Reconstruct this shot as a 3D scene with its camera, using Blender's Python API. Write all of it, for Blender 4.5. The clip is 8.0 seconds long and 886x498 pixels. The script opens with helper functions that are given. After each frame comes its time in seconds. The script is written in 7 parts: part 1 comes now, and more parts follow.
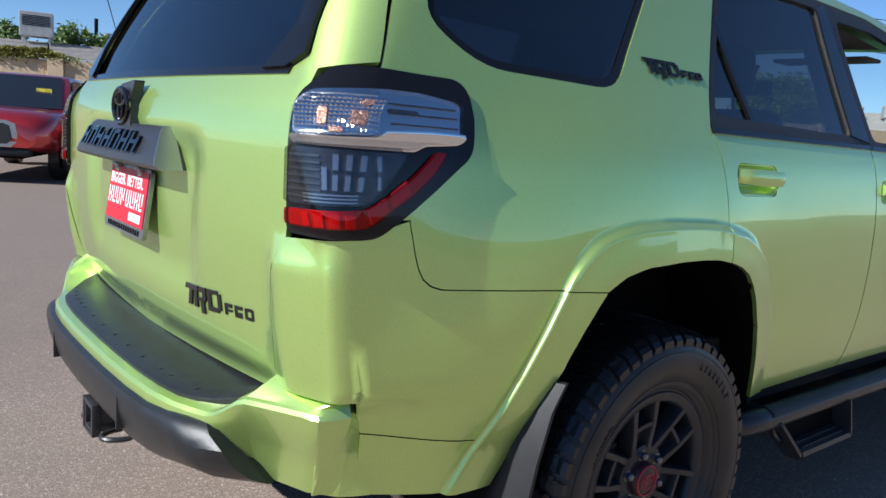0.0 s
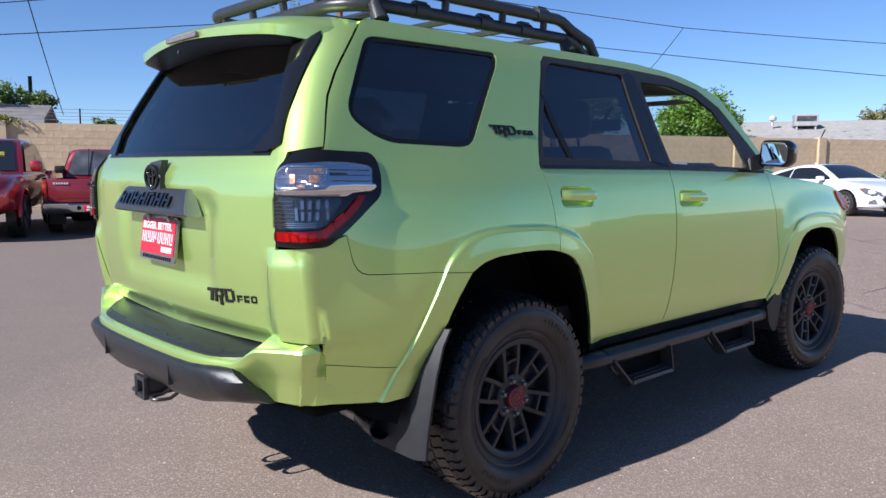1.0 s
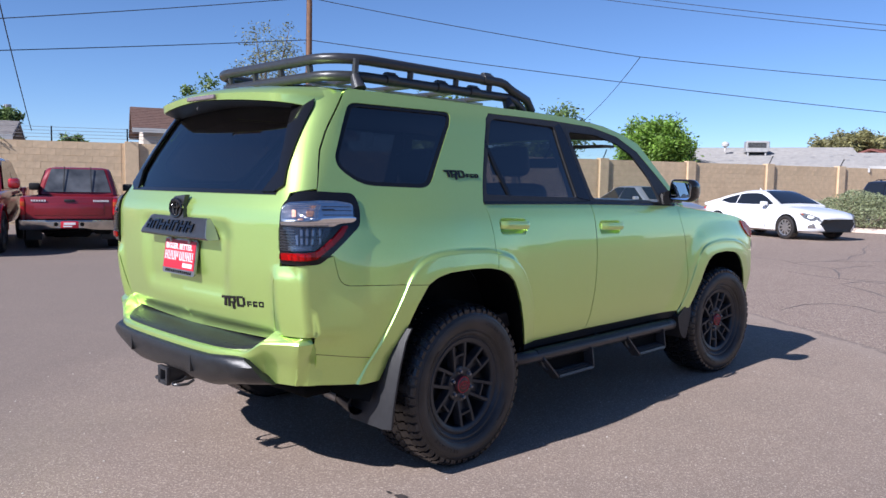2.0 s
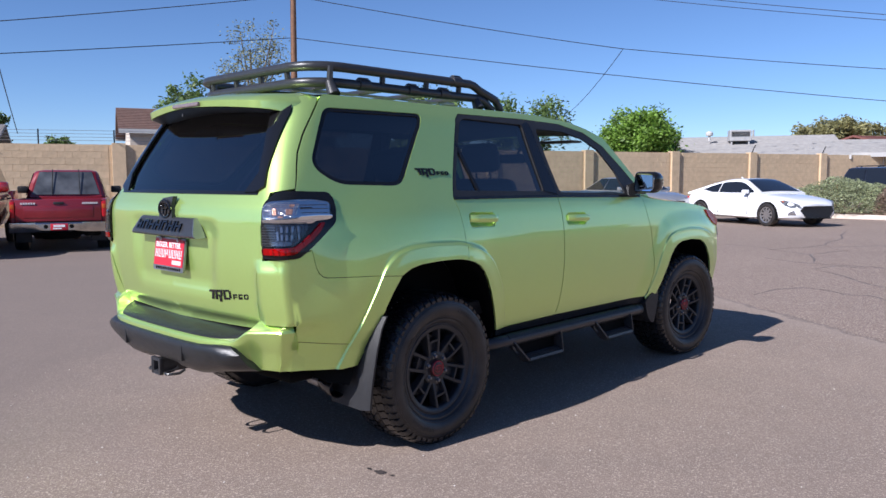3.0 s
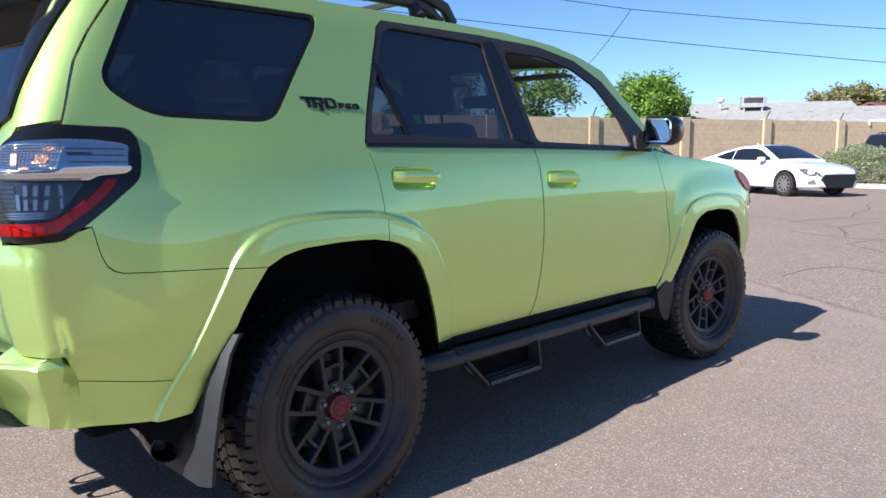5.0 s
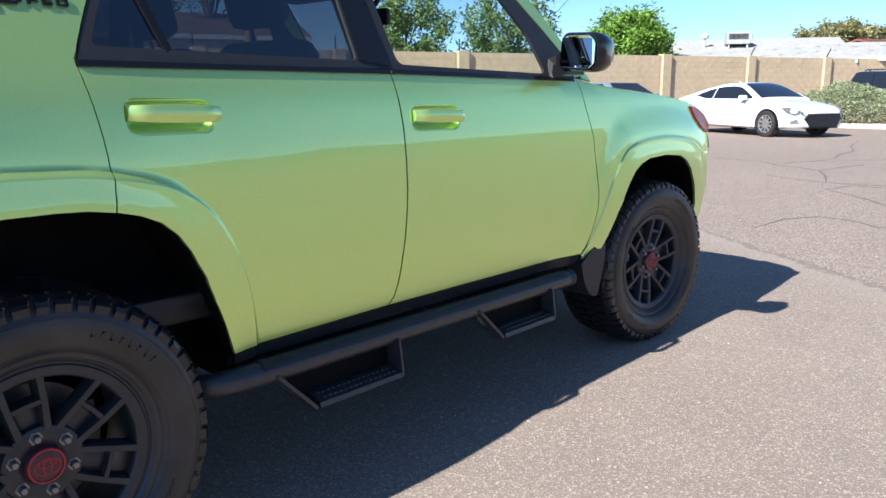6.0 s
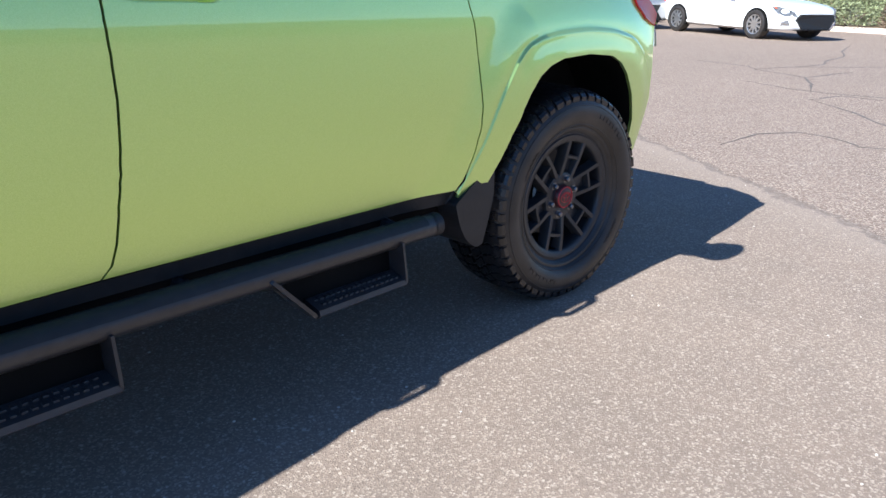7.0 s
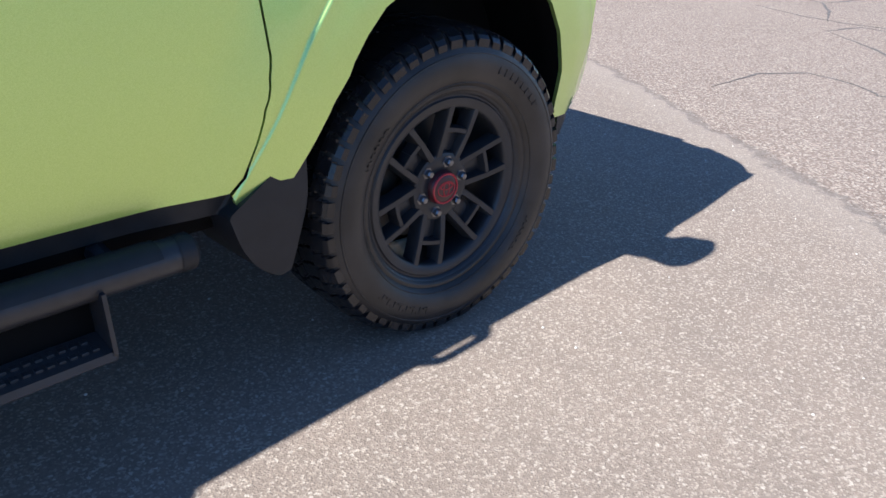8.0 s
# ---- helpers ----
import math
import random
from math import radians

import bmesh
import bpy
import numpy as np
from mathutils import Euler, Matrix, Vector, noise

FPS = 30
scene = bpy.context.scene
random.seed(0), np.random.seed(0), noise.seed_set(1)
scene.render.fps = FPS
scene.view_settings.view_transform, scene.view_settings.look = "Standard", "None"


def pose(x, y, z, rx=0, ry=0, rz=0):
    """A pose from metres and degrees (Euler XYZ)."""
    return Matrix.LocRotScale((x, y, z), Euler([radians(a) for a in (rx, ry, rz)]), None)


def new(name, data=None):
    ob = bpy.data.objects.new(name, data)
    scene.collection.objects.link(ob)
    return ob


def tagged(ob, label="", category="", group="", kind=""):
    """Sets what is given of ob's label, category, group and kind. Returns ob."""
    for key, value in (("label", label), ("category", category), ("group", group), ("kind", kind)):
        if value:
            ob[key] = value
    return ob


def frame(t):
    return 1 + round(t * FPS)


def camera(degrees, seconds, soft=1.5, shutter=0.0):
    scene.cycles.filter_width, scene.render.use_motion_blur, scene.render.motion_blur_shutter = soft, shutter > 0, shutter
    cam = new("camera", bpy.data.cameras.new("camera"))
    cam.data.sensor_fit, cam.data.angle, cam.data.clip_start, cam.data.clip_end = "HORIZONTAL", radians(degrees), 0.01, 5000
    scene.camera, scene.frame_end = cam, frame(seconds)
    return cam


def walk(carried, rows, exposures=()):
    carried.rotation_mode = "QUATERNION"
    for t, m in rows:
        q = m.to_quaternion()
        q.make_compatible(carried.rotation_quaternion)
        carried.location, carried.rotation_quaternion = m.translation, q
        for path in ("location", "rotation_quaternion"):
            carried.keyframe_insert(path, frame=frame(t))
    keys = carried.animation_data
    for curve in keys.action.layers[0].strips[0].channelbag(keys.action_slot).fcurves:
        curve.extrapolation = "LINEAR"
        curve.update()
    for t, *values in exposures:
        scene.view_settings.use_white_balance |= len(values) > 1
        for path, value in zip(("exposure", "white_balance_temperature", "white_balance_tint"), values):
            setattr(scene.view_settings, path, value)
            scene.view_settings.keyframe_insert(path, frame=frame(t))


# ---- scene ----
from mathutils.geometry import delaunay_2d_cdt

cam = camera(60.48, 8.0)
PATH = [
    (0, -1.575, -1.982, 1.218, -38.63, -8.62, -3.95),
    (0.5, -1.896, -2.396, 1.269, -41.46, -7.08, -1.87),
    (1, -2.151, -2.819, 1.274, -42.93, -6.19, -0.20),
    (1.5, -2.455, -3.091, 1.290, -44.45, -5.09, -0.68),
    (2, -2.680, -3.397, 1.358, -45.51, -4.79, -0.96),
    (2.2, -2.755, -3.521, 1.348, -45.81, -4.84, -0.56),
    (3.3, -2.803, -3.646, 1.378, -46.24, -5.29, 0.32),
    (3.5, -2.748, -3.569, 1.362, -45.73, -5.35, 0.12),
    (4, -2.458, -3.303, 1.335, -44.97, -6.41, 0.24),
    (4.2, -2.279, -3.265, 1.309, -44.91, -6.85, 0.68),
    (5.3, -1.250, -2.831, 1.247, -46.25, -7.92, 0.06),
    (5.5, -1.043, -2.815, 1.243, -46.37, -8.78, 0.16),
    (6, -0.539, -2.653, 1.209, -46.99, -11.75, 0.35),
    (6.5, -0.018, -2.513, 1.170, -48.29, -15.76, 0.23),
    (7, 0.456, -2.406, 1.135, -47.87, -19.41, -1.30),
    (7.5, 0.965, -2.241, 1.109, -48.60, -22.40, -2.22),
    (8, 1.454, -2.110, 1.088, -47.03, -25.95, -3.30),
]
EXPOSURES = [(0.0, 0.60, 5900, 8), (1.5, 0.70, 5880, 16), (3.5, 0.54, 5880, 16), (4.2, 0.62, 5880, 15), (5.5, 1.16, 5930, 8), (7.0, 1.28, 5850, 6), (8.0, 1.33, 5800, 6)]
walk(cam, [(t, pose(x, y, z, 90 + pitch, roll, yaw)) for t, x, y, z, yaw, pitch, roll in PATH], EXPOSURES)

# ---- light ----
SUN_WAY = Vector((1.27, -0.115, -1.0)).normalized()
world = bpy.data.worlds.new("world")
scene.world = world
world.use_nodes = True
_sky = world.node_tree.nodes.new("ShaderNodeTexSky")
_sky.sky_type, _sky.sun_disc = "NISHITA", False
_sky.sun_elevation = math.asin(-SUN_WAY.z)
_sky.sun_rotation = math.atan2(-SUN_WAY.x, -SUN_WAY.y)
_sky.air_density, _sky.dust_density, _sky.ozone_density = 0.75, 0.0, 6.0
_back = world.node_tree.nodes["Background"]
_back.inputs["Strength"].default_value = 0.081
world.node_tree.links.new(_sky.outputs["Color"], _back.inputs["Color"])
_lamp = bpy.data.lights.new("sun", "SUN")
_lamp.energy, _lamp.angle, _lamp.color = 4.8, radians(0.53), (1.0, 0.95, 0.87)
sun = new("sun", _lamp)
sun.matrix_world = Matrix.Translation((-12, 3, 10)) @ SUN_WAY.to_track_quat("-Z", "Y").to_matrix().to_4x4()

# ---- materials ----
def material(name, colour, rough=0.5, metal=0.0, vary=0.0, scale=8.0, bump=0.0, bump_scale=60.0, coat=0.0, spec=0.5, dirt=None, dirt_scale=1.5, dirt_cut=0.55, random=0.0):
    """A principled surface: grain and broad stains in the colour, fine relief in the normal."""
    m = bpy.data.materials.new(name)
    m.use_nodes = True
    t = m.node_tree
    n, link = t.nodes, t.links.new
    p = n["Principled BSDF"]
    p.inputs["Roughness"].default_value, p.inputs["Metallic"].default_value = rough, metal
    p.inputs["Specular IOR Level"].default_value = spec
    p.inputs["Coat Weight"].default_value, p.inputs["Coat Roughness"].default_value = coat, 0.03
    c = (*colour, 1)
    p.inputs["Base Color"].default_value = c
    co = n.new("ShaderNodeTexCoord")
    out = None
    if vary:
        a = n.new("ShaderNodeTexNoise")
        a.inputs["Scale"].default_value, a.inputs["Detail"].default_value = scale, 6
        link(co.outputs["Object"], a.inputs["Vector"])
        ramp = n.new("ShaderNodeMapRange")
        ramp.inputs["From Min"].default_value, ramp.inputs["From Max"].default_value = 0.3, 0.7
        ramp.inputs["To Min"].default_value, ramp.inputs["To Max"].default_value = 1 - vary, 1 + vary
        link(a.outputs["Fac"], ramp.inputs["Value"])
        mul = n.new("ShaderNodeVectorMath")
        mul.operation = "SCALE"
        mul.inputs[0].default_value = colour
        link(ramp.outputs[0], mul.inputs["Scale"])
        out = mul.outputs[0]
        if random:
            info = n.new("ShaderNodeObjectInfo")
            r2 = n.new("ShaderNodeMapRange")
            r2.inputs["To Min"].default_value, r2.inputs["To Max"].default_value = 1 - random, 1 + random
            link(info.outputs["Random"], r2.inputs["Value"])
            m2 = n.new("ShaderNodeVectorMath")
            m2.operation = "SCALE"
            link(out, m2.inputs[0])
            link(r2.outputs[0], m2.inputs["Scale"])
            out = m2.outputs[0]
    if dirt:
        a = n.new("ShaderNodeTexNoise")
        a.inputs["Scale"].default_value, a.inputs["Detail"].default_value = dirt_scale, 8
        link(co.outputs["Object"], a.inputs["Vector"])
        r = n.new("ShaderNodeMapRange")
        r.inputs["From Min"].default_value, r.inputs["From Max"].default_value = dirt_cut, dirt_cut + 0.2
        link(a.outputs["Fac"], r.inputs["Value"])
        mix = n.new("ShaderNodeMix")
        mix.data_type = "RGBA"
        if out:
            link(out, mix.inputs["A"])
        else:
            mix.inputs["A"].default_value = c
        mix.inputs["B"].default_value = (*dirt, 1)
        link(r.outputs[0], mix.inputs["Factor"])
        out = mix.outputs["Result"]
    if out:
        link(out, p.inputs["Base Color"])
    if bump:
        a = n.new("ShaderNodeTexNoise")
        a.inputs["Scale"].default_value, a.inputs["Detail"].default_value = bump_scale, 4
        link(co.outputs["Object"], a.inputs["Vector"])
        b = n.new("ShaderNodeBump")
        b.inputs["Strength"].default_value, b.inputs["Distance"].default_value = 1.0, bump
        link(a.outputs["Fac"], b.inputs["Height"])
        link(b.outputs["Normal"], p.inputs["Normal"])
    return m


def tinted_glass(name, tint, gloss=0.04, rough=0.0):
    """Thin window glass: lets tinted light through and mirrors the sky, more so at a glance."""
    m = bpy.data.materials.new(name)
    m.use_nodes = True
    t = m.node_tree
    t.nodes.clear()
    out, mix = t.nodes.new("ShaderNodeOutputMaterial"), t.nodes.new("ShaderNodeMixShader")
    a, b, f = t.nodes.new("ShaderNodeBsdfTransparent"), t.nodes.new("ShaderNodeBsdfGlossy"), t.nodes.new("ShaderNodeLayerWeight")
    a.inputs["Color"].default_value = (*tint, 1)
    b.inputs["Roughness"].default_value = rough
    f.inputs["Blend"].default_value = 0.5
    p, q = t.nodes.new("ShaderNodeMath"), t.nodes.new("ShaderNodeMath")
    p.operation, q.operation = "POWER", "MULTIPLY_ADD"
    p.inputs[1].default_value = 5.0
    q.inputs[1].default_value, q.inputs[2].default_value = 1 - gloss, gloss
    t.links.new(f.outputs["Facing"], p.inputs[0])
    t.links.new(p.outputs[0], q.inputs[0])
    t.links.new(q.outputs[0], mix.inputs[0])
    t.links.new(a.outputs[0], mix.inputs[1])
    t.links.new(b.outputs[0], mix.inputs[2])
    t.links.new(mix.outputs[0], out.inputs[0])
    return m


def lens(name, colour, rough=0.02):
    m = material(name, colour, rough)
    p = m.node_tree.nodes["Principled BSDF"]
    p.inputs["Transmission Weight"].default_value = 1.0
    p.inputs["IOR"].default_value = 1.35
    return m


def car_paint(name, colour, flake):
    """Metallic lacquer: flakes that sparkle a little under a clear coat."""
    m = material(name, colour, 0.36, 0.76, coat=1.0)
    t = m.node_tree
    n, link = t.nodes, t.links.new
    p = n["Principled BSDF"]
    co, v = n.new("ShaderNodeTexCoord"), n.new("ShaderNodeTexVoronoi")
    v.inputs["Scale"].default_value = 900
    link(co.outputs["Object"], v.inputs["Vector"])
    mix = n.new("ShaderNodeMix")
    mix.data_type = "RGBA"
    mix.inputs["A"].default_value, mix.inputs["B"].default_value = (*colour, 1), (*flake, 1)
    sep = n.new("ShaderNodeSeparateColor")
    link(v.outputs["Color"], sep.inputs[0])
    link(sep.outputs[0], mix.inputs["Factor"])
    link(mix.outputs["Result"], p.inputs["Base Color"])
    wave = n.new("ShaderNodeTexNoise")
    wave.inputs["Scale"].default_value = 3.0
    link(co.outputs["Object"], wave.inputs["Vector"])
    b = n.new("ShaderNodeBump")
    b.inputs["Strength"].default_value, b.inputs["Distance"].default_value = 0.25, 0.004
    link(wave.outputs["Fac"], b.inputs["Height"])
    link(b.outputs["Normal"], p.inputs["Coat Normal"])
    p.inputs["Coat IOR"].default_value = 1.75
    return m


LIME = car_paint("lime_metallic_paint", (0.53, 0.75, 0.19), (0.62, 0.83, 0.25))
RED_PAINT = car_paint("red_paint", (0.55, 0.018, 0.020), (0.62, 0.03, 0.03))
MAROON = material("faded_maroon_paint", (0.20, 0.007, 0.014), 0.38, 0.1, vary=0.15, scale=3, coat=0.6)
WHITE_PAINT = material("white_paint", (0.80, 0.80, 0.80), 0.3, coat=1.0, vary=0.02, scale=2)
SILVER_PAINT = material("silver_paint", (0.45, 0.46, 0.48), 0.3, 0.6, coat=1.0)
DARK_PAINT = material("dark_blue_black_paint", (0.012, 0.014, 0.022), 0.3, coat=1.0)
APRON = material("satin_black_bumper_plastic", (0.016, 0.017, 0.019), 0.34, 0.0, vary=.25, scale=30, bump=.0006, bump_scale=500)
PLASTIC = material("black_textured_plastic", (0.021, 0.021, 0.023), 0.48, spec=0.32, vary=0.15, scale=30, bump=0.0006, bump_scale=700)
GREY_PLASTIC = material("worn_grey_black_plastic", (0.034, 0.034, 0.036), 0.6, vary=0.2, scale=9, bump=0.0006, bump_scale=500)
GLOSS_BLACK = material("gloss_black_trim", (0.008, 0.008, 0.009), 0.14, coat=0.25, spec=0.3)
SATIN_BLACK = material("satin_black_powder_coat", (0.030, 0.030, 0.033), 0.32, vary=0.15, scale=40, bump=0.0003, bump_scale=900)
WHEEL_BLACK = material("matt_black_wheel_paint", (0.024, 0.026, 0.031), 0.36, 0.2, vary=0.2, scale=25)
RUBBER = material("tyre_rubber", (0.020, 0.018, 0.017), 0.42, vary=0.3, scale=18, bump=0.0005, bump_scale=300, dirt=(0.040, 0.034, 0.031), dirt_scale=5, dirt_cut=0.46)
TREAD = material("dressed_tread_rubber", (0.012, 0.012, 0.014), 0.26, vary=0.3, scale=30, bump=0.0008, bump_scale=150, dirt=(0.05, 0.045, 0.042), dirt_scale=9, dirt_cut=0.58)
DARK = material("dark_underbody", (0.006, 0.006, 0.006), 0.85, vary=0.3, scale=6, spec=0.1)
STEEL = material("dull_steel", (0.35, 0.35, 0.36), 0.4, 0.9, vary=0.2, scale=20)
BRIGHT_RED = material("red_badge_enamel", (0.38, 0.016, 0.030), 0.35)
FABRIC = material("black_seat_leather", (0.016, 0.016, 0.018), 0.5, vary=0.15, scale=12, bump=0.0006, bump_scale=200)
LINING = material("grey_headlining", (0.20, 0.20, 0.20), 0.9, vary=0.06, scale=30)
PRIVACY = tinted_glass("privacy_glass", (0.12, 0.125, 0.14), 0.15)
BACK_GLASS = tinted_glass("tinted_rear_glass", (0.09, 0.098, 0.115), 0.17)
CLEAR = tinted_glass("clear_window_glass", (0.80, 0.84, 0.82))
LENS_CLEAR = tinted_glass("clear_lamp_lens", (0.92, 0.92, 0.92))
LENS_SMOKE = tinted_glass("smoked_lamp_lens", (0.62, 0.63, 0.65))
LENS_RED = tinted_glass("red_lamp_lens", (0.75, 0.02, 0.03))
MIRROR = material("mirror_glass", (0.85, 0.86, 0.88), 0.0, 1.0)
AMBER = material("amber_reflector", (0.55, 0.10, 0.02), 0.25, 0.2)
RED_REFLECTOR = material("red_reflector", (0.50, 0.012, 0.02), 0.25, 0.1)
PLATE_RED = material("red_plate_insert", (0.55, 0.016, 0.035), 0.4)
PLATE_WHITE = material("white_print", (0.75, 0.74, 0.74), 0.5)
WHITE_TRIM = material("white_lettering", (0.6, 0.58, 0.58), 0.5)

# ---- mesh helpers ----
def part(name, bm, mat, parent=None, label="", smooth=True, sharp=38):
    """Links a bmesh as one mesh object under a thing or a part."""
    me = bpy.data.meshes.new(name)
    bmesh.ops.recalc_face_normals(bm, faces=bm.faces)
    bm.to_mesh(me)
    bm.free()
    for q in me.polygons:
        q.use_smooth = smooth
    if smooth:
        me.set_sharp_from_angle(angle=radians(sharp))
    me.materials.append(mat)
    ob = new(name, me)
    if parent is not None:
        ob.parent = parent
    if label:
        ob["label"] = label
    return ob


def thing(name, label, category, at=(0, 0, 0, 0), group="", kind=""):
    """An empty at a thing's base: x, y, z and a turn about z."""
    ob = new(name)
    ob.empty_display_size = 0.1
    ob.matrix_basis = pose(at[0], at[1], at[2], 0, 0, at[3] if len(at) > 3 else 0)
    return tagged(ob, label, category, group, kind)


def box(bm, x0, x1, y0, y1, z0, z1, bevel=0.0, m=None):
    r = bmesh.ops.create_cube(bm, size=1.0)
    for v in r["verts"]:
        v.co = Vector(((x0 + x1) / 2 + v.co.x * (x1 - x0), (y0 + y1) / 2 + v.co.y * (y1 - y0), (z0 + z1) / 2 + v.co.z * (z1 - z0)))
    es = list({e for v in r["verts"] for e in v.link_edges})
    vs = r["verts"]
    if bevel:
        out = bmesh.ops.bevel(bm, geom=es, offset=bevel, segments=2, affect="EDGES", profile=0.5)
        vs = list({v for f in out["faces"] for v in f.verts} | {v for v in vs if v.is_valid})
    if m is not None:
        bmesh.ops.transform(bm, matrix=m, verts=vs)
    return bm


def boxes(*args, bevel=0.004):
    bm = bmesh.new()
    for a in args:
        box(bm, *a, bevel=bevel)
    return bm


def tube(bm, pts, r, sides=10, closed=False, caps=True):
    """A round bar along points; r is one radius or one for each point."""
    pts = [Vector(p) for p in pts]
    n = len(pts)
    rs = [r] * n if isinstance(r, (int, float)) else list(r)
    rings = []
    up = None
    for i, p in enumerate(pts):
        a = pts[(i - 1) % n] if (closed or i) else p
        b = pts[(i + 1) % n] if (closed or i < n - 1) else p
        d = (b - a).normalized()
        if up is None:
            up = d.orthogonal().normalized()
        up = (up - d * up.dot(d)).normalized()
        w = d.cross(up)
        rings.append([bm.verts.new(p + rs[i] * (math.cos(k) * up + math.sin(k) * w)) for k in (2 * math.pi * j / sides for j in range(sides))])
    for i in range(n if closed else n - 1):
        a, b = rings[i], rings[(i + 1) % n]
        best = 0
        if closed and i == n - 1:
            best = min(range(sides), key=lambda s: sum((a[j].co - b[(j + s) % sides].co).length for j in range(sides)))
        for j in range(sides):
            bm.faces.new((a[j], a[(j + 1) % sides], b[(j + 1 + best) % sides], b[(j + best) % sides]))
    if caps and not closed:
        bm.faces.new(rings[0][::-1])
        bm.faces.new(rings[-1])
    return bm


def lathe(bm, profile, segments=48, axis="y", centre=(0, 0, 0), close=False):
    """Turns (radius, height) pairs about an axis."""
    c = Vector(centre)
    rings = []
    for k in range(segments):
        a = 2 * math.pi * k / segments
        ring = []
        for r, h in profile:
            if axis == "y":
                v = Vector((r * math.cos(a), h, r * math.sin(a)))
            elif axis == "x":
                v = Vector((h, r * math.cos(a), r * math.sin(a)))
            else:
                v = Vector((r * math.cos(a), r * math.sin(a), h))
            ring.append(bm.verts.new(c + v))
        rings.append(ring)
    m = len(profile)
    for k in range(segments):
        a, b = rings[k], rings[(k + 1) % segments]
        for j in range(m if close else m - 1):
            q = (a[j], a[(j + 1) % m], b[(j + 1) % m], b[j])
            bm.faces.new(q)
    return bm


def prism(bm, outline, h0, h1, place):
    """A flat outline of (a, b), thick from h0 to h1; place(a, b, h) gives the point."""
    lo = [bm.verts.new(place(a, b, h0)) for a, b in outline]
    hi = [bm.verts.new(place(a, b, h1)) for a, b in outline]
    n = len(outline)
    bm.faces.new(lo[::-1])
    bm.faces.new(hi)
    for i in range(n):
        bm.faces.new((lo[i], lo[(i + 1) % n], hi[(i + 1) % n], hi[i]))
    return bm


def loft(bm, sections, cap=True, closed=True):
    """Joins sections of equally many points."""
    rows = [[bm.verts.new(Vector(p)) for p in s] for s in sections]
    n = len(rows[0])
    for a, b in zip(rows, rows[1:]):
        for j in range(n if closed else n - 1):
            bm.faces.new((a[j], a[(j + 1) % n], b[(j + 1) % n], b[j]))
    if cap and closed:
        bm.faces.new(rows[0][::-1])
        bm.faces.new(rows[-1])
    return bm


def rounded(pts, r=0.03, n=5):
    """An outline with its corners rounded; a point may carry its own radius as its third number."""
    out = []
    m = len(pts)
    for i, p in enumerate(pts):
        a, b, c = Vector(pts[i - 1][:2]), Vector(p[:2]), Vector(pts[(i + 1) % m][:2])
        rr = p[2] if len(p) > 2 else r
        d = min(rr, (a - b).length * 0.48, (c - b).length * 0.48)
        if d < 0.002:
            out.append(tuple(b))
            continue
        s, e = b + (a - b).normalized() * d, b + (c - b).normalized() * d
        for k in range(n + 1):
            t = k / n
            out.append(tuple(s * (1 - t) ** 2 + b * 2 * t * (1 - t) + e * t * t))
    return out


def resample(pts, d):
    out = []
    m = len(pts)
    for i in range(m):
        a, b = np.array(pts[i], float), np.array(pts[(i + 1) % m], float)
        k = max(1, int(np.ceil(np.linalg.norm(b - a) / d)))
        out += [tuple(a + (b - a) * j / k) for j in range(k)]
    return out


def in_outline(px, py, poly):
    p = np.asarray(poly)
    x0, y0 = p[:, 0], p[:, 1]
    x1, y1 = np.roll(x0, -1), np.roll(y0, -1)
    px, py = np.asarray(px)[:, None], np.asarray(py)[:, None]
    with np.errstate(divide="ignore", invalid="ignore"):
        cross = ((y0 > py) != (y1 > py)) & (px < (x1 - x0) * (py - y0) / (y1 - y0) + x0)
    return cross.sum(1) % 2 == 1


def line_distance(px, py, poly, closed=False):
    p = np.asarray(poly, float)
    a, b = (p, np.roll(p, -1, 0)) if closed else (p[:-1], p[1:])
    q = np.stack([np.ravel(px), np.ravel(py)], 1)[:, None, :]
    d = b - a
    t = np.clip(((q - a) * d).sum(2) / np.maximum((d * d).sum(1), 1e-12), 0, 1)
    return np.sqrt((((a + t[..., None] * d) - q) ** 2).sum(2)).min(1)


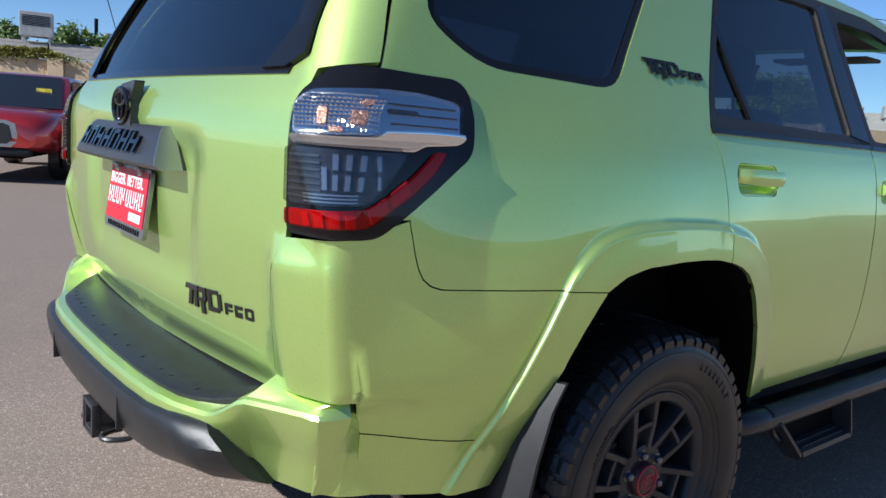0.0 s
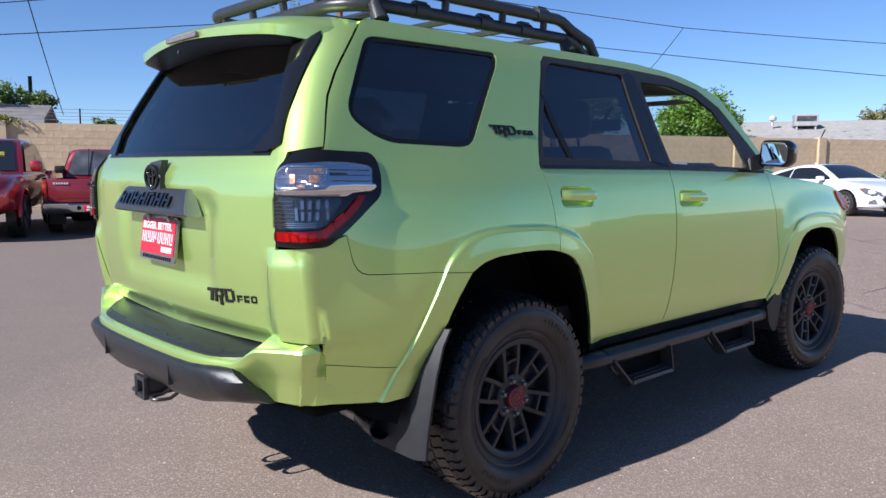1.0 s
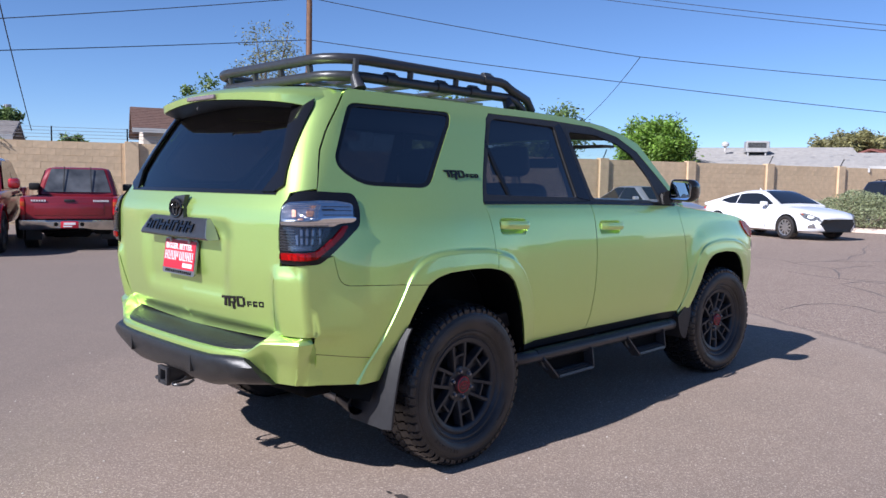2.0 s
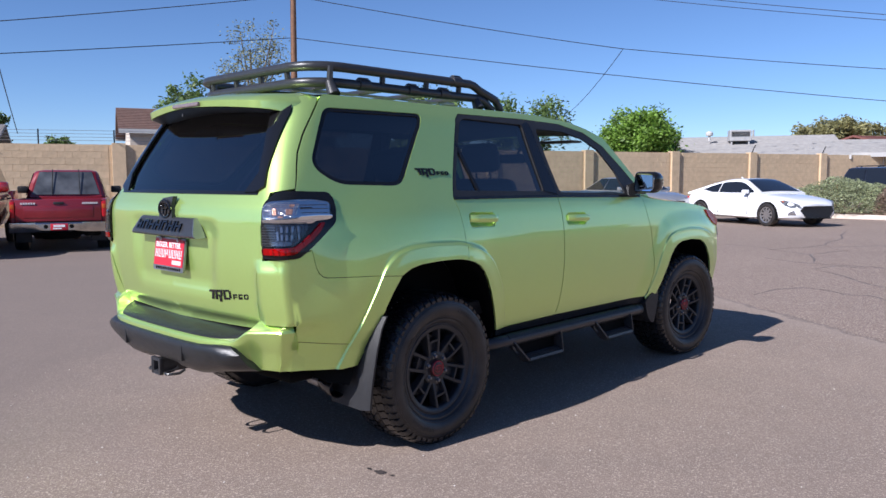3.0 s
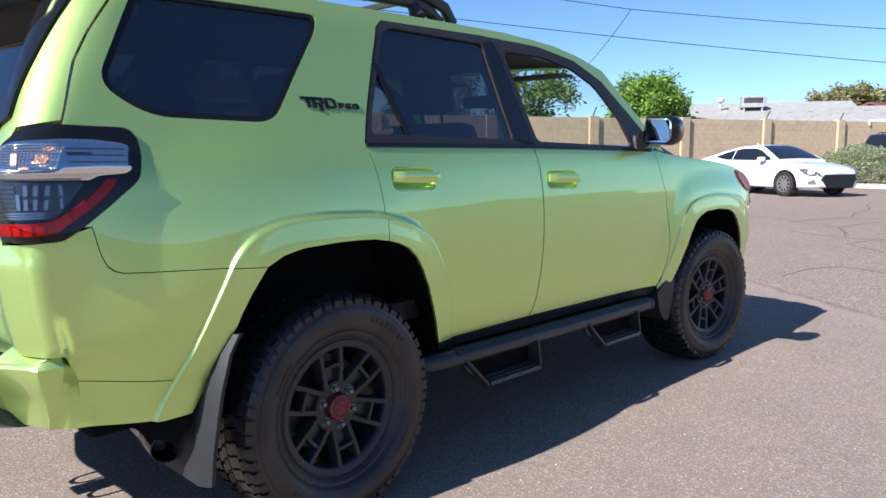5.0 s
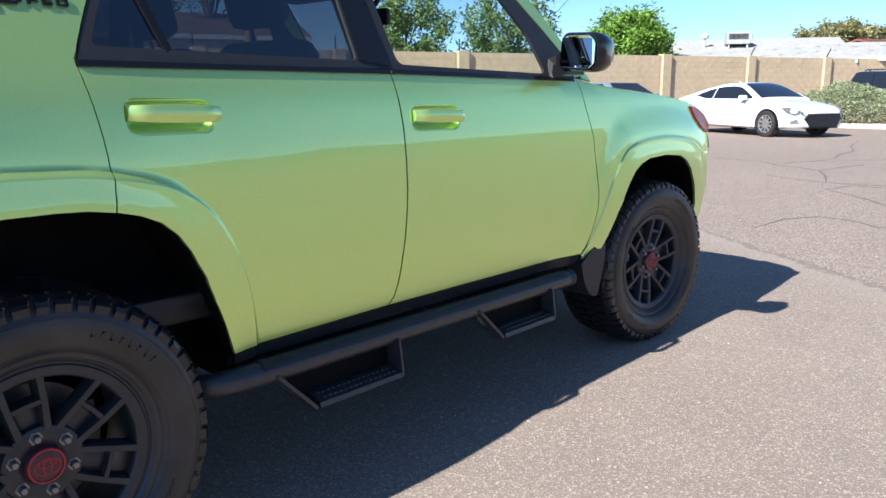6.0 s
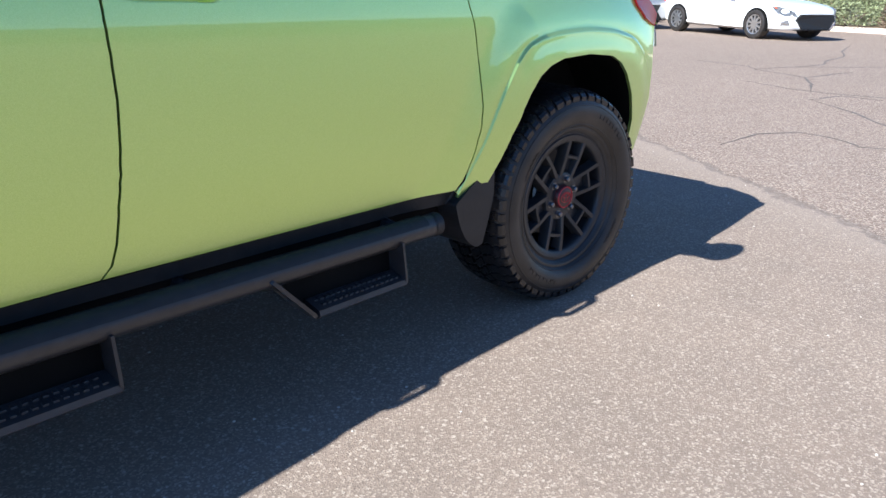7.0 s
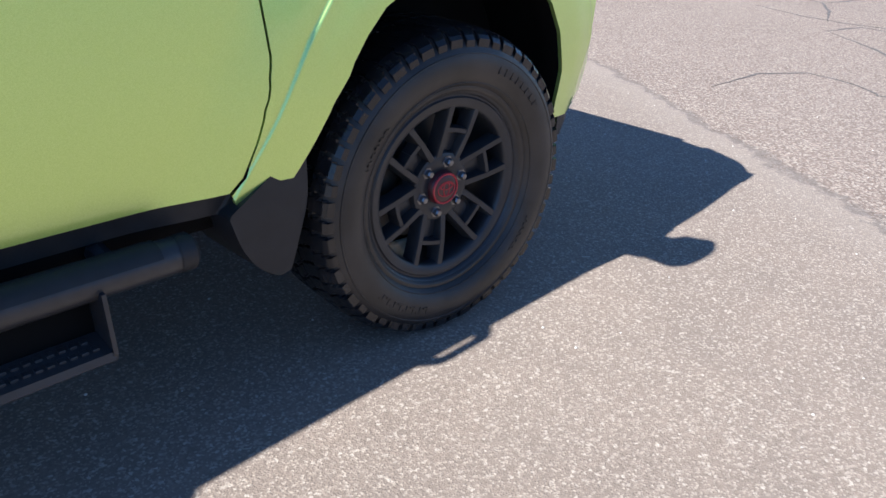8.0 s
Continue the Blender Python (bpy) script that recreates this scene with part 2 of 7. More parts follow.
def fill(outline, spacing, holes=(), lines=()):
    """Triangles over an outline, with inner points on a grid."""
    loops = [resample(outline, spacing)] + [resample(h, spacing) for h in holes]
    verts, edges = [], []
    for lp in loops:
        k = len(verts)
        verts += lp
        edges += [(k + i, k + (i + 1) % len(lp)) for i in range(len(lp))]
    for ln in lines:
        k = len(verts)
        verts += ln
        edges += [(k + i, k + i + 1) for i in range(len(ln) - 1)]
    o = np.array(loops[0])
    lo, hi = o.min(0), o.max(0)
    gx, gy = np.meshgrid(np.arange(lo[0] + spacing / 2, hi[0], spacing), np.arange(lo[1] + spacing / 2, hi[1], spacing))
    gx, gy = gx.ravel(), gy.ravel()
    keep = in_outline(gx, gy, loops[0]) & (line_distance(gx, gy, loops[0], True) > spacing * 0.45)
    for h in loops[1:]:
        keep &= ~in_outline(gx, gy, h) & (line_distance(gx, gy, h, True) > spacing * 0.45)
    for ln in lines:
        keep &= line_distance(gx, gy, ln) > spacing * 0.3
    verts += list(zip(gx[keep], gy[keep]))
    res = delaunay_2d_cdt([Vector(v) for v in verts], edges, [], 1, 1e-6)
    pts = np.array([tuple(v) for v in res[0]])
    tris = np.array([f for f in res[2] if len(f) == 3])
    mid = pts[tris].mean(1)
    ok = in_outline(mid[:, 0], mid[:, 1], loops[0])
    for h in loops[1:]:
        ok &= ~in_outline(mid[:, 0], mid[:, 1], h)
    return pts, tris[ok]


def sheet(name, pts2, tris, place, mat, parent, label="", thick=0.012, mirror=0, out=1.0):
    """A curved panel: place(a, b) -> points. Its edges turn inwards by thick. mirror: 0 right, 1 left, 2 both halves in one."""
    used_ids = np.unique(tris)
    remap = np.zeros(len(pts2), int)
    remap[used_ids] = np.arange(len(used_ids))
    pts2, tris = pts2[used_ids], remap[tris]
    e = 1e-4
    P = place(pts2[:, 0], pts2[:, 1])
    A = place(pts2[:, 0] + e, pts2[:, 1]) - place(pts2[:, 0] - e, pts2[:, 1])
    B = place(pts2[:, 0], pts2[:, 1] + e) - place(pts2[:, 0], pts2[:, 1] - e)
    N = np.cross(A, B)
    N /= np.maximum(np.linalg.norm(N, axis=1, keepdims=True), 1e-12)
    N *= out
    count = {}
    for t in tris:
        for i in range(3):
            k = (t[i], t[(i + 1) % 3])
            count[tuple(sorted(k))] = count.get(tuple(sorted(k)), 0) + 1
    sets = []
    for m in ([0], [1], [0, 1])[mirror]:
        s = np.array([1, -1 if m else 1, 1])
        sets.append((P * s, N * s, m))
    V, F, NN = [], [], []
    for Q, M, m in sets:
        k = sum(len(v) for v in V)
        used = {}
        rim, rim_n = [], []
        T = []
        for t in tris:
            a, b, c = (Q[i] for i in t)
            flip = np.dot(np.cross(b - a, c - a), M[t].sum(0)) < 0
            tt = t[::-1] if flip else t
            T.append(tuple(int(k + i) for i in tt))
            if thick:
                for i in range(3):
                    u, v = int(tt[i]), int(tt[(i + 1) % 3])
                    if count[tuple(sorted((u, v)))] != 1:
                        continue
                    if mirror == 2 and abs(Q[u][1]) < 1e-5 and abs(Q[v][1]) < 1e-5:
                        continue
                    ids = []
                    for w in (u, v):
                        if w not in used:
                            used[w] = len(Q) + len(rim)
                            rim += [Q[w], Q[w] - M[w] * thick]
                            rim_n += [M[w], M[w]]
                        ids.append(used[w])
                    T.append((k + ids[1], k + ids[0], k + ids[0] + 1, k + ids[1] + 1))
        V.append(np.concatenate([Q, np.array(rim)]) if rim else Q)
        NN.append(np.concatenate([M, np.array(rim_n)]) if rim else M)
        F += T
    V, NN = np.concatenate(V), np.concatenate(NN)
    me = bpy.data.meshes.new(name)
    me.from_pydata([tuple(v) for v in V], [], F)
    me.update()
    me.polygons.foreach_set("use_smooth", [len(q.vertices) == 3 for q in me.polygons])
    normals = []
    for q in me.polygons:
        if len(q.vertices) == 3:
            normals += [tuple(NN[i]) for i in q.vertices]
        else:
            normals += [tuple(q.normal)] * len(q.vertices)
    me.normals_split_custom_set(normals)
    me.materials.append(mat)
    ob = new(name, me)
    if parent is not None:
        ob.parent = parent
    if label:
        ob["label"] = label
    return ob


# ---- the car's skin ----
def curve(*pts):
    """A smooth function through (a, b) pairs."""
    xs, ys = np.array([p[0] for p in pts], float), np.array([p[1] for p in pts], float)
    d = np.diff(ys) / np.diff(xs)
    m = np.concatenate([[d[0]], (d[1:] + d[:-1]) / 2, [d[-1]]])
    m[1:-1][d[1:] * d[:-1] <= 0] = 0

    def f(a):
        a = np.clip(np.asarray(a, float), xs[0], xs[-1])
        i = np.clip(np.searchsorted(xs, a) - 1, 0, len(xs) - 2)
        h = xs[i + 1] - xs[i]
        t = (a - xs[i]) / h
        return (ys[i] * (2 * t**3 - 3 * t**2 + 1) + h * m[i] * (t**3 - 2 * t**2 + t)
                + ys[i + 1] * (3 * t**2 - 2 * t**3) + h * m[i + 1] * (t**3 - t**2))
    return f


def step(a, b, v):
    t = np.clip((np.asarray(v, float) - a) / (b - a), 0, 1)
    return t * t * (3 - 2 * t)


# The car's skin: x ahead from the rear axle, z up; half width, tail, corner radius, all by height.
HALF = curve((.30, .850), (.45, .872), (.52, .886), (.60, .902), (.68, .914), (.80, .921), (1.0, .923), (1.12, .914),
             (1.20, .902), (1.27, .878), (1.45, .803), (1.60, .742), (1.72, .692), (1.80, .630))
TAIL = curve((.30, -.93), (.60, -.945), (.72, -.955), (.80, -.972), (.95, -.990), (1.15, -.992), (1.25, -.980), (1.31, -.945), (1.50, -.850), (1.70, -.735), (1.80, -.665))
CORNER = curve((.30, .05), (.70, .026), (.94, .026), (1.03, .050), (1.12, .07), (1.30, .115), (1.50, .15), (1.80, .17))
BOW = 0.075


def side_half(x, z):
    """Half width at x: the side draws in towards nose and tail."""
    nose_in = 0.05 * np.clip((x - 2.2) / 1.3, 0, None) ** 2
    tail_in = 0.03 * np.clip((-x - .1) / .8, 0, None) ** 2
    return HALF(z) - nose_in - tail_in - .068 * step(-.60, -.85, x) * step(.750, .660, z)


def tail_x(y, z):
    """The tail's plan: bowed, and drawn in at the corners below the lamps."""
    return TAIL(z) + BOW * y**2 + 1.6 * np.clip(y - .735, 0, None) ** 2 * step(1.08, .97, z)


def corner_at(z):
    r = CORNER(z)
    w = HALF(z) - 0.02
    for _ in range(4):
        cx = tail_x(w - r, z) + r
        w = side_half(cx, z)
    return cx, w - r, r


def inside(x, y, z):
    """Below zero inside the skin."""
    cx, cy, r = corner_at(z)
    a = abs(y)
    if x > cx:
        return a - side_half(x, z)
    if a < cy:
        return tail_x(a, z) - x
    return math.hypot(x - cx, a - cy) - r


RIDGES = (
    ((-.65, .40), (-.622, .50), (-.573, .60), (-.533, .68), (-.490, .765), (-.453, .842), (-.412, .922), (-.376, .974), (-.32, 1.017), (-.22, 1.041), (-.05, 1.046), (.15, 1.038), (.335, 1.0), (.45, .92), (.53, .78), (.575, .60), (.60, .40)),
    ((2.13, .40), (2.205, .52), (2.252, .60), (2.283, .65), (2.308, .70), (2.334, .75), (2.36, .80), (2.395, .85), (2.43, .90), (2.485, .948), (2.56, .972), (2.68, .985), (2.85, .99), (3.05, .978), (3.22, .945), (3.34, .87), (3.42, .74), (3.45, .55), (3.46, .40)),
)
ARCHES = (
    ((-.56, .40), (-.525, .482), (-.467, .610), (-.43, .695), (-.393, .769), (-.36, .832), (-.328, .878), (-.297, .909), (-.247, .940), (-.165, .957), (-.04, .962), (.13, .957), (.192, .948), (.30, .908), (.377, .824), (.424, .727), (.477, .60), (.507, .51), (.51, .40)),
    ((2.27, .40), (2.31, .50), (2.345, .55), (2.376, .60), (2.404, .65), (2.435, .70), (2.464, .75), (2.498, .80), (2.545, .85), (2.60, .88), (2.68, .90), (2.85, .905), (3.02, .89), (3.10, .86), (3.16, .815), (3.22, .74), (3.28, .62), (3.30, .50), (3.30, .40)),
)


def smoothed(line):
    p = np.array([(a[0] + (b[0] - a[0]) * i / 6, a[1] + (b[1] - a[1]) * i / 6) for a, b in zip(line, line[1:]) for i in range(6)] + [line[-1]])
    for _ in range(4):
        p[1:-1] = (p[:-2] + 2 * p[1:-1] + p[2:]) / 4
    return p


RIDGES = tuple(smoothed(r) for r in RIDGES)


def flare(x, z):
    """How far the wheel arches stand out of the side."""
    x, z = np.ravel(x), np.ravel(z)
    out = np.zeros(len(x))
    for k, ridge in enumerate(RIDGES):
        sel = (x > ridge[0][0] - .4) & (x < ridge[-1][0] + .4) & (z < 1.44)
        if not sel.any():
            continue
        d = line_distance(x[sel], z[sel], ridge)
        d = np.where(in_outline(x[sel], z[sel], ridge), d, -d)
        zz, xx = z[sel], x[sel]
        if k == 0:
            swell = np.interp(zz, (.58, .666, .75, .84, .92), (0, .018, .028, .037, .040)) * (1 - .30 * step(-.15, .15, xx) - .55 * step(.15, .52, xx))
            wide = .38
            thin = .017 - .008 * step(.15, .5, xx)
        else:
            swell, wide, thin = .022 + 0 * zz, .16, .008 - .002 * step(2.9, 3.4, xx)
        ramp = np.clip(1 + np.minimum(d, 0) / wide, 0, 1)
        ramp = ramp * ramp * (3 - 2 * ramp)
        soft = .005 + .007 * step(.90, 1.02, zz)
        out[sel] += swell * ramp + thin * step(-soft, soft * .8, d) + .008 * step(0, .09, d)
    return out


def skin(u, z, off=0.0):
    """Right half of the shell: u runs from the tail's corner, ahead along the side, back across the tail."""
    u, z = np.ravel(np.asarray(u, float)), np.ravel(np.asarray(z, float))
    cx, cy, r = corner_at(z)
    q = math.pi * r / 4
    th = np.clip(u / r + math.pi / 4, 0, math.pi / 2)
    x = cx - (r + off) * np.cos(th)
    y = cy + (r + off) * np.sin(th)
    s = u > q
    x = np.where(s, cx + (u - q), x)
    y = np.where(s, side_half(x, z) + off + flare(x, z), y)
    b = u < -q
    ay = np.where(b, cy + (u + q), 0)
    x = np.where(b, tail_x(ay, z) - off + gate_relief(ay, z), x)
    x = x - .022 * step(1.035, .955, z) * step(.70, .77, np.where(b, ay, np.where(s, 0, y))) * np.where(s, 0, np.where(b, 1, np.cos(th)))
    y = np.where(b, ay, y)
    return np.stack([x, -y, z], 1)


def gate_relief(y, z):
    """The plate's hollow and the lower ledge in the tailgate, as a shift ahead."""
    hollow = step(.47, .36, y + .10 * (1.17 - z)) * step(1.21, 1.13, z) * step(.80, .90, z)
    ledge = step(.742, .718, z) * step(.71, .67, y)
    return .020 * hollow + .018 * ledge


def u_of(kind, a, z):
    cx, cy, r = corner_at(z)
    q = math.pi * r / 4
    if kind == "s":
        return a - cx + q
    if kind == "r":
        return abs(a) - cy - q
    return r * (radians(a) - math.pi / 4)


def wrap(*tokens, d=0.03):
    """An outline from ("s", x, z) on the side, ("r", y, z) on the tail or ("c", degrees, z) on the corner."""
    out = []
    m = len(tokens)
    for i, (k, a, z) in enumerate(tokens):
        k2, a2, z2 = tokens[(i + 1) % m]
        if k == k2:
            n = max(1, int(math.hypot((a2 - a) * (.002 if k == "c" else 1), z2 - z) / d))
            out += [(float(u_of(k, a + (a2 - a) * j / n, z + (z2 - z) * j / n)), z + (z2 - z) * j / n) for j in range(n)]
        else:
            out.append((float(u_of(k, a, z)), z))
    return out


def side_outline(pts, r=0.0):
    return wrap(*[("s", x, z) for x, z in (rounded(pts, r) if r else [p[:2] for p in pts])])


def flare_lines():
    """The bends of the wheel-arch flares, as lines for the mesh to follow."""
    if not FLARE_LINES:
        for ridge in RIDGES:
            fine = []
            for a, b in zip(ridge, ridge[1:]):
                k = max(1, int(math.dist(a, b) / .02))
                fine += [(a[0] + (b[0] - a[0]) * i / k, a[1] + (b[1] - a[1]) * i / k) for i in range(k)]
            fine.append(ridge[-1])
            p = np.array(fine)
            for _ in range(3):
                p[1:-1] = (p[:-2] + 2 * p[1:-1] + p[2:]) / 4
            d = np.gradient(p, axis=0)
            n = np.stack([d[:, 1], -d[:, 0]], 1) / np.linalg.norm(d, axis=1)[:, None]
            for off in (-.022, -.010, -.005, 0, .005, .010, .020, .045, .075):
                q = p + n * off
                FLARE_LINES.append([(float(u_of("s", x, z)), float(z)) for x, z in q])
        for k in (-1.0, -.5, 0, .5, 1.0):
            FLARE_LINES.append([(float(k * math.pi / 4 * CORNER(z)), float(z)) for z in np.linspace(.47, 1.06, 30)])
    return FLARE_LINES


FLARE_LINES = []


def panel(name, outline, mat, parent, label="", off=0.0, holes=(), spacing=0.03, thick=0.012, mirror=0):
    pts, tris = fill(outline, spacing, holes, flare_lines() if spacing == 0.03 else ())
    return sheet(name, pts, tris, lambda a, b: skin(a, b, off), mat, parent, label, thick, mirror)


def both(name, outline, mat, parent, label="", **k):
    return [panel(name, outline, mat, parent, label, mirror=m, **k) for m in (0, 1)]


# ---- the lime four-wheel-drive estate ----
suv = thing("suv", "lime green metallic off-road estate car with a black roof rack", "car")


SEAM = ((-.770, 1.062), (-.757, 1.0), (-.749, .974), (-.738, .954), (-.722, .941), (-.700, .934), (-.66, .9315), (-.45, .922), (-.302, .912))


def build_shell(car):
    rear_arch, front_arch = list(ARCHES[0]), list(ARCHES[1])
    # Quarter panel with roof rail and windscreen pillar.
    quarter_window = rounded([(-.535, 1.722, .05), (.118, 1.728, .05), (.085, 1.66, .02), (-.175, 1.342, .07), (-.575, 1.352, .09), (-.695, 1.44, .06)], .05)
    tokens = [("s", .188, .947), ("s", .197, 1.03), ("s", .190, 1.11), ("s", .168, 1.285), ("s", .205, 1.36), ("s", .385, 1.715), ("s", .43, 1.748),
              ("s", 1.0, 1.750), ("s", 1.40, 1.738), ("s", 1.66, 1.690), ("s", 1.86, 1.60), ("s", 2.03, 1.44), ("s", 2.20, 1.255), ("s", 2.26, 1.245),
              ("s", 2.12, 1.42), ("s", 1.98, 1.575), ("s", 1.90, 1.655), ("s", 1.72, 1.715), ("s", 1.55, 1.755), ("s", 1.2, 1.785), ("s", .8, 1.79), ("s", -.49, 1.79),
              ("c", 82, 1.775), ("c", 76, 1.70), ("c", 68, 1.58), ("c", 66, 1.50), ("c", 70, 1.43), ("c", 77, 1.33),
              ("c", 79, 1.22), ("c", 88, 1.06), *[("s", a, b) for a, b in SEAM],
              ("s", -.275, .926), ("s", -.247, .940), ("s", -.205, .950), ("s", -.165, .957), ("s", -.04, .962), ("s", .06, .961), ("s", .13, .957)]
    both("quarter_panel", wrap(*tokens), LIME, car, holes=[side_outline(quarter_window)])
    both("quarter_window_seal", side_outline(rounded([(-.538, 1.725, .05), (.122, 1.731, .05), (.088, 1.66, .02), (-.173, 1.339, .07), (-.577, 1.349, .09), (-.698, 1.44, .06)], .05)), GLOSS_BLACK, car,
         holes=[side_outline(rounded([(-.515, 1.705, .04), (.098, 1.711, .04), (.065, 1.66, .02), (-.185, 1.36, .06), (-.565, 1.370, .08), (-.672, 1.445, .05)], .05))], off=-.004)
    both("quarter_window", side_outline(quarter_window), PRIVACY, car, "dark tinted fixed side glass", off=-.009, thick=0)
    # Rear door.
    mid = [(1.122, 1.272), (1.140, 1.10), (1.148, .90), (1.143, .80), (1.120, .60), (1.108, .552), (1.085, .526)]
    lower = [(.172, 1.275), (.193, 1.11), (.200, 1.03), (.192, .947), (.25, .931), (.30, .908), (.342, .872), (.377, .824), (.402, .776), (.424, .727), (.477, .60), (.507, .515), (.60, .520)]
    doors = []
    for m in (0, 1):
        d = panel("rear_door", side_outline(lower + [(x - .003, z) for x, z in mid[::-1]]), LIME, car, mirror=m, holes=[side_outline(cup_outline(.243, 1.158))])
        f = panel("front_door", side_outline([(x + .003, z) for x, z in mid] + [(2.19, .522), (2.218, .55), (2.245, .62), (2.268, .70), (2.276, .78), (2.262, .90), (2.235, 1.02), (2.185, 1.14), (2.15, 1.255)]), LIME, car, mirror=m, holes=[side_outline(cup_outline(1.170, 1.128))])
        doors.append((d, f))
        w = 1 if m else -1
        # Window frames: black, with a bright seal line behind the rear pane.
        rear_frame = [(.172, 1.278), (.208, 1.36), (.388, 1.713), (.432, 1.746), (1.062, 1.748), (1.128, 1.278)]
        rear_pane = rounded([(.215, 1.315), (.255, 1.40), (.415, 1.70), (.46, 1.722), (.985, 1.712), (1.002, 1.30)], .02)
        panel("window_frame", side_outline(rear_frame), PLASTIC, d, "black window surround", off=-.002, holes=[side_outline(rear_pane)], mirror=m)
        panel("window_pane", side_outline(rear_pane), PRIVACY, d, "dark tinted door glass", off=-.012, thick=0, mirror=m)
        panel("pane_bar", side_outline([(.395, 1.305), (.415, 1.305), (.335, 1.60), (.318, 1.57)]), GLOSS_BLACK, d, off=-.002, mirror=m)
        panel("window_seal", side_outline([(.172, 1.268), (1.12, 1.262), (1.12, 1.276), (.172, 1.282)]), GLOSS_BLACK, d, "rubber belt seal", off=.006, mirror=m)
        panel("pillar_cover", side_outline([(1.006, 1.302), (1.126, 1.285), (1.06, 1.735), (.99, 1.712)]), GLOSS_BLACK, d, "gloss black door pillar cover", off=.002, mirror=m)
        front_frame = [(1.130, 1.276), (1.066, 1.747), (1.40, 1.736), (1.66, 1.688), (1.86, 1.597), (2.03, 1.437), (2.20, 1.258)]
        front_pane = rounded([(1.168, 1.292), (1.120, 1.69), (1.40, 1.688), (1.63, 1.645), (1.78, 1.575), (1.91, 1.425), (1.955, 1.272)], .03)
        panel("window_frame", side_outline(front_frame), PLASTIC, f, "black window surround", off=-.002, holes=[side_outline(front_pane)], mirror=m)
        if m:
            panel("window_pane", side_outline(front_pane), CLEAR, f, "clear door glass", off=-.014, thick=0, mirror=m)
        panel("window_seal", side_outline([(1.13, 1.262), (2.13, 1.244), (2.13, 1.258), (1.13, 1.276)]), GLOSS_BLACK, f, "rubber belt seal", off=.006, mirror=m)
        for door, x0, z0 in ((d, .243, 1.158), (f, 1.170, 1.128)):
            handle(door, x0, z0, w)
        badge_side(car, w)
    # Front wing.
    wing = [(2.205, .485)] + [p for p in front_arch[1:-1]] + [(3.30, .47), (3.38, .47), (3.42, .70), (3.445, .97), (3.40, 1.054), (3.32, 1.104), (3.2, 1.141), (3.05, 1.164), (2.8, 1.189), (2.5, 1.211), (2.26, 1.235),
            (2.156, 1.25), (2.19, 1.14), (2.240, 1.02), (2.267, .90), (2.281, .78), (2.273, .70), (2.250, .62), (2.223, .55), (2.196, .515)]
    both("front_wing", side_outline(wing), LIME, car)
    # Rear bumper corners, from the lamps round to the arches.
    bump = [("r", .694, .728), ("r", .718, .79), ("r", .748, .93), ("r", .766, 1.018), ("c", 86, 1.028), *[("s", a - .002, b - .0025) for a, b in SEAM],
            ("s", -.330, .875), ("s", -.36, .832), ("s", -.393, .769), ("s", -.43, .695), ("s", -.467, .610), ("s", -.519, .496), ("s", -.60, .490), ("s", -.785, .502), ("s", -.797, .56), ("s", -.806, .645), ("s", -.828, .69), ("s", -.853, .728), ("c", 65, .730), ("c", 25, .730), ("r", .785, .730)]
    both("bumper_corner", wrap(*bump), LIME, car)
    both("bumper_seam", side_outline([(-.806, .641), (-.572, .606), (-.572, .608), (-.806, .643)]), DARK, car, off=.0005, thick=.003)
    # Sills.
    both("sill", side_outline([(.50, .474), (2.26, .474), (2.24, .516), (.52, .512)]), PLASTIC, car, "black plastic sill cover", off=-.02)
    # Tailgate.
    gate = [("r", 0, .682), ("r", .685, .695), ("r", .712, .79), ("r", .742, .93), ("r", .772, 1.02), ("r", .772, 1.28), ("c", 22, 1.318), ("c", 74, 1.336), ("c", 67, 1.43), ("c", 63, 1.50), ("c", 65, 1.58),
            ("c", 73, 1.70), ("c", 79, 1.772), ("c", 40, 1.775), ("c", 40, 1.70), ("c", 32, 1.60), ("c", 24, 1.50), ("c", 14, 1.40), ("r", .725, 1.345), ("r", .685, 1.318), ("r", .55, 1.312), ("r", 0, 1.316)]
    g = panel("tailgate", wrap(*gate), LIME, car, mirror=2)
    glass = [("r", 0, 1.316), ("r", .55, 1.312), ("r", .655, 1.318), ("r", .652, 1.40), ("r", .612, 1.52), ("r", .545, 1.69), ("r", .47, 1.74), ("r", 0, 1.765)]
    panel("rear_window", wrap(*glass), BACK_GLASS, g, "dark tinted rear screen", off=-.006, thick=0, mirror=2)
    trim = [("r", .60, 1.320), ("r", .68, 1.322), ("r", .722, 1.347), ("c", 13, 1.40), ("c", 23, 1.50), ("c", 31, 1.60), ("c", 39, 1.70), ("c", 38, 1.765), ("r", .46, 1.765), ("r", .545, 1.68), ("r", .612, 1.52), ("r", .648, 1.41)]
    both("screen_side_trim", wrap(*trim), GLOSS_BLACK, g, "gloss black screen edge trim", off=.012)
    panel("screen_base_seal", wrap(("r", 0, 1.308), ("r", .69, 1.308), ("r", .69, 1.324), ("r", 0, 1.326)), GLOSS_BLACK, g, off=.004, mirror=2)
    return g


def cup_outline(x0, z0):
    return rounded([(x0 + .006, z0 - .046, .035), (x0 + .240, z0 - .050, .035), (x0 + .240, z0 + .036, .035), (x0 + .006, z0 + .040, .035)], .035, 6)


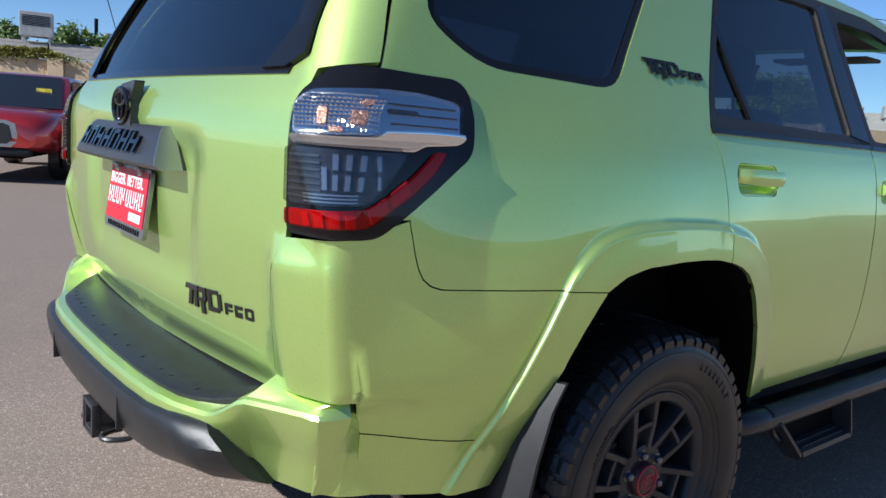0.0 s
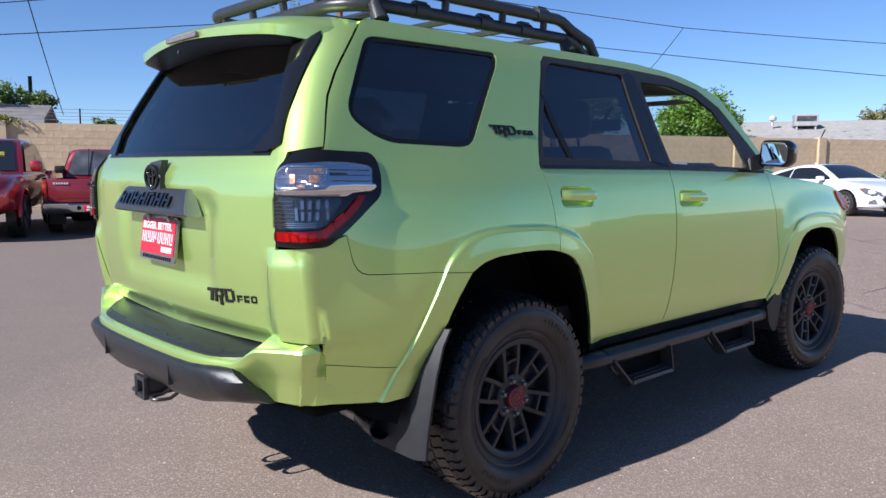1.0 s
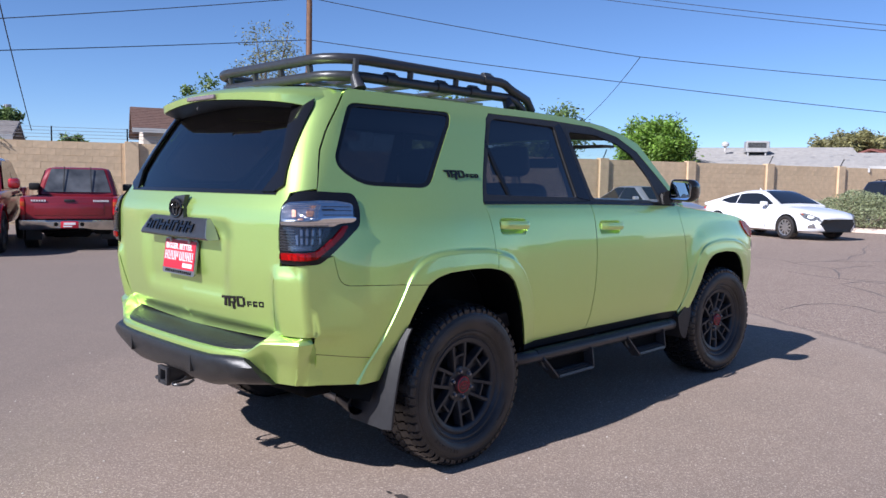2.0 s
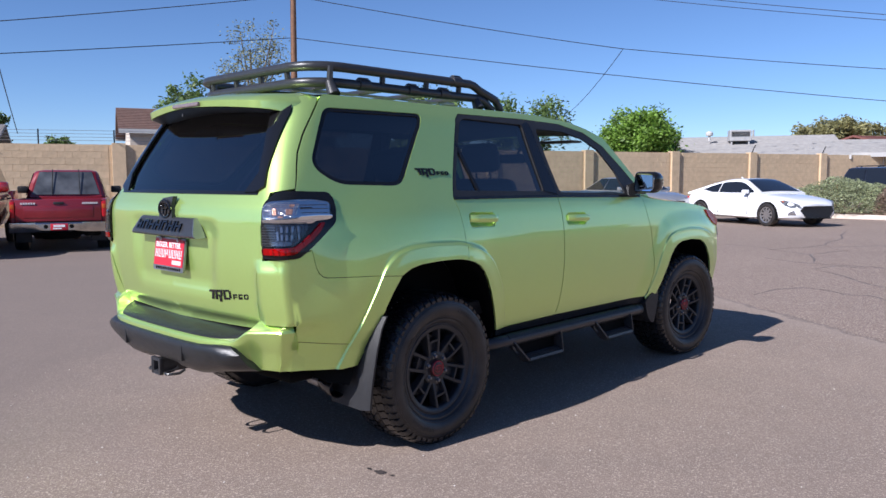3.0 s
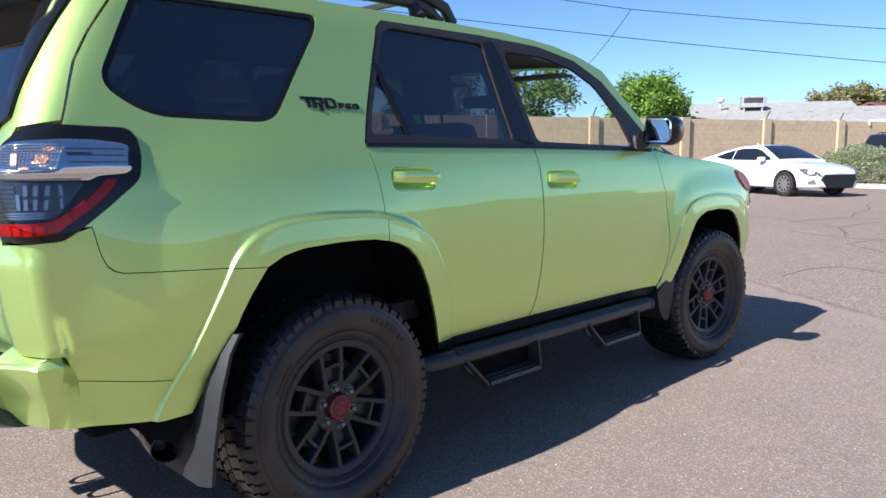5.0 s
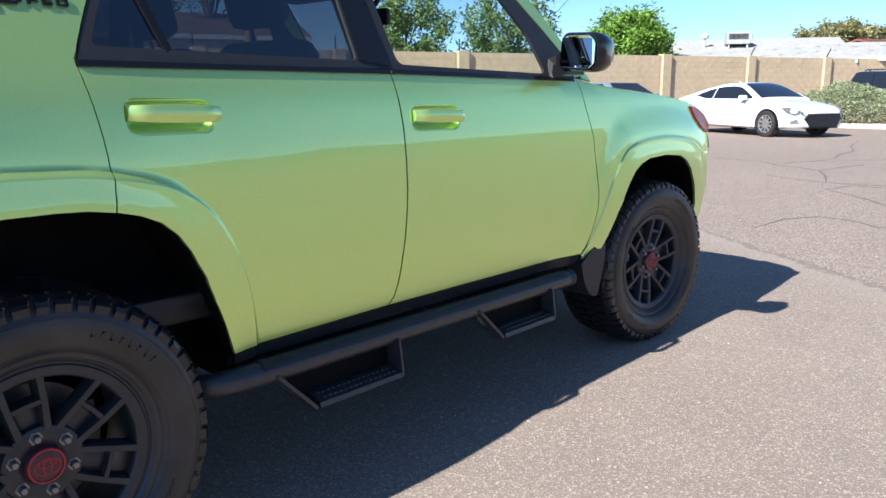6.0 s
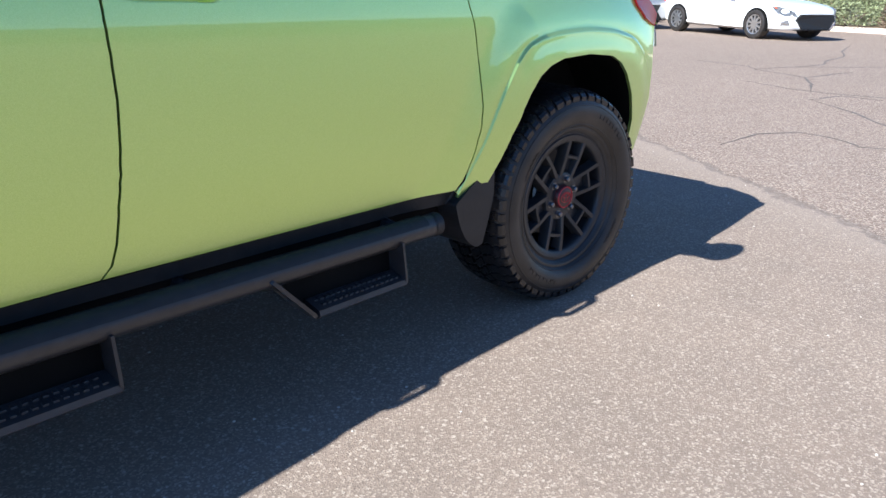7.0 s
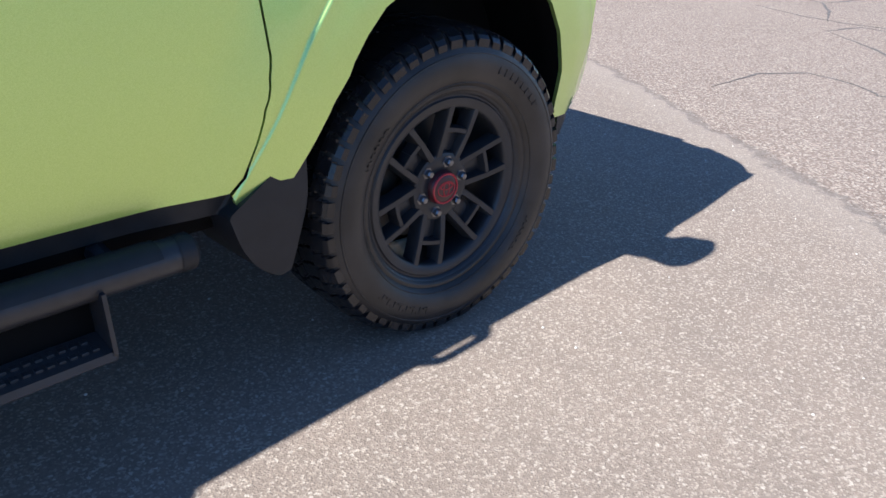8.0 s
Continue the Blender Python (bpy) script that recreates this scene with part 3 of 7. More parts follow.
def handle(door, x0, z0, w):
    """A pull handle over a dished cup."""
    x1 = x0 + .275
    bm = bmesh.new()
    y = float(side_half(x0 + .12, z0))
    pts = []
    for k in range(15):
        t = k / 14
        a = math.sin(math.pi * t)
        pts.append((x0 + .018 + t * (x1 - x0 - .036), y + .002 + .022 * min(1, a * 2.2), z0 + .004 - .006 * t))
    secs = []
    for i, (px, py, pz) in enumerate(pts):
        t = i / 14
        h = .019 + .004 * math.sin(math.pi * t)
        secs.append([(px, w * (py + dy), pz + dz) for dy, dz in ((-.012, -h), (.004, -h * .9), (.010, -h * .3), (.010, h * .5), (.003, h), (-.012, h))])
    loft(bm, secs)
    part("handle", bm, LIME, door, "lime painted pull handle")
    bm = bmesh.new()
    pts, tris = fill(cup_outline(x0, z0), .010)
    edge = cup_outline(x0, z0)

    def cup(a, b):
        d = line_distance(a, b, edge, True)
        return np.stack([a, -(side_half(a, b) - .028 * step(0, .036, d)), b], 1)
    bm.free()
    sheet("handle_cup", pts, tris, cup, LIME, door, "dished lime handle recess", 0, 1 if w > 0 else 0)


def letters(bm, text, size, place, depth=.004, bold=.0):
    """Raised letters of the built-in font, put on a surface by place(a, b, h)."""
    cu = bpy.data.curves.new("letters", "FONT")
    cu.body, cu.size, cu.extrude, cu.offset = text, size, depth, bold
    cu.resolution_u = 2
    ob = bpy.data.objects.new("letters", cu)
    scene.collection.objects.link(ob)
    me = bpy.data.meshes.new_from_object(ob.evaluated_get(bpy.context.evaluated_depsgraph_get()))
    k = len(bm.verts)
    bm.from_mesh(me)
    bm.verts.ensure_lookup_table()
    vs = bm.verts[k:]
    wide = max(v.co.x for v in vs)
    for v in vs:
        v.co = Vector(place(v.co.x, v.co.y, v.co.z))
    bpy.data.objects.remove(ob)
    bpy.data.curves.remove(cu)
    bpy.data.meshes.remove(me)
    return wide


def thing_part(name, parent):
    ob = new(name)
    ob.parent = parent
    ob.empty_display_size = .05
    return ob


def badge_bars(badge, place):
    """The model mark in plain block shapes: tall cut-off strokes, then four low ones."""
    for a0, a1, b0, b1 in ((0, .060, .032, .042), (.020, .034, .002, .032), (.044, .056, .0, .032), (.044, .088, .032, .042), (.076, .088, .018, .032), (.060, .084, .014, .021), (.068, .080, -.010, .014),
                           (.094, .105, .004, .034), (.094, .128, .034, .042), (.094, .128, .0, .009), (.126, .137, .006, .037),
                           (.148, .154, .002, .024), (.154, .170, .017, .024), (.156, .170, .009, .013), (.178, .184, .002, .024), (.184, .200, .017, .024), (.186, .198, .002, .012), (.207, .213, .003, .023), (.213, .228, .018, .024), (.213, .228, .002, .008), (.225, .231, .004, .022)):
        bm = bmesh.new()
        prism(bm, [(a0, b0), (a1, b0), (a1, b1), (a0, b1)], -.002, .004, place)
        part("raised_block", bm, GLOSS_BLACK, badge, "", False)


def badge_side(car, w):
    badge = thing_part("badge", car)
    badge["label"] = "gloss black raised badge"
    badge_bars(badge, lambda a, b, h: ((-.050 + a * 1.04) if w < 0 else (.185 - a * 1.04), w * (float(side_half(.05, 1.392 + b)) + h), 1.397 + b * .86))


def build_tail(car, gate):
    """Handle bar, emblem, plate, badge, lamps, bumper, spoiler, tow hitch, wiper."""
    def on_gate(y, z, off):
        return tuple(skin(np.array([u_of("r", abs(y), z)]), np.array([z]), off)[0] * np.array([1, -1 if y > 0 else 1, 1]))

    # The garnish over the plate.
    def bar_section(t):
        low, top = 1.100, 1.192
        yy = lambda z: t * (.328 - .058 * (z - low) / (top - low))
        x = float(TAIL(1.15)) + BOW * (.33 * t) ** 2
        return [(x + d, yy(z), z) for d, z in ((.03, low), (-.042, low - .002), (-.050, low + .006), (-.047, low + .022), (-.020, top - .008), (-.010, top), (.03, top))]
    bm = bmesh.new()
    loft(bm, [bar_section(-1 + 2 * k / 24) for k in range(25)])
    garnish = part("garnish", bm, SATIN_BLACK, car, "black handle bar with raised shapes")
    bm = bmesh.new()

    def face(a, b, h):
        y = .262 - a * 1.26
        t = b / .055
        x = float(TAIL(1.15)) + BOW * y * y
        return (x - .050 + .026 * t - h * .9, y, 1.126 + b - h * .35)
    bm.free()
    for k, (a0, wd) in enumerate(((.0, .040), (.052, .046), (.106, .048), (.162, .046), (.216, .046), (.270, .044), (.322, .046))):
        top = .018 * (k % 3 == 1)
        for q in ((a0, a0 + .011, .004, .050), (a0 + wd - .013, a0 + wd - .002, .004, .040 + .010 * (k % 2)), (a0 + .011, a0 + wd - .013, .024 + top, .033 + top)):
            bm = bmesh.new()
            prism(bm, [(q[0], q[2]), (q[1], q[2]), (q[1], q[3]), (q[0], q[3])], -.002, .006, face)
            part("raised_block", bm, GLOSS_BLACK, garnish, "", False)
    # End caps: pale metal colour stands in for the sun's reflection on the bar's ends.
    for s in (-1, 1):
        bm = bmesh.new()
        sec = bar_section(s)
        mid_p = Vector((sum(p[0] for p in sec) / 7, 0, sum(p[2] for p in sec) / 7))
        ring = [Vector(p) for p in sec[1:6]] + [Vector((sec[0][0] - .02, sec[5][1], sec[5][2])), Vector((sec[0][0] - .02, sec[1][1], sec[1][2]))]
        loft(bm, [[p + Vector((0, -.002 * s, 0)) for p in ring], [p + Vector((0, .004 * s, .001)) for p in ring]])
        part("end_cap", bm, CAP_GLINT, garnish, "end cap of the black bar, coloured pale for its sun glint")
    # Emblem on its mount.
    bm = bmesh.new()
    x = float(TAIL(1.24))
    prism(bm, rounded([(-.075, 1.178, .01), (.062, 1.178, .01), (.066, 1.245, .02), (.045, 1.285, .02), (-.07, 1.296, .01), (-.055, 1.26, .03)], .02, 4), 0, .024, lambda a, b, h: (x + .004 - h + (b - 1.24) * .12, a, b))
    mount = part("emblem_mount", bm, SATIN_BLACK, car)
    bm = bmesh.new()
    c = Vector((x - .026, .0, 1.232))
    ring = [(c.x, .058 * math.cos(t), c.z + .042 * math.sin(t)) for t in (2 * math.pi * k / 36 for k in range(36))]
    tube(bm, ring, .0065, 8, True)
    tube(bm, [(c.x, .017 * math.cos(t), c.z + .0 + .040 * math.sin(t)) for t in (2 * math.pi * k / 28 for k in range(28))], .005, 8, True)
    tube(bm, [(c.x, .040 * math.cos(t), c.z + .018 + .016 * math.sin(t)) for t in (2 * math.pi * k / 28 for k in range(28))], .005, 8, True)
    part("emblem", bm, GLOSS_BLACK, mount, "oval black emblem of three rings")
    # Plate insert in its frame.
    px = float(TAIL(1.02)) + .018
    lean = .13
    tilt = lambda a, b, h: (px - .010 - h + (b - 1.0) * lean, a, b)
    bm = bmesh.new()
    prism(bm, rounded([(-.158, .918), (.158, .918), (.158, 1.086), (-.158, 1.086)], .014, 4), 0, .010, tilt)
    plate = part("plate_holder", bm, STEEL, car, "red dealer plate insert in a chrome frame")
    bm = bmesh.new()
    prism(bm, [(-.150, .944), (.150, .944), (.150, 1.078), (-.150, 1.078)], .010, .0125, tilt)
    insert = part("plate_insert", bm, PLATE_RED, plate, "red printed plate insert")
    bm = bmesh.new()
    for text, size, y0, z0, k in (("BIGGER. BETTER.", .035, .138, 1.036, 1.0),):
        letters(bm, text, size, lambda a, b, h: tilt(y0 - a * k, z0 + b * 1.05, .0135 + h), .0006, .0008)
    for k in range(8):
        y1 = .138 - k * .0345 - (.006 if k > 3 else 0)
        for q in ((y1 - .007, y1, .984, 1.026), (y1 - .026, y1 - .019, .984 + .012 * (k % 2), 1.026), (y1 - .026, y1, .984 + .018 * (k % 3 == 0), .990 + .018 * (k % 3 == 0))):
            prism(bm, [(q[0], q[2]), (q[1], q[2]), (q[1], q[3]), (q[0], q[3])], .0125, .0142, tilt)
    for k in range(6):
        prism(bm, [(-.044 - k * .0155, .954), (-.056 - k * .0155, .954), (-.056 - k * .0155, .974), (-.044 - k * .0155, .974)], .0125, .0142, tilt)
    part("lettering", bm, PLATE_WHITE, plate, "white printed lettering", False)
    bm = bmesh.new()
    for k in range(14):
        prism(bm, [(.125 - k * .0185, .924), (.113 - k * .0185, .924), (.113 - k * .0185, .937), (.125 - k * .0185, .937)], .0098, .0112, tilt)
    part("frame_lettering", bm, DARK, plate, "", False)
    for y in (-.09, .09):
        bm = bmesh.new()
        lathe(bm, [(0, -.010), (.008, -.008), (.010, 0)], 12, "x", (px - .012, y, 1.076))
        box(bm, px - .026, px - .008, y - .018, y + .018, 1.080, 1.090, .003)
        part("plate_screw", bm, STEEL, plate)
    # Tailgate badge.
    badge = thing_part("badge", car)
    badge["label"] = "gloss black raised badge"
    badge_bars(badge, lambda a, b, h: (on_gate(-.336 - a * 1.37, .815 + b, h)[0], -.336 - a * 1.37, .806 + b * 1.12 + a * .11))
    # Rear lamps.
    shell = [("r", .786, 1.030), ("c", 60, 1.029), ("s", -.870, 1.029), ("s", -.847, 1.031), ("s", -.828, 1.040), ("s", -.777, 1.074), ("s", -.723, 1.114), ("s", -.672, 1.155), ("s", -.650, 1.171), ("s", -.636, 1.190), ("s", -.622, 1.250), ("s", -.624, 1.286),
             ("s", -.636, 1.310), ("s", -.655, 1.320), ("s", -.736, 1.322), ("c", 78, 1.325), ("c", 46, 1.325), ("c", 36, 1.318), ("c", 26, 1.297), ("c", 15, 1.275), ("c", 9, 1.245), ("r", .780, 1.207), ("r", .780, 1.180)]
    up = [("c", 5, 1.190), ("s", -.790, 1.187), ("s", -.772, 1.186), ("s", -.750, 1.197), ("s", -.678, 1.201), ("s", -.666, 1.208), ("s", -.655, 1.262), ("s", -.658, 1.271), ("s", -.670, 1.277), ("s", -.743, 1.287), ("c", 84, 1.288), ("c", 54, 1.284), ("c", 28, 1.280), ("c", 19, 1.269), ("c", 13, 1.243), ("c", 8, 1.206)]
    mark = [("c", 9, 1.205), ("c", 60, 1.208), ("s", -.850, 1.209), ("s", -.838, 1.219), ("s", -.823, 1.266), ("s", -.832, 1.275), ("c", 84, 1.276), ("c", 40, 1.275), ("c", 22, 1.272), ("c", 14, 1.256)]
    band = [("c", 5, 1.186), ("s", -.790, 1.182), ("s", -.770, 1.181), ("s", -.748, 1.193), ("s", -.678, 1.198), ("s", -.664, 1.207), ("s", -.663, 1.218), ("s", -.740, 1.221), ("s", -.834, 1.217), ("s", -.848, 1.204), ("c", 60, 1.202), ("c", 5, 1.201)]
    smoke = [("r", .791, 1.086), ("c", 60, 1.086), ("s", -.876, 1.088), ("s", -.853, 1.097), ("s", -.795, 1.160), ("s", -.783, 1.178), ("c", 60, 1.180), ("r", .789, 1.180)]
    red = [("r", .795, 1.047), ("c", 60, 1.047), ("s", -.872, 1.049), ("s", -.852, 1.057), ("s", -.772, 1.108), ("s", -.728, 1.145), ("s", -.697, 1.184), ("s", -.726, 1.184), ("s", -.747, 1.163), ("s", -.790, 1.126), ("s", -.850, 1.090), ("s", -.873, 1.081), ("c", 60, 1.078), ("r", .795, 1.076)]

    def wedge(z0, z1, x0, x1, lamp, mat, off, m, label="", name="light_rod"):
        panel(name, wrap(("s", x0, z0), ("s", x1, z0), ("s", x1, z1), ("s", x0, z1)), mat, lamp, label, off=off, thick=.006, mirror=m, spacing=.02)
    for m in (0, 1):
        lamp = panel("rear_lamp", rounded(wrap(*shell), .012, 3), GLOSS_BLACK, car, "wrap-round rear lamp with chrome, smoked and red parts", off=.010, thick=.03, mirror=m, spacing=.02)
        panel("reflector", rounded(wrap(*up), .008, 3), LAMP_CHROME, lamp, "chrome reflector bowl", off=.0115, thick=.0, mirror=m, spacing=.015)
        for z in (1.228, 1.246, 1.262):
            panel("chrome_rib", wrap(("s", -.812, z), ("s", -.668, z - .002), ("s", -.668, z + .001), ("s", -.812, z + .003)), SMOKE_BACK, lamp, off=.0135, thick=.003, mirror=m, spacing=.02)
        panel("inner_slot", rounded(wrap(("s", -.815, 1.249), ("s", -.750, 1.248), ("s", -.756, 1.254), ("s", -.815, 1.255)), .003, 3), SMOKE_BACK, lamp, "dark slot in the reflector", off=.0142, thick=.003, mirror=m, spacing=.02)
        panel("indicator", rounded(wrap(*mark), .006, 3), LENS_CRYSTAL, lamp, "clear cut-crystal indicator", off=.015, thick=.006, mirror=m, spacing=.012)
        facets = bmesh.new()
        for i in range(19):
            for j in range(9):
                a0, z0 = 13 + i * 4.2, 1.211 + j * .0068
                if a0 < 13 + (j > 5) * 3.5 * (j - 5):
                    continue
                q = []
                for da, dz, h in ((0, 0, .0155), (4.2, 0, .0155), (4.2, .0068, .0155), (0, .0068, .0155), (2.1 + .7 * ((i * 3 + j) % 3 - 1), .0035, .0185)):
                    v = skin(np.array([u_of("c", a0 + da, z0 + dz)]), np.array([z0 + dz]), h)[0]
                    q.append(facets.verts.new((v[0], -v[1] if m else v[1], v[2])))
                for b in range(4):
                    facets.faces.new((q[b], q[(b + 1) % 4], q[4]))
        part("facets", facets, LAMP_CHROME, lamp, "rows of bright cut facets", False)["kind"] = "stuff"
        for a0, a1, z0, z1 in ((38, 46, 1.222, 1.250), (66, 80, 1.224, 1.248), (48, 60, 1.210, 1.217), (72, 82, 1.258, 1.268)):
            panel("bulb_window", rounded(wrap(("c", a0, z0), ("c", a1, z0), ("c", a1, z1), ("c", a0, z1)), .004, 3), AMBER_GLOW, lamp, "pale orange bulb", off=.0188, thick=.002, mirror=m, spacing=.012)
        panel("clear_lens", rounded(wrap(*up), .008, 3), LENS_CLEAR, lamp, "clear outer lens", off=.021, thick=.010, mirror=m, spacing=.015)
        pts, tris = fill(rounded(wrap(*band), .006, 3), .008)
        sheet("chrome_bar", pts, tris, lambda u, z: skin(u, z, .0165 + .62 * np.clip(np.ravel(z) - 1.193, -.014, .018)), LAMP_CHROME, lamp, "chrome divider facing down", .010, m)
        panel("smoked_back", rounded(wrap(*smoke), .008, 3), SMOKE_BACK, lamp, "dark reflector rows", off=.0112, thick=0, mirror=m, spacing=.015)
        for k in range(7):
            z = 1.096 + k * .0115
            panel("reflector_rib", wrap(("r", .793, z), ("c", 38, z + .001), ("c", 38, z + .005), ("r", .793, z + .004)), SMOKE_RIB, lamp, off=.0142, thick=.004, mirror=m, spacing=.02)
        for k, (a0, z0, z1) in enumerate(((40, 1.112, 1.150), (52, 1.146, 1.172), (52, 1.112, 1.138), (66, 1.146, 1.172), (66, 1.112, 1.138), (82, 1.146, 1.172), (82, 1.112, 1.136))):
            panel("light_rod", wrap(("c", a0, z0), ("c", a0 + 6, z0), ("c", a0 + 6, z1), ("c", a0, z1)), SMOKE_ROD, lamp, off=.0155, thick=.005, mirror=m, spacing=.02)
        wedge(1.146, 1.172, -.846, -.838, lamp, SMOKE_ROD, .0155, m)
        wedge(1.114, 1.138, -.846, -.840, lamp, SMOKE_ROD, .0155, m)
        for k in range(3):
            z = 1.090 + k * .006
            panel("reflector_rib", wrap(("c", 12, z), ("c", 84, z + .001), ("c", 84, z + .004), ("c", 12, z + .003)), SMOKE_ROD, lamp, off=.0148, thick=.003, mirror=m, spacing=.02)
        panel("smoked_lens", rounded(wrap(*smoke), .008, 3), LENS_SMOKE, lamp, "smoked lens", off=.021, thick=.010, mirror=m, spacing=.015)
        panel("red_back", rounded(wrap(*red), .008, 3), RED_REFLECTOR, lamp, "red reflector", off=.0125, thick=.0, mirror=m, spacing=.015)
        for k in range(4):
            a0 = 4 + k * 22
            panel("red_cell", wrap(("c", a0, 1.049), ("c", a0 + 14, 1.050), ("c", a0 + 14, 1.072), ("c", a0, 1.071)), RED_CELL, lamp, off=.0165, thick=.004, mirror=m, spacing=.02)
        for x0, z0 in ((-.858, 1.056), (-.815, 1.086)):
            panel("red_cell", wrap(("s", x0, z0), ("s", x0 + .034, z0 + .024), ("s", x0 + .026, z0 + .046), ("s", x0 - .006, z0 + .024)), RED_CELL, lamp, off=.0165, thick=.004, mirror=m, spacing=.02)
        panel("red_lens", rounded(wrap(*red), .008, 3), LENS_RED, lamp, "red lens", off=.021, thick=.010, mirror=m, spacing=.015)
    # Bumper: lofted along its plan line.
    plan = [(0, -1.088), (.15, -1.087), (.30, -1.082), (.42, -1.072), (.50, -1.056), (.55, -1.038), (.59, -1.020), (.61, -1.012), (.63, -1.003), (.65, -.995), (.67, -.987), (.69, -.980), (.73, -.966), (.78, -.948), (.83, -.930), (.850, -.923), (.860, -.916), (.865, -.905), (.870, -.885), (.873, -.855), (.848, -.83), (.823, -.80), (.832, -.77)]
    inner = {7: (.615, -.925), 8: (.640, -.923), 9: (.665, -.921), 10: (.685, -.918), 11: (.700, -.914), 12: (.735, -.902), 13: (.780, -.884), 14: (.830, -.862), 15: (.845, -.855), 16: (.850, -.850), 17: (.853, -.848), 18: (.853, -.845), 19: (.845, -.840), 20: (.80, -.82), 21: (.78, -.79), 22: (.77, -.76)}
    mid = [(.178, .690), (.160, .680), (.142, .668), (.030, .646), (.010, .642), (.002, .635), (0, .623), (.002, .606), (.012, .585), (.03, .55), (.05, .515), (.08, .50)]
    end = [(1.0, .742), (.70, .732), (.35, .720), (.012, .7095), (.004, .706), (.000, .698), (.008, .672), (.022, .640), (.040, .607), (.053, .583), (.064, .548), (.082, .505)]
    crest = curve((.55, .676), (.69, .698), (.78, .706), (.866, .714))

    def bumper_section(i):
        y, x = plan[i]
        iy, ix = inner.get(i, (y * .985, x + .105))
        depth = math.hypot(iy - y, ix - x)
        dy, dx = (iy - y) / depth, (ix - x) / depth
        w = float(step(.585, .690, y)) if i < 19 else 1.0
        top = {18: .722, 19: .732, 20: .700, 21: .655, 22: .640}.get(i, float(crest(y)))
        tuck = {20: .5, 21: .12, 22: .12}.get(i, 1.0)
        out = []
        for k, ((d0, z0), (d1, z1)) in enumerate(zip(mid, end)):
            d1 = d1 * depth if k < 3 else d1 * tuck
            z1 = .742 + (z1 - .742) * (.742 - top) / (.742 - .7095) if k < 4 else min(z1, top - (.0035, .0115, .03)[min(k - 4, 2)])
            d = d0 + (d1 - d0) * w
            e = w if k > 2 else 0.0
            fy = -.316 - .93 * min(1.0, max(0.0, (y - .62) / .23)) if i < 15 else -1.25
            fx = {17: .45, 18: .20}.get(i, (1 + .316 * fy) / .949 if i < 17 else .05)
            out.append((x + d * (dx + (fx - dx) * e), y + d * (dy + (fy - dy) * e), z0 + (z1 - z0) * w))
        return out
    secs = [bumper_section(i) for i in range(len(plan))]
    full = [[(x, -y, z) for x, y, z in s] for s in secs[::-1]] + secs[1:]
    bm = bmesh.new()
    loft(bm, full, cap=False, closed=False)
    bumper = part("rear_bumper", bm, LIME, car, "lime rear bumper with black step pad and lower apron", True, 20)
    # Step pad with ribs.
    bm = bmesh.new()
    rows = []
    for k in range(33):
        y = -.650 + 1.30 * k / 32
        a = abs(y)
        xo = float(np.interp(a, [p[0] for p in plan], [p[1] for p in plan]))
        pinch = max(0, (a - .48) / .17) ** 2
        rise = .024 * float(step(.53, .650, a))
        o, i_ = xo + .027 + .055 * pinch, xo + .168 - .030 * pinch
        rows.append([(o, y, .630 + rise), (o + .002, y, .6515 + rise * .9), (o + .008, y, .6560 + rise * .9), (o + (i_ - o) * .5, y, .668 + rise * .9), (i_ - .006, y, .684 + rise * .8), (i_, y, .672 + rise * .7)])
    loft(bm, rows, closed=False, cap=False)
    pad = part("step_pad", bm, APRON, bumper, "grey-black ribbed step pad")
    for k in range(22):
        y = -.55 + 1.10 * k / 21
        if abs(y) < .30 and k % 2:
            continue
        xo = float(np.interp(abs(y), [p[0] for p in plan], [p[1] for p in plan]))
        bm = boxes((xo + .055, xo + .085, y - .005, y + .005, .655, .6625), bevel=.002)
        part("tread_rib", bm, APRON, bumper)
    # Black apron.
    prof = [(.03, .624), (.004, .620), (-.012, .612), (-.019, .596), (-.017, .566), (-.008, .530), (.008, .500), (.033, .474), (.075, .452), (.12, .446), (.12, .60)]
    secs = []
    for k in range(29):
        y = -.590 + 1.18 * k / 28
        a = abs(y)
        xo = float(np.interp(a, [p[0] for p in plan], [p[1] for p in plan]))
        cut = float(step(.55, .59, a))
        lift = 0.03 * (1 - float(step(.10, .22, a)))
        secs.append([(xo + d * (1 - .35 * cut) + (.010 + .30 * max(0, .60 - z)) * cut, y * (1 + float(step(.40, .59, a)) * min(.14, 2.2 * max(0, .624 - z))), z + .008 * float(step(.40, .56, a)) + .045 * float(step(.30, .59, a)) * max(0, .62 - z) / .18 + (lift if z < .5 else 0)) for d, z in prof])
    bm = bmesh.new()
    loft(bm, secs)
    part("apron", bm, APRON, bumper, "black plastic lower apron")
    for y in (-.30, .30):
        xo = float(np.interp(abs(y), [p[0] for p in plan], [p[1] for p in plan]))
        bm = boxes((xo - .0205, xo + .01, y - .004, y + .004, .520, .596), bevel=.002)
        part("apron_rib", bm, APRON, bumper)
    # Tow hitch receiver with its loop.
    hitch = thing_part("tow_hitch", car)
    bm = bmesh.new()
    for a in ((-1.085, -.90, -.036, -.026, .410, .480), (-1.085, -.90, .026, .036, .410, .480), (-1.085, -.90, -.026, .026, .410, .420), (-1.085, -.90, -.026, .026, .470, .480)):
        box(bm, *a, bevel=.002)
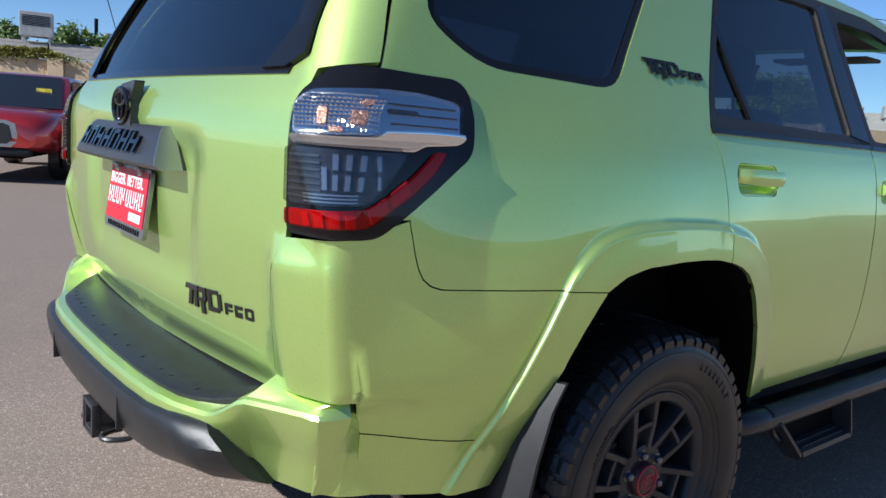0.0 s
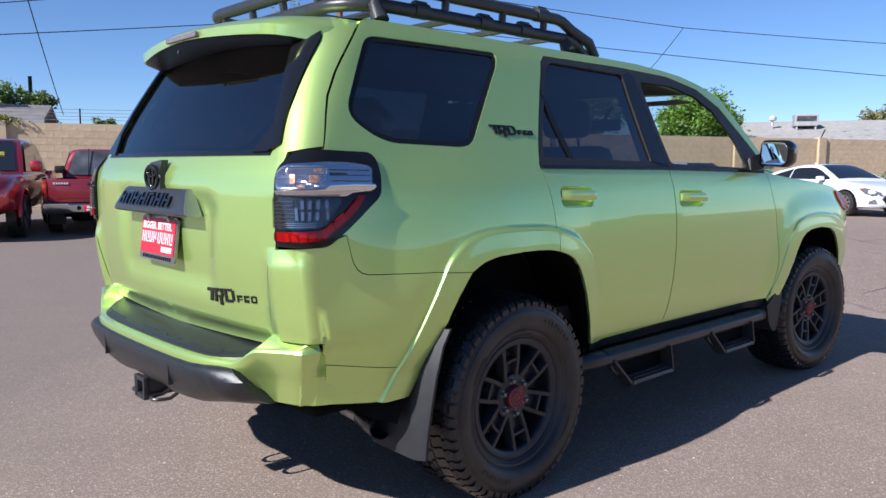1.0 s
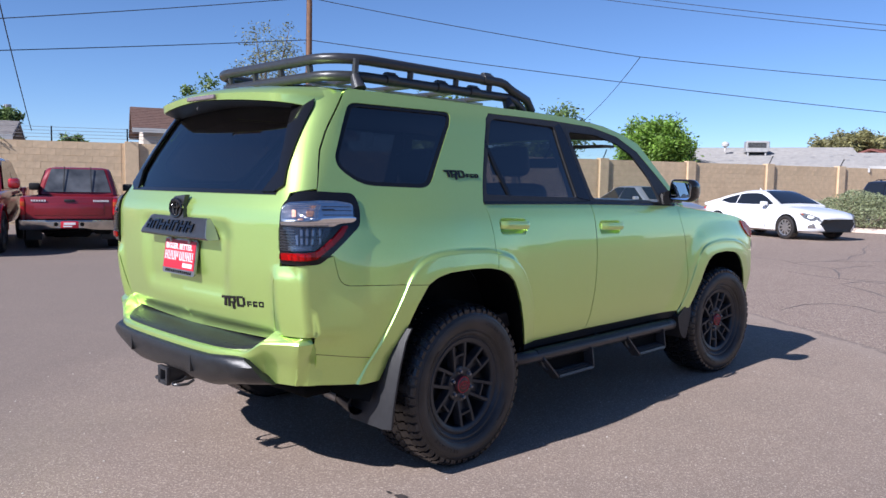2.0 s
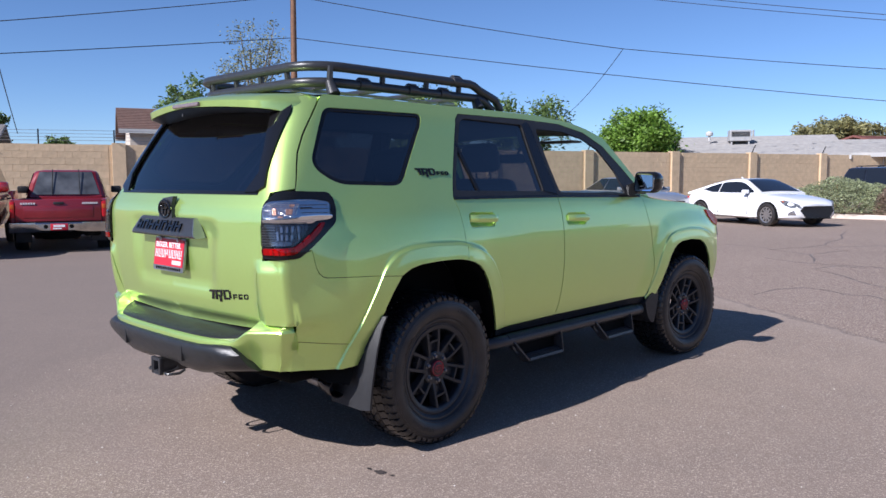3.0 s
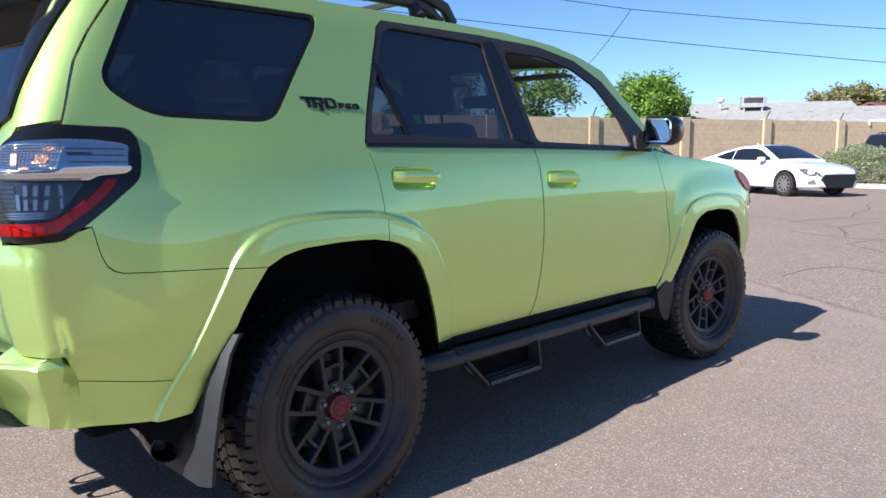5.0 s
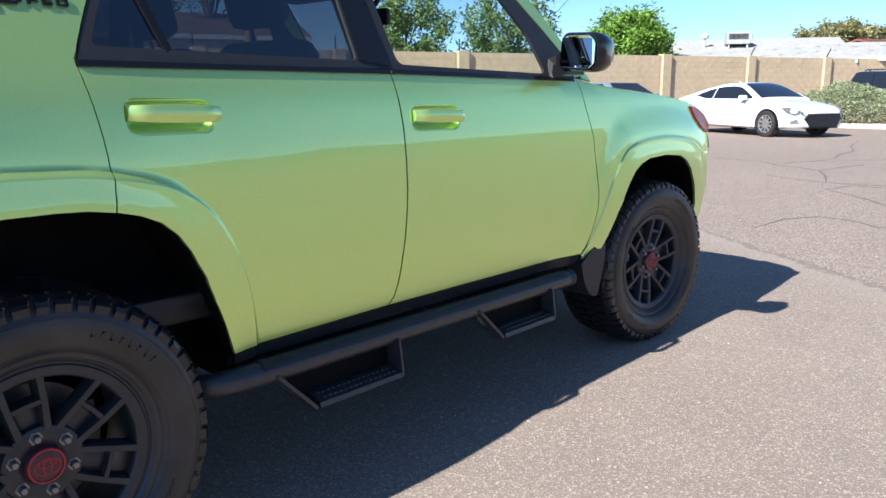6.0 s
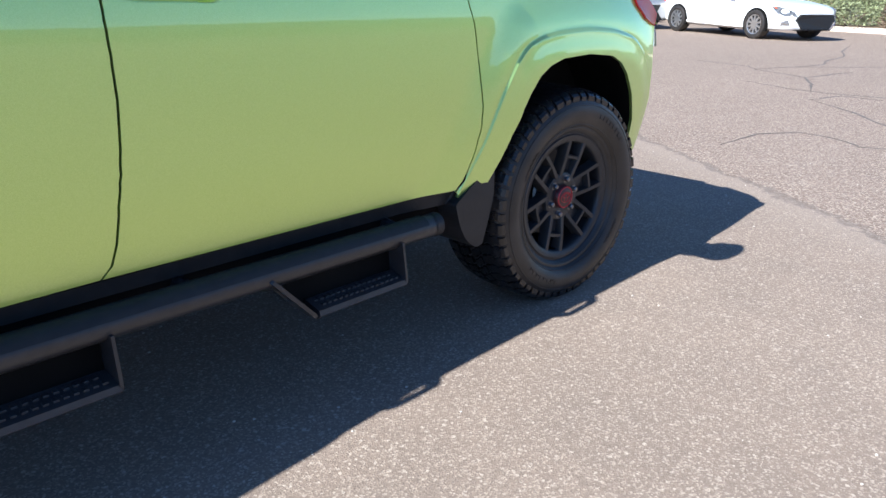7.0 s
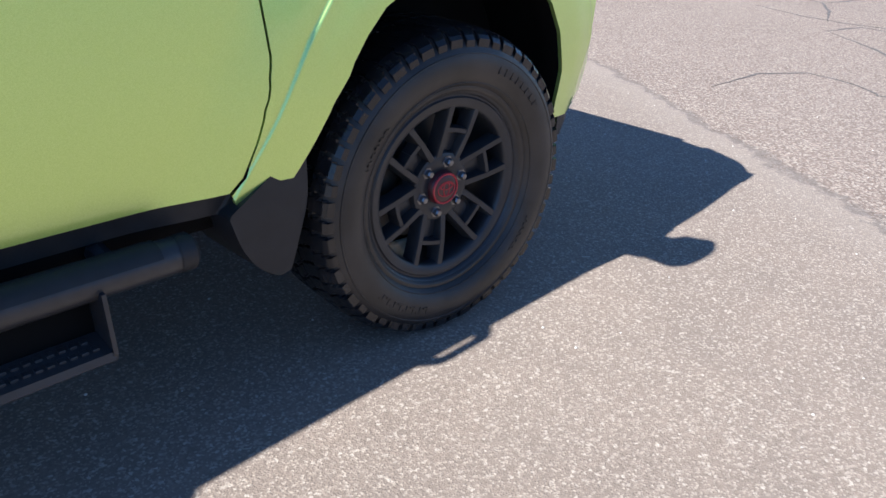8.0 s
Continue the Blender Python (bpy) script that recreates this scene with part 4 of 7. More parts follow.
    for a in ((-1.088, -1.066, -.046, -.034, .402, .488), (-1.088, -1.066, .034, .046, .402, .488), (-1.088, -1.066, -.034, .034, .480, .488), (-1.088, -1.066, -.034, .034, .402, .410)):
        box(bm, *a, bevel=.003)
    part("receiver", bm, SATIN_BLACK, hitch, "square black receiver tube")
    for s in (-1, 1):
        bm = bmesh.new()
        tube(bm, [(-.99, s * .05, .43)] + [(-1.02 - .055 * math.sin(t), s * (.085 - .035 * math.cos(t)), .415) for t in (math.pi * k / 10 for k in range(11))] + [(-.99, s * .12, .43)], .007, 8)
        part("chain_loop", bm, SATIN_BLACK, hitch, "bent steel safety-chain loop")
    bm = bmesh.new()
    tube(bm, [(-.90, -.40, .475), (-.90, .40, .475)], .03, 10)
    part("cross_tube", bm, DARK, hitch)
    # Spoiler.
    secs = []
    for k in range(41):
        y = -.640 + 1.28 * k / 40
        a = abs(y) / .64
        back = -.875 + .085 * a**2 + .10 * float(step(.80, 1.0, a)) + .06 * float(step(.93, 1.0, a))
        top = 1.812 - .030 * a**2 - .012 * float(step(.86, 1.0, a))
        lip = top - .045 - .012 * a
        drop = .062 + .02 * a
        secs.append([(-.48, y, top - .02), (-.50, y, top + .004), (-.58, y, top + .004), (back + .09, y, top - .010), (back + .02, y, top - .030), (back, y, top - .046), (back + .004, y, lip - .026), (back + .05, y, lip - .032), (-.66 - .02 * (1 - a), y, top - drop - .03), (-.50, y, top - drop - .03)])
    bm = bmesh.new()
    loft(bm, secs)
    sp = part("spoiler", bm, LIME, car, "lime roof spoiler over the rear screen")
    bm = bmesh.new()
    loft(bm, [[(x + .004, y * .985, z - .004) for x, y, z in q[6:10]] for q in secs], closed=False, cap=False)
    part("spoiler_underside", bm, SATIN_BLACK, sp, "black underside of the spoiler")
    bm = bmesh.new()
    box(bm, -.884, -.862, -.13, .13, 1.742, 1.762, .004)
    part("brake_lamp", bm, BRAKE_LENS, sp, "clear and red high brake lamp")
    bm = bmesh.new()
    tube(bm, [(-.86, .06, 1.715), (-.862, .06, 1.70)], .006, 8)
    part("washer_jet", bm, PLASTIC, sp)


LENS_CRYSTAL = material("ribbed_clear_plastic", (0.75, 0.74, 0.73), 0.12, 0.85, vary=.25, scale=90, bump=.002, bump_scale=160)
AMBER_GLOW = material("orange_bulb_behind_lens", (0.66, 0.36, 0.26), 0.25, 0.6, vary=.5, scale=160, bump=.004, bump_scale=220)
SMOKE_BACK = material("dark_reflector", (0.15, 0.15, 0.16), 0.25, 0.8, vary=.3, scale=60)
LAMP_CHROME = material("lamp_chrome", (0.80, 0.81, 0.83), 0.07, 1.0)
SMOKE_RIB = material("smoked_rib", (0.22, 0.22, 0.23), 0.3, 0.8)
SMOKE_ROD = material("clear_light_rod", (0.66, 0.67, 0.70), 0.14, 0.8)
RED_CELL = material("bright_red_reflex", (0.70, 0.02, 0.03), 0.3, 0.1, bump=.001, bump_scale=400)
# Sun glint on the garnish ends, put into the colour.
CAP_GLINT = material("sun_glint_cap", (0.30, 0.30, 0.31), 0.33, 0.85)
CHROME_DULL = material("satin_chrome", (0.55, 0.55, 0.57), 0.25, 1.0)
BRAKE_LENS = material("brake_lamp_lens", (0.26, 0.20, 0.20), 0.15, 0.3, vary=.2, scale=80)

tailgate = build_shell(suv)
build_tail(suv, tailgate)


def build_top(car):
    """Roof, windscreen, bonnet, nose."""
    edge_z = curve((-.60, 1.775), (-.49, 1.786), (0, 1.788), (.8, 1.788), (1.2, 1.782), (1.55, 1.752), (1.72, 1.712), (1.86, 1.668))
    xs = np.linspace(-.56, 1.86, 45)
    ts = np.linspace(-1, 1, 33)
    secs = []
    for x in xs:
        z = float(edge_z(x))
        w = float(side_half(max(x, -.45), z))
        lift = .052 * (1 - .5 * max(0, (x - 1.2) / .7))
        secs.append([(x + (.05 * (1 - t * t) if x > 1.7 else 0) * (x - 1.7) / .16, w * t, z + lift * (1 - abs(t) ** 2.4) - .012 * math.exp(-((abs(t) - .80) / .05) ** 2) * (1 if -.45 < x < 1.5 else 0)) for t in ts])
    bm = bmesh.new()
    loft(bm, secs, closed=False, cap=False)
    part("roof", bm, LIME, car, "lime roof skin with long grooves")
    # Windscreen.
    secs = []
    for k in range(13):
        t = k / 12
        row = []
        for j in range(25):
            s = -1 + 2 * j / 24
            top = (1.86 + .05 * (1 - s * s), .665 * s, 1.668 + .045 * (1 - s * s))
            low = (2.28 + .22 * (1 - s * s), .80 * s, 1.215 + .025 * (1 - s * s))
            row.append(tuple(a + (b - a) * t + c for a, b, c in zip(top, low, (.03 * t * (1 - t), 0, .05 * t * (1 - t)))))
        secs.append(row)
    bm = bmesh.new()
    loft(bm, secs, closed=False, cap=False)
    part("windscreen", bm, CLEAR, car, "clear windscreen")
    # Bonnet with its scoop.
    edge = curve((2.15, 1.25), (2.26, 1.236), (2.5, 1.212), (2.8, 1.190), (3.05, 1.165), (3.2, 1.142), (3.32, 1.105), (3.40, 1.055), (3.46, .99))
    secs = []
    for x in np.linspace(2.18, 3.46, 30):
        z = float(edge(x))
        w = float(side_half(x, z)) + .002
        lift = .018 + .035 * float(step(2.25, 2.9, x)) * (1 - .35 * max(0, (x - 3.0) / .46))
        nose = .17 * float(step(3.0, 3.46, x))
        secs.append([(x + nose * (1 - abs(t) ** 2.2), w * t, z - .002 + lift * (1 - abs(t) ** 3) + .012 * math.exp(-((abs(t) - .55) / .08) ** 2)) for t in np.linspace(-1, 1, 41)])
    bm = bmesh.new()
    loft(bm, secs, closed=False, cap=False)
    hood = part("bonnet", bm, LIME, car, "lime bonnet")
    bm = bmesh.new()
    secs = []
    for k in range(9):
        x = 2.55 + .55 * k / 8
        h = .050 * math.sin(math.pi * min(1, .16 + k / 8 * .62))
        z = float(edge(x)) + .030
        secs.append([(x, -.30, z), (x, -.27, z + h), (x, 0, z + h * 1.1), (x, .27, z + h), (x, .30, z)])
    loft(bm, secs)
    part("scoop", bm, SATIN_BLACK, hood, "black bonnet scoop")
    # Nose: upper panel and bumper, one loft each.
    plan = [(.868, 3.36), (.862, 3.44), (.835, 3.52), (.77, 3.60), (.66, 3.655), (.48, 3.69), (.25, 3.71), (0, 3.715)]

    def nose(name, prof, mat, label, y_top=.90):
        secs = []
        for y, x in plan + [(-y, x) for y, x in plan[-2::-1]]:
            a = min(1, max(0, (x - 3.36) / .25))
            secs.append([(x - d * a, y * (1 - d * .10), z) for d, z in prof])
        bm = bmesh.new()
        loft(bm, secs, closed=False, cap=False)
        return part(name, bm, mat, car, label)
    nose("front_bumper", [(.20, .44), (.08, .47), (.03, .52), (0, .60), (-.01, .70), (.01, .78), (.04, .81)], LIME, "lime front bumper")
    nose("front_skid", [(.30, .40), (.14, .40), (.10, .44), (.12, .48)], PLASTIC, "black front apron")
    nose("front_panel", [(.05, .80), (.03, .90), (.05, 1.0), (.11, 1.06), (.22, 1.09)], LIME, "lime front panel")
    bm = bmesh.new()
    box(bm, 3.60, 3.705, -.46, .46, .72, 1.0, .02)
    g = part("grille", bm, SATIN_BLACK, car, "black grille")
    for k in range(4):
        bm = bmesh.new()
        box(bm, 3.69, 3.716, -.44, .44, .75 + k * .06, .775 + k * .06, .006)
        part("grille_bar", bm, GLOSS_BLACK, g)
    for w in (-1, 1):
        bm = bmesh.new()
        secs = []
        for k in range(9):
            t = k / 8
            y, x = np.interp(t, [0, .35, .7, 1], [.876, .868, .80, .60]), np.interp(t, [0, .35, .7, 1], [3.33, 3.47, 3.57, 3.665])
            h0, h1 = .90 - .03 * t, 1.035 - .02 * t
            secs.append([(x - .05, w * (y - .05), h0), (x + .012, w * (y + .010), h0 + .01), (x + .004, w * (y + .004), (h0 + h1) / 2), (x - .02, w * (y - .012), h1), (x - .07, w * (y - .06), h1)])
        loft(bm, secs)
        head = part("headlamp", bm, HEAD_LENS, car, "swept-back headlamp with red side marker")
        panel("side_marker", side_outline([(3.195, 1.125), (3.25, 1.065), (3.33, 1.015), (3.425, .985), (3.435, 1.03), (3.37, 1.078), (3.29, 1.112)]), RED_REFLECTOR, head, "red side marker", off=.010, thick=.02, mirror=1 if w > 0 else 0, spacing=.02)


HEAD_LENS = material("headlamp_lens", (0.55, 0.57, 0.60), 0.08, 0.6, vary=.3, scale=30)


def build_wheel(car, x, w):
    """Tyre with tread blocks, boxed twin-bar spokes, nuts, cap, brake disc. w: -1 right, 1 left."""
    R, z = .400, .390
    phase = radians(13) if x > 1 else radians(50)
    out = .940

    def at(r, a, h):
        return Vector((r * math.sin(a), h, r * math.cos(a)))

    def outward(bm):
        for v in bm.verts:
            v.co = Vector((v.co.x, w * (out + v.co.y), v.co.z))
        return bm

    def settle(bm):
        """The weight on the tyre flattens it where it meets the ground."""
        for v in bm.verts:
            if v.co.z < -z + .002:
                v.co.z = -z + .002 - .0005 * ((-z + .002) - v.co.z)
        return bm
    # Rim barrel, lip and flange (h is outward from the wheel's face).
    bm = bmesh.new()
    lathe(bm, [(.224, -.21), (.218, -.20), (.210, -.15), (.205, -.07), (.204, -.030), (.206, -.014), (.212, -.008), (.232, -.005), (.236, -.009), (.240, -.009), (.244, -.002), (.250, .001), (.254, -.003), (.253, -.014), (.244, -.05), (.236, -.21)], 84, "y", close=True)
    lathe(bm, [(.0, -.032), (.040, -.032), (.046, -.028), (.078, -.027), (.088, -.031), (.094, -.048), (.094, -.078), (.0, -.080)], 48, "y")
    wheel = part("wheel", outward(bm), WHEEL_BLACK, car, "matt black alloy wheel of six boxed twin-bar spokes with red-ringed centre cap")
    wheel.location = (x, 0, z)
    if x > 1:
        # The front wheels are steered a little.
        wheel.location = (x + w * .94 * math.sin(radians(-6)), w * .94 * (1 - math.cos(radians(6))), z)
        wheel.rotation_euler = (0, 0, radians(-6))
    # Six spokes: two bars tied by a cross-bar, a sunk floor inboard of it, an open box outboard.
    for k in range(6):
        a = math.pi / 3 * k + phase
        bm = bmesh.new()

        def spot(r, o):
            return (r * math.sin(a) + o * math.cos(a), r * math.cos(a) - o * math.sin(a))

        def strut(p0, p1, w0, w1, h0, h1, deep=.040):
            (x0, z0), (x1, z1) = p0, p1
            d = Vector((x1 - x0, z1 - z0)).normalized()
            nx, nz = -d.y, d.x
            secs = []
            for t in (0, .33, .66, 1):
                px, pz, hw, hh = x0 + (x1 - x0) * t, z0 + (z1 - z0) * t, w0 + (w1 - w0) * t, h0 + (h1 - h0) * t
                secs.append([(px + nx * o, q, pz + nz * o) for o, q in ((-hw * 1.35, hh - deep), (-hw, hh - .005), (-hw * .72, hh), (hw * .72, hh), (hw, hh - .005), (hw * 1.35, hh - deep))])
            loft(bm, secs)
        for s in (-1, 1):
            strut(spot(.070, s * .030), spot(.145, s * .0385), .0105, .0090, -.029, -.016)
            strut(spot(.142, s * .0382), spot(.214, s * .0425), .0090, .0105, -.0163, -.009)
        strut(spot(.147, -.040), spot(.149, .0), .0075, .0070, -.0170, -.0180, .034)
        strut(spot(.149, .0), spot(.147, .040), .0070, .0075, -.0180, -.0170, .034)
        strut(spot(.072, 0), spot(.147, 0), .024, .031, -.046, -.041, .02)
        part("spoke", outward(bm), WHEEL_BLACK, wheel, "twin-bar black spoke with a boxed end")
    # Tyre carcass, with bead ring and scuff rib.
    bm = bmesh.new()
    prof = [(.246, -.004), (.252, .006), (.258, .009), (.264, .008), (.270, .016), (.284, .026), (.302, .033), (.320, .035), (.338, .033), (.354, .027), (.366, .018), (.378, .006), (.386, -.006), (R - .011, -.018), (R - .009, -.135), (R - .011, -.235), (.382, -.255), (.364, -.285), (.318, -.300), (.25, -.29), (.214, -.27)]
    lathe(bm, prof, 120, "y")
    for r0, h0, th in ((.2745, .0195, .0018), (.345, .0305, .0022)):
        ring = [(r0 * math.cos(2 * math.pi * k / 90), h0, r0 * math.sin(2 * math.pi * k / 90)) for k in range(90)]
        tube(bm, ring, th, 6, True)
    tyre = part("tyre", outward(settle(bm)), RUBBER, wheel, "black all-terrain tyre")
    # Raised maker's marks, too worn to read: short curved bars in two groups.
    bm = bmesh.new()
    for start, n_marks, r0, tall in ((.35, 8, .306, .018), (3.4, 8, .306, .018), (2.0, 11, .296, .008), (5.1, 11, .296, .008)):
        for k in range(n_marks):
            a0 = start + k * tall * 4.2
            for r1, r2, a1, a2 in ((r0, r0 + tall, a0, a0 + tall * .8), (r0 + tall * (.7 if k % 2 else .05), r0 + tall * (.95 if k % 2 else .3), a0, a0 + tall * 2.8)):
                q = [at(rr, aa, .0346 + (.0006 if rr > .30 else -.0016)) for rr, aa in ((r1, a1), (r2, a1), (r2, a2), (r1, a2))]
                lo = [p - Vector((0, .004, 0)) for p in q]
                hi = [p + Vector((0, .0008, 0)) for p in q]
                loft(bm, [[bm_p for bm_p in lo], [bm_p for bm_p in hi]])
    part("raised_marking", outward(bm), RUBBER, wheel, "worn raised sidewall marks", False)["kind"] = "stuff"
    # Tread: shoulder lugs with stepped edges wrap over on to the sidewall, centre rows zigzag.
    bm = bmesh.new()

    def block(a0, a1, h0, h1, r0, r1, slant=0.0, drop0=0.0, drop1=0.0, zig=0.0):
        """A lug between two angles and two heights; zig kinks its leading and trailing edges."""
        hm = (h0 + h1) / 2
        rows = []
        for hh, dd, zz in ((h0, drop0, 0), (hm, (drop0 + drop1) * .35, 0), (hm, (drop0 + drop1) * .35, zig), (h1, drop1, zig)):
            sl = slant * (hh - h0) / (h1 - h0)
            e = .0016 / R
            rows.append([at(r0, a0 + sl + zz, hh), at(r1 - dd, a0 + sl + zz, hh), at(r1 - dd, a1 + sl + zz, hh), at(r0, a1 + sl + zz, hh)])
            rows[-1][1] = at(r1 - dd, a0 + sl + zz + e, hh)
            rows[-1][2] = at(r1 - dd, a1 + sl + zz - e, hh)
        loft(bm, rows)
    n = 54
    d = 2 * math.pi / n
    for k in range(n):
        a = k * d
        long = k % 2
        block(a + .03 * d, a + .90 * d, -.074, -.020, .380, R, .10 * d, 0, .003, .12 * d)
        block(a + (.03 if long else .10) * d, a + (.92 if long else .84) * d, -.0195, .004, .366, R - .003, .0, 0, .010, .10 * d)
        block(a + (.06 if long else .16) * d, a + (.90 if long else .80) * d, .0042, .0245, .352 + .006 * long, .3885, .0, 0, .016 - .004 * long, -.08 * d)
        block(a + .24 * d, a + 1.08 * d, -.252, -.198, .383, R, -.10 * d, .006, 0, .12 * d)
        block(a + .10 * d, a + .88 * d, -.130, -.080, .384, R, .55 * d, 0, 0, .16 * d)
        block(a + .0 * d, a + .78 * d, -.192, -.142, .384, R, .55 * d, 0, 0, -.16 * d)
    part("tread", outward(settle(bm)), TREAD, wheel, "chunky dressed tread blocks", False)
    # Cap, nuts, disc.
    bm = bmesh.new()
    lathe(bm, [(0, -.008), (.028, -.009), (.037, -.012), (.043, -.019), (.046, -.034)], 32, "y")
    part("centre_cap", outward(bm), CAP_DARK, wheel, "dark red centre cap")
    bm = bmesh.new()
    tube(bm, [(.0385 * math.cos(t), w * (out - .0125), .0385 * math.sin(t)) for t in (2 * math.pi * k / 36 for k in range(36))], .0032, 6, True)
    for rx, rz, oz in ((.027, .019, 0), (.009, .019, 0), (.019, .008, .007)):
        tube(bm, [(rx * math.cos(t), w * (out - .0085), oz + rz * math.sin(t)) for t in (2 * math.pi * k / 24 for k in range(24))], .0016, 6, True)
    part("cap_ring", bm, BRIGHT_RED, wheel, "bright red ring and oval emblem")
    for k in range(6):
        a = math.pi / 3 * k + phase
        bm = bmesh.new()
        c = at(.0665, a, 0)
        lathe(bm, [(.0165, -.034), (.0155, -.0265), (.0105, -.0262), (.0105, -.016), (.0075, -.012), (0, -.011)], 6, "y", (c.x, 0, c.z))
        part("wheel_nut", outward(bm), STEEL_DARK, wheel, "dark steel wheel nut", False)
    bm = bmesh.new()
    lathe(bm, [(.06, -.12), (.165, -.12), (.165, -.145), (.06, -.145)], 40, "y")
    box(bm, -.175, -.09, -.17, -.095, -.08, .09, .01)
    part("brake_disc", outward(bm), DISC, wheel)
    return wheel


STEEL_DARK = material("dark_steel_nut", (0.20, 0.20, 0.21), 0.3, 0.9)
CAP_DARK = material("dark_red_cap_enamel", (0.055, 0.014, 0.018), 0.35)
DISC = material("brake_steel", (0.12, 0.115, 0.11), 0.45, 0.8)


def build_side_gear(car):
    """Steps, flaps, mirrors, roof rack, exhaust, underbody, wheel houses."""
    for w in (-1, 1):
        # Step bar: a straight tube with bent ends and two drop steps.
        bar = thing_part("step_bar", car)
        bar["label"] = "black tubular side step with two drop steps"
        bm = bmesh.new()
        y = .925
        line = [(.36, w * .80, .44), (.42, w * .89, .440), (.47, w * (y - .008), .446), (.53, w * y, .447), (2.04, w * y, .441), (2.085, w * y, .441)]
        tube(bm, line, .035, 16)
        part("main_tube", bm, SATIN_BLACK, bar)
        # Grip strip over the tube's crown.
        bm = bmesh.new()
        arc = [radians(q) for q in range(25, 156, 13)]
        loft(bm, [[(x, w * (y - .0385 * math.cos(q)), .447 - .006 * (x - .53) / 1.6 + .0385 * math.sin(q)) for q in arc] + [(x, w * (y - .030 * math.cos(q)), .447 - .006 * (x - .53) / 1.6 + .030 * math.sin(q)) for q in arc[::-1]] for x in (.56, .9, 1.3, 1.7, 2.02)])
        part("grip_strip", bm, PLASTIC, bar, "ribbed black grip strip")
        bm = bmesh.new()
        lathe(bm, [(0, .012), (.026, .010), (.0365, .0), (.0365, -.03)], 20, "x", (2.085, w * y, .441))
        part("end_cap", bm, PLASTIC, bar, "black plastic end cap")
        for x in (.62, 1.28, 1.95):
            bm = bmesh.new()
            tube(bm, [(x, w * .76, .46), (x, w * y, .440)], .020, 8)
            box(bm, x - .03, x + .03, min(w * .74, w * .80), max(w * .74, w * .80), .42, .52, .004)
            part("bracket", bm, SATIN_BLACK, bar)
        for x0, x1 in ((.640, 1.058), (1.500, 1.903)):
            o = .972
            bm = bmesh.new()
            loft(bm, [[(x, w * (o - .058), .302), (x, w * (o + .002), .303), (x, w * (o + .012), .312), (x, w * (o + .008), .326), (x, w * (o - .050), .342)] for x in (x0 + .085, x1)])
            for k in range(15):
                for r in range(2):
                    xx = x0 + .105 + (x1 - x0 - .13) * (k + .5 * r) / 14.5
                    c = o - .035 + .022 * r
                    box(bm, xx - .006, xx + .006, min(w * (c - .007), w * (c + .007)), max(w * (c - .007), w * (c + .007)), .329 - .004 * r, .341 - .006 * r, .0015)
            part("tread_plate", bm, SATIN_BLACK, bar, "folded steel tread plate with raised grips", False)
            # Upright front plate; sloping rear gusset with an oval slot.
            bm = bmesh.new()
            prism(bm, [(.905, .432), (.968, .432), (.984, .322), (.976, .304), (.920, .304)], -.004, .004, lambda a, b, h: (x1 + h, w * a, b))
            part("end_plate", bm, SATIN_BLACK, bar, "", False)
            bm = bmesh.new()

            def slope(a, b, h):
                return (x0 - .045 + .130 * (.44 - b) / .138 + h, w * a, b + h * .9)
            outline = rounded([(.888, .440), (.966, .440), (.986, .318), (.972, .302), (.925, .302)], .012, 3)
            slot = [(.935 + .013 * math.cos(q), .382 + .030 * math.sin(q)) for q in (2 * math.pi * k / 14 for k in range(14))]
            pts, tris = fill(outline, .02, [slot])
            for hh in (-.004, .004):
                vs = [bm.verts.new(slope(p[0], p[1], hh)) for p in pts]
                for t in tris:
                    bm.faces.new([vs[i] for i in t])
            for ring in (outline, slot):
                m = len(ring)
                q0, q1 = [bm.verts.new(slope(*p, -.004)) for p in ring], [bm.verts.new(slope(*p, .004)) for p in ring]
                for i in range(m):
                    bm.faces.new((q0[i], q0[(i + 1) % m], q1[(i + 1) % m], q1[i]))
            part("gusset", bm, SATIN_BLACK, bar, "sloping steel gusset with an oval slot", False)
            bm = bmesh.new()
            prism(bm, [(x0 + .00, .432), (x1, .432), (x1, .312), (x0 + .08, .312)], -.002, .002, lambda a, b, h: (a, w * (.905 + .012 * (.432 - b) / .12 + h), b))
            part("back_plate", bm, DARK, bar, "", False)
        # Mud flaps.
        for pts, y0, y1 in (([(-.400, .725), (-.430, .67), (-.460, .56), (-.476, .47), (-.490, .38), (-.498, .285)], .70, .985), ):
            bm = bmesh.new()
            secs = []
            for i, (x, z) in enumerate(pts):
                t = i / 5
                inn = y0 - .02 * (1 - t) if z < .5 else y0 + .10
                bulge = .018
                secs.append([(x - .008 - bulge, w * inn, z), (x - .014 - bulge, w * (y1 - .05), z), (x - .010, w * (y1 - .015 * t), z), (x + .004, w * (y1 - .004 - .015 * t), z), (x, w * (y1 - .03), z), (x + .004, w * inn, z)])
            loft(bm, secs)
            part("mud_flap", bm, PLASTIC, car, "black moulded mud flap")
        bm = bmesh.new()
        flap = rounded([(2.175, .480, .01), (2.215, .505, .01), (2.36, .60, .01), (2.365, .48, .03), (2.345, .40, .03), (2.322, .318, .008), (2.292, .312, .012), (2.240, .345, .03), (2.200, .405, .03)], .02, 4)
        prism(bm, flap, .74, .925, lambda a, b, h: (a, w * (h - .05 * max(0, .45 - b)), b))
        part("mud_flap", bm, PLASTIC, car, "black moulded mud flap", False)
        # Door mirror.
        bm = bmesh.new()
        secs = []
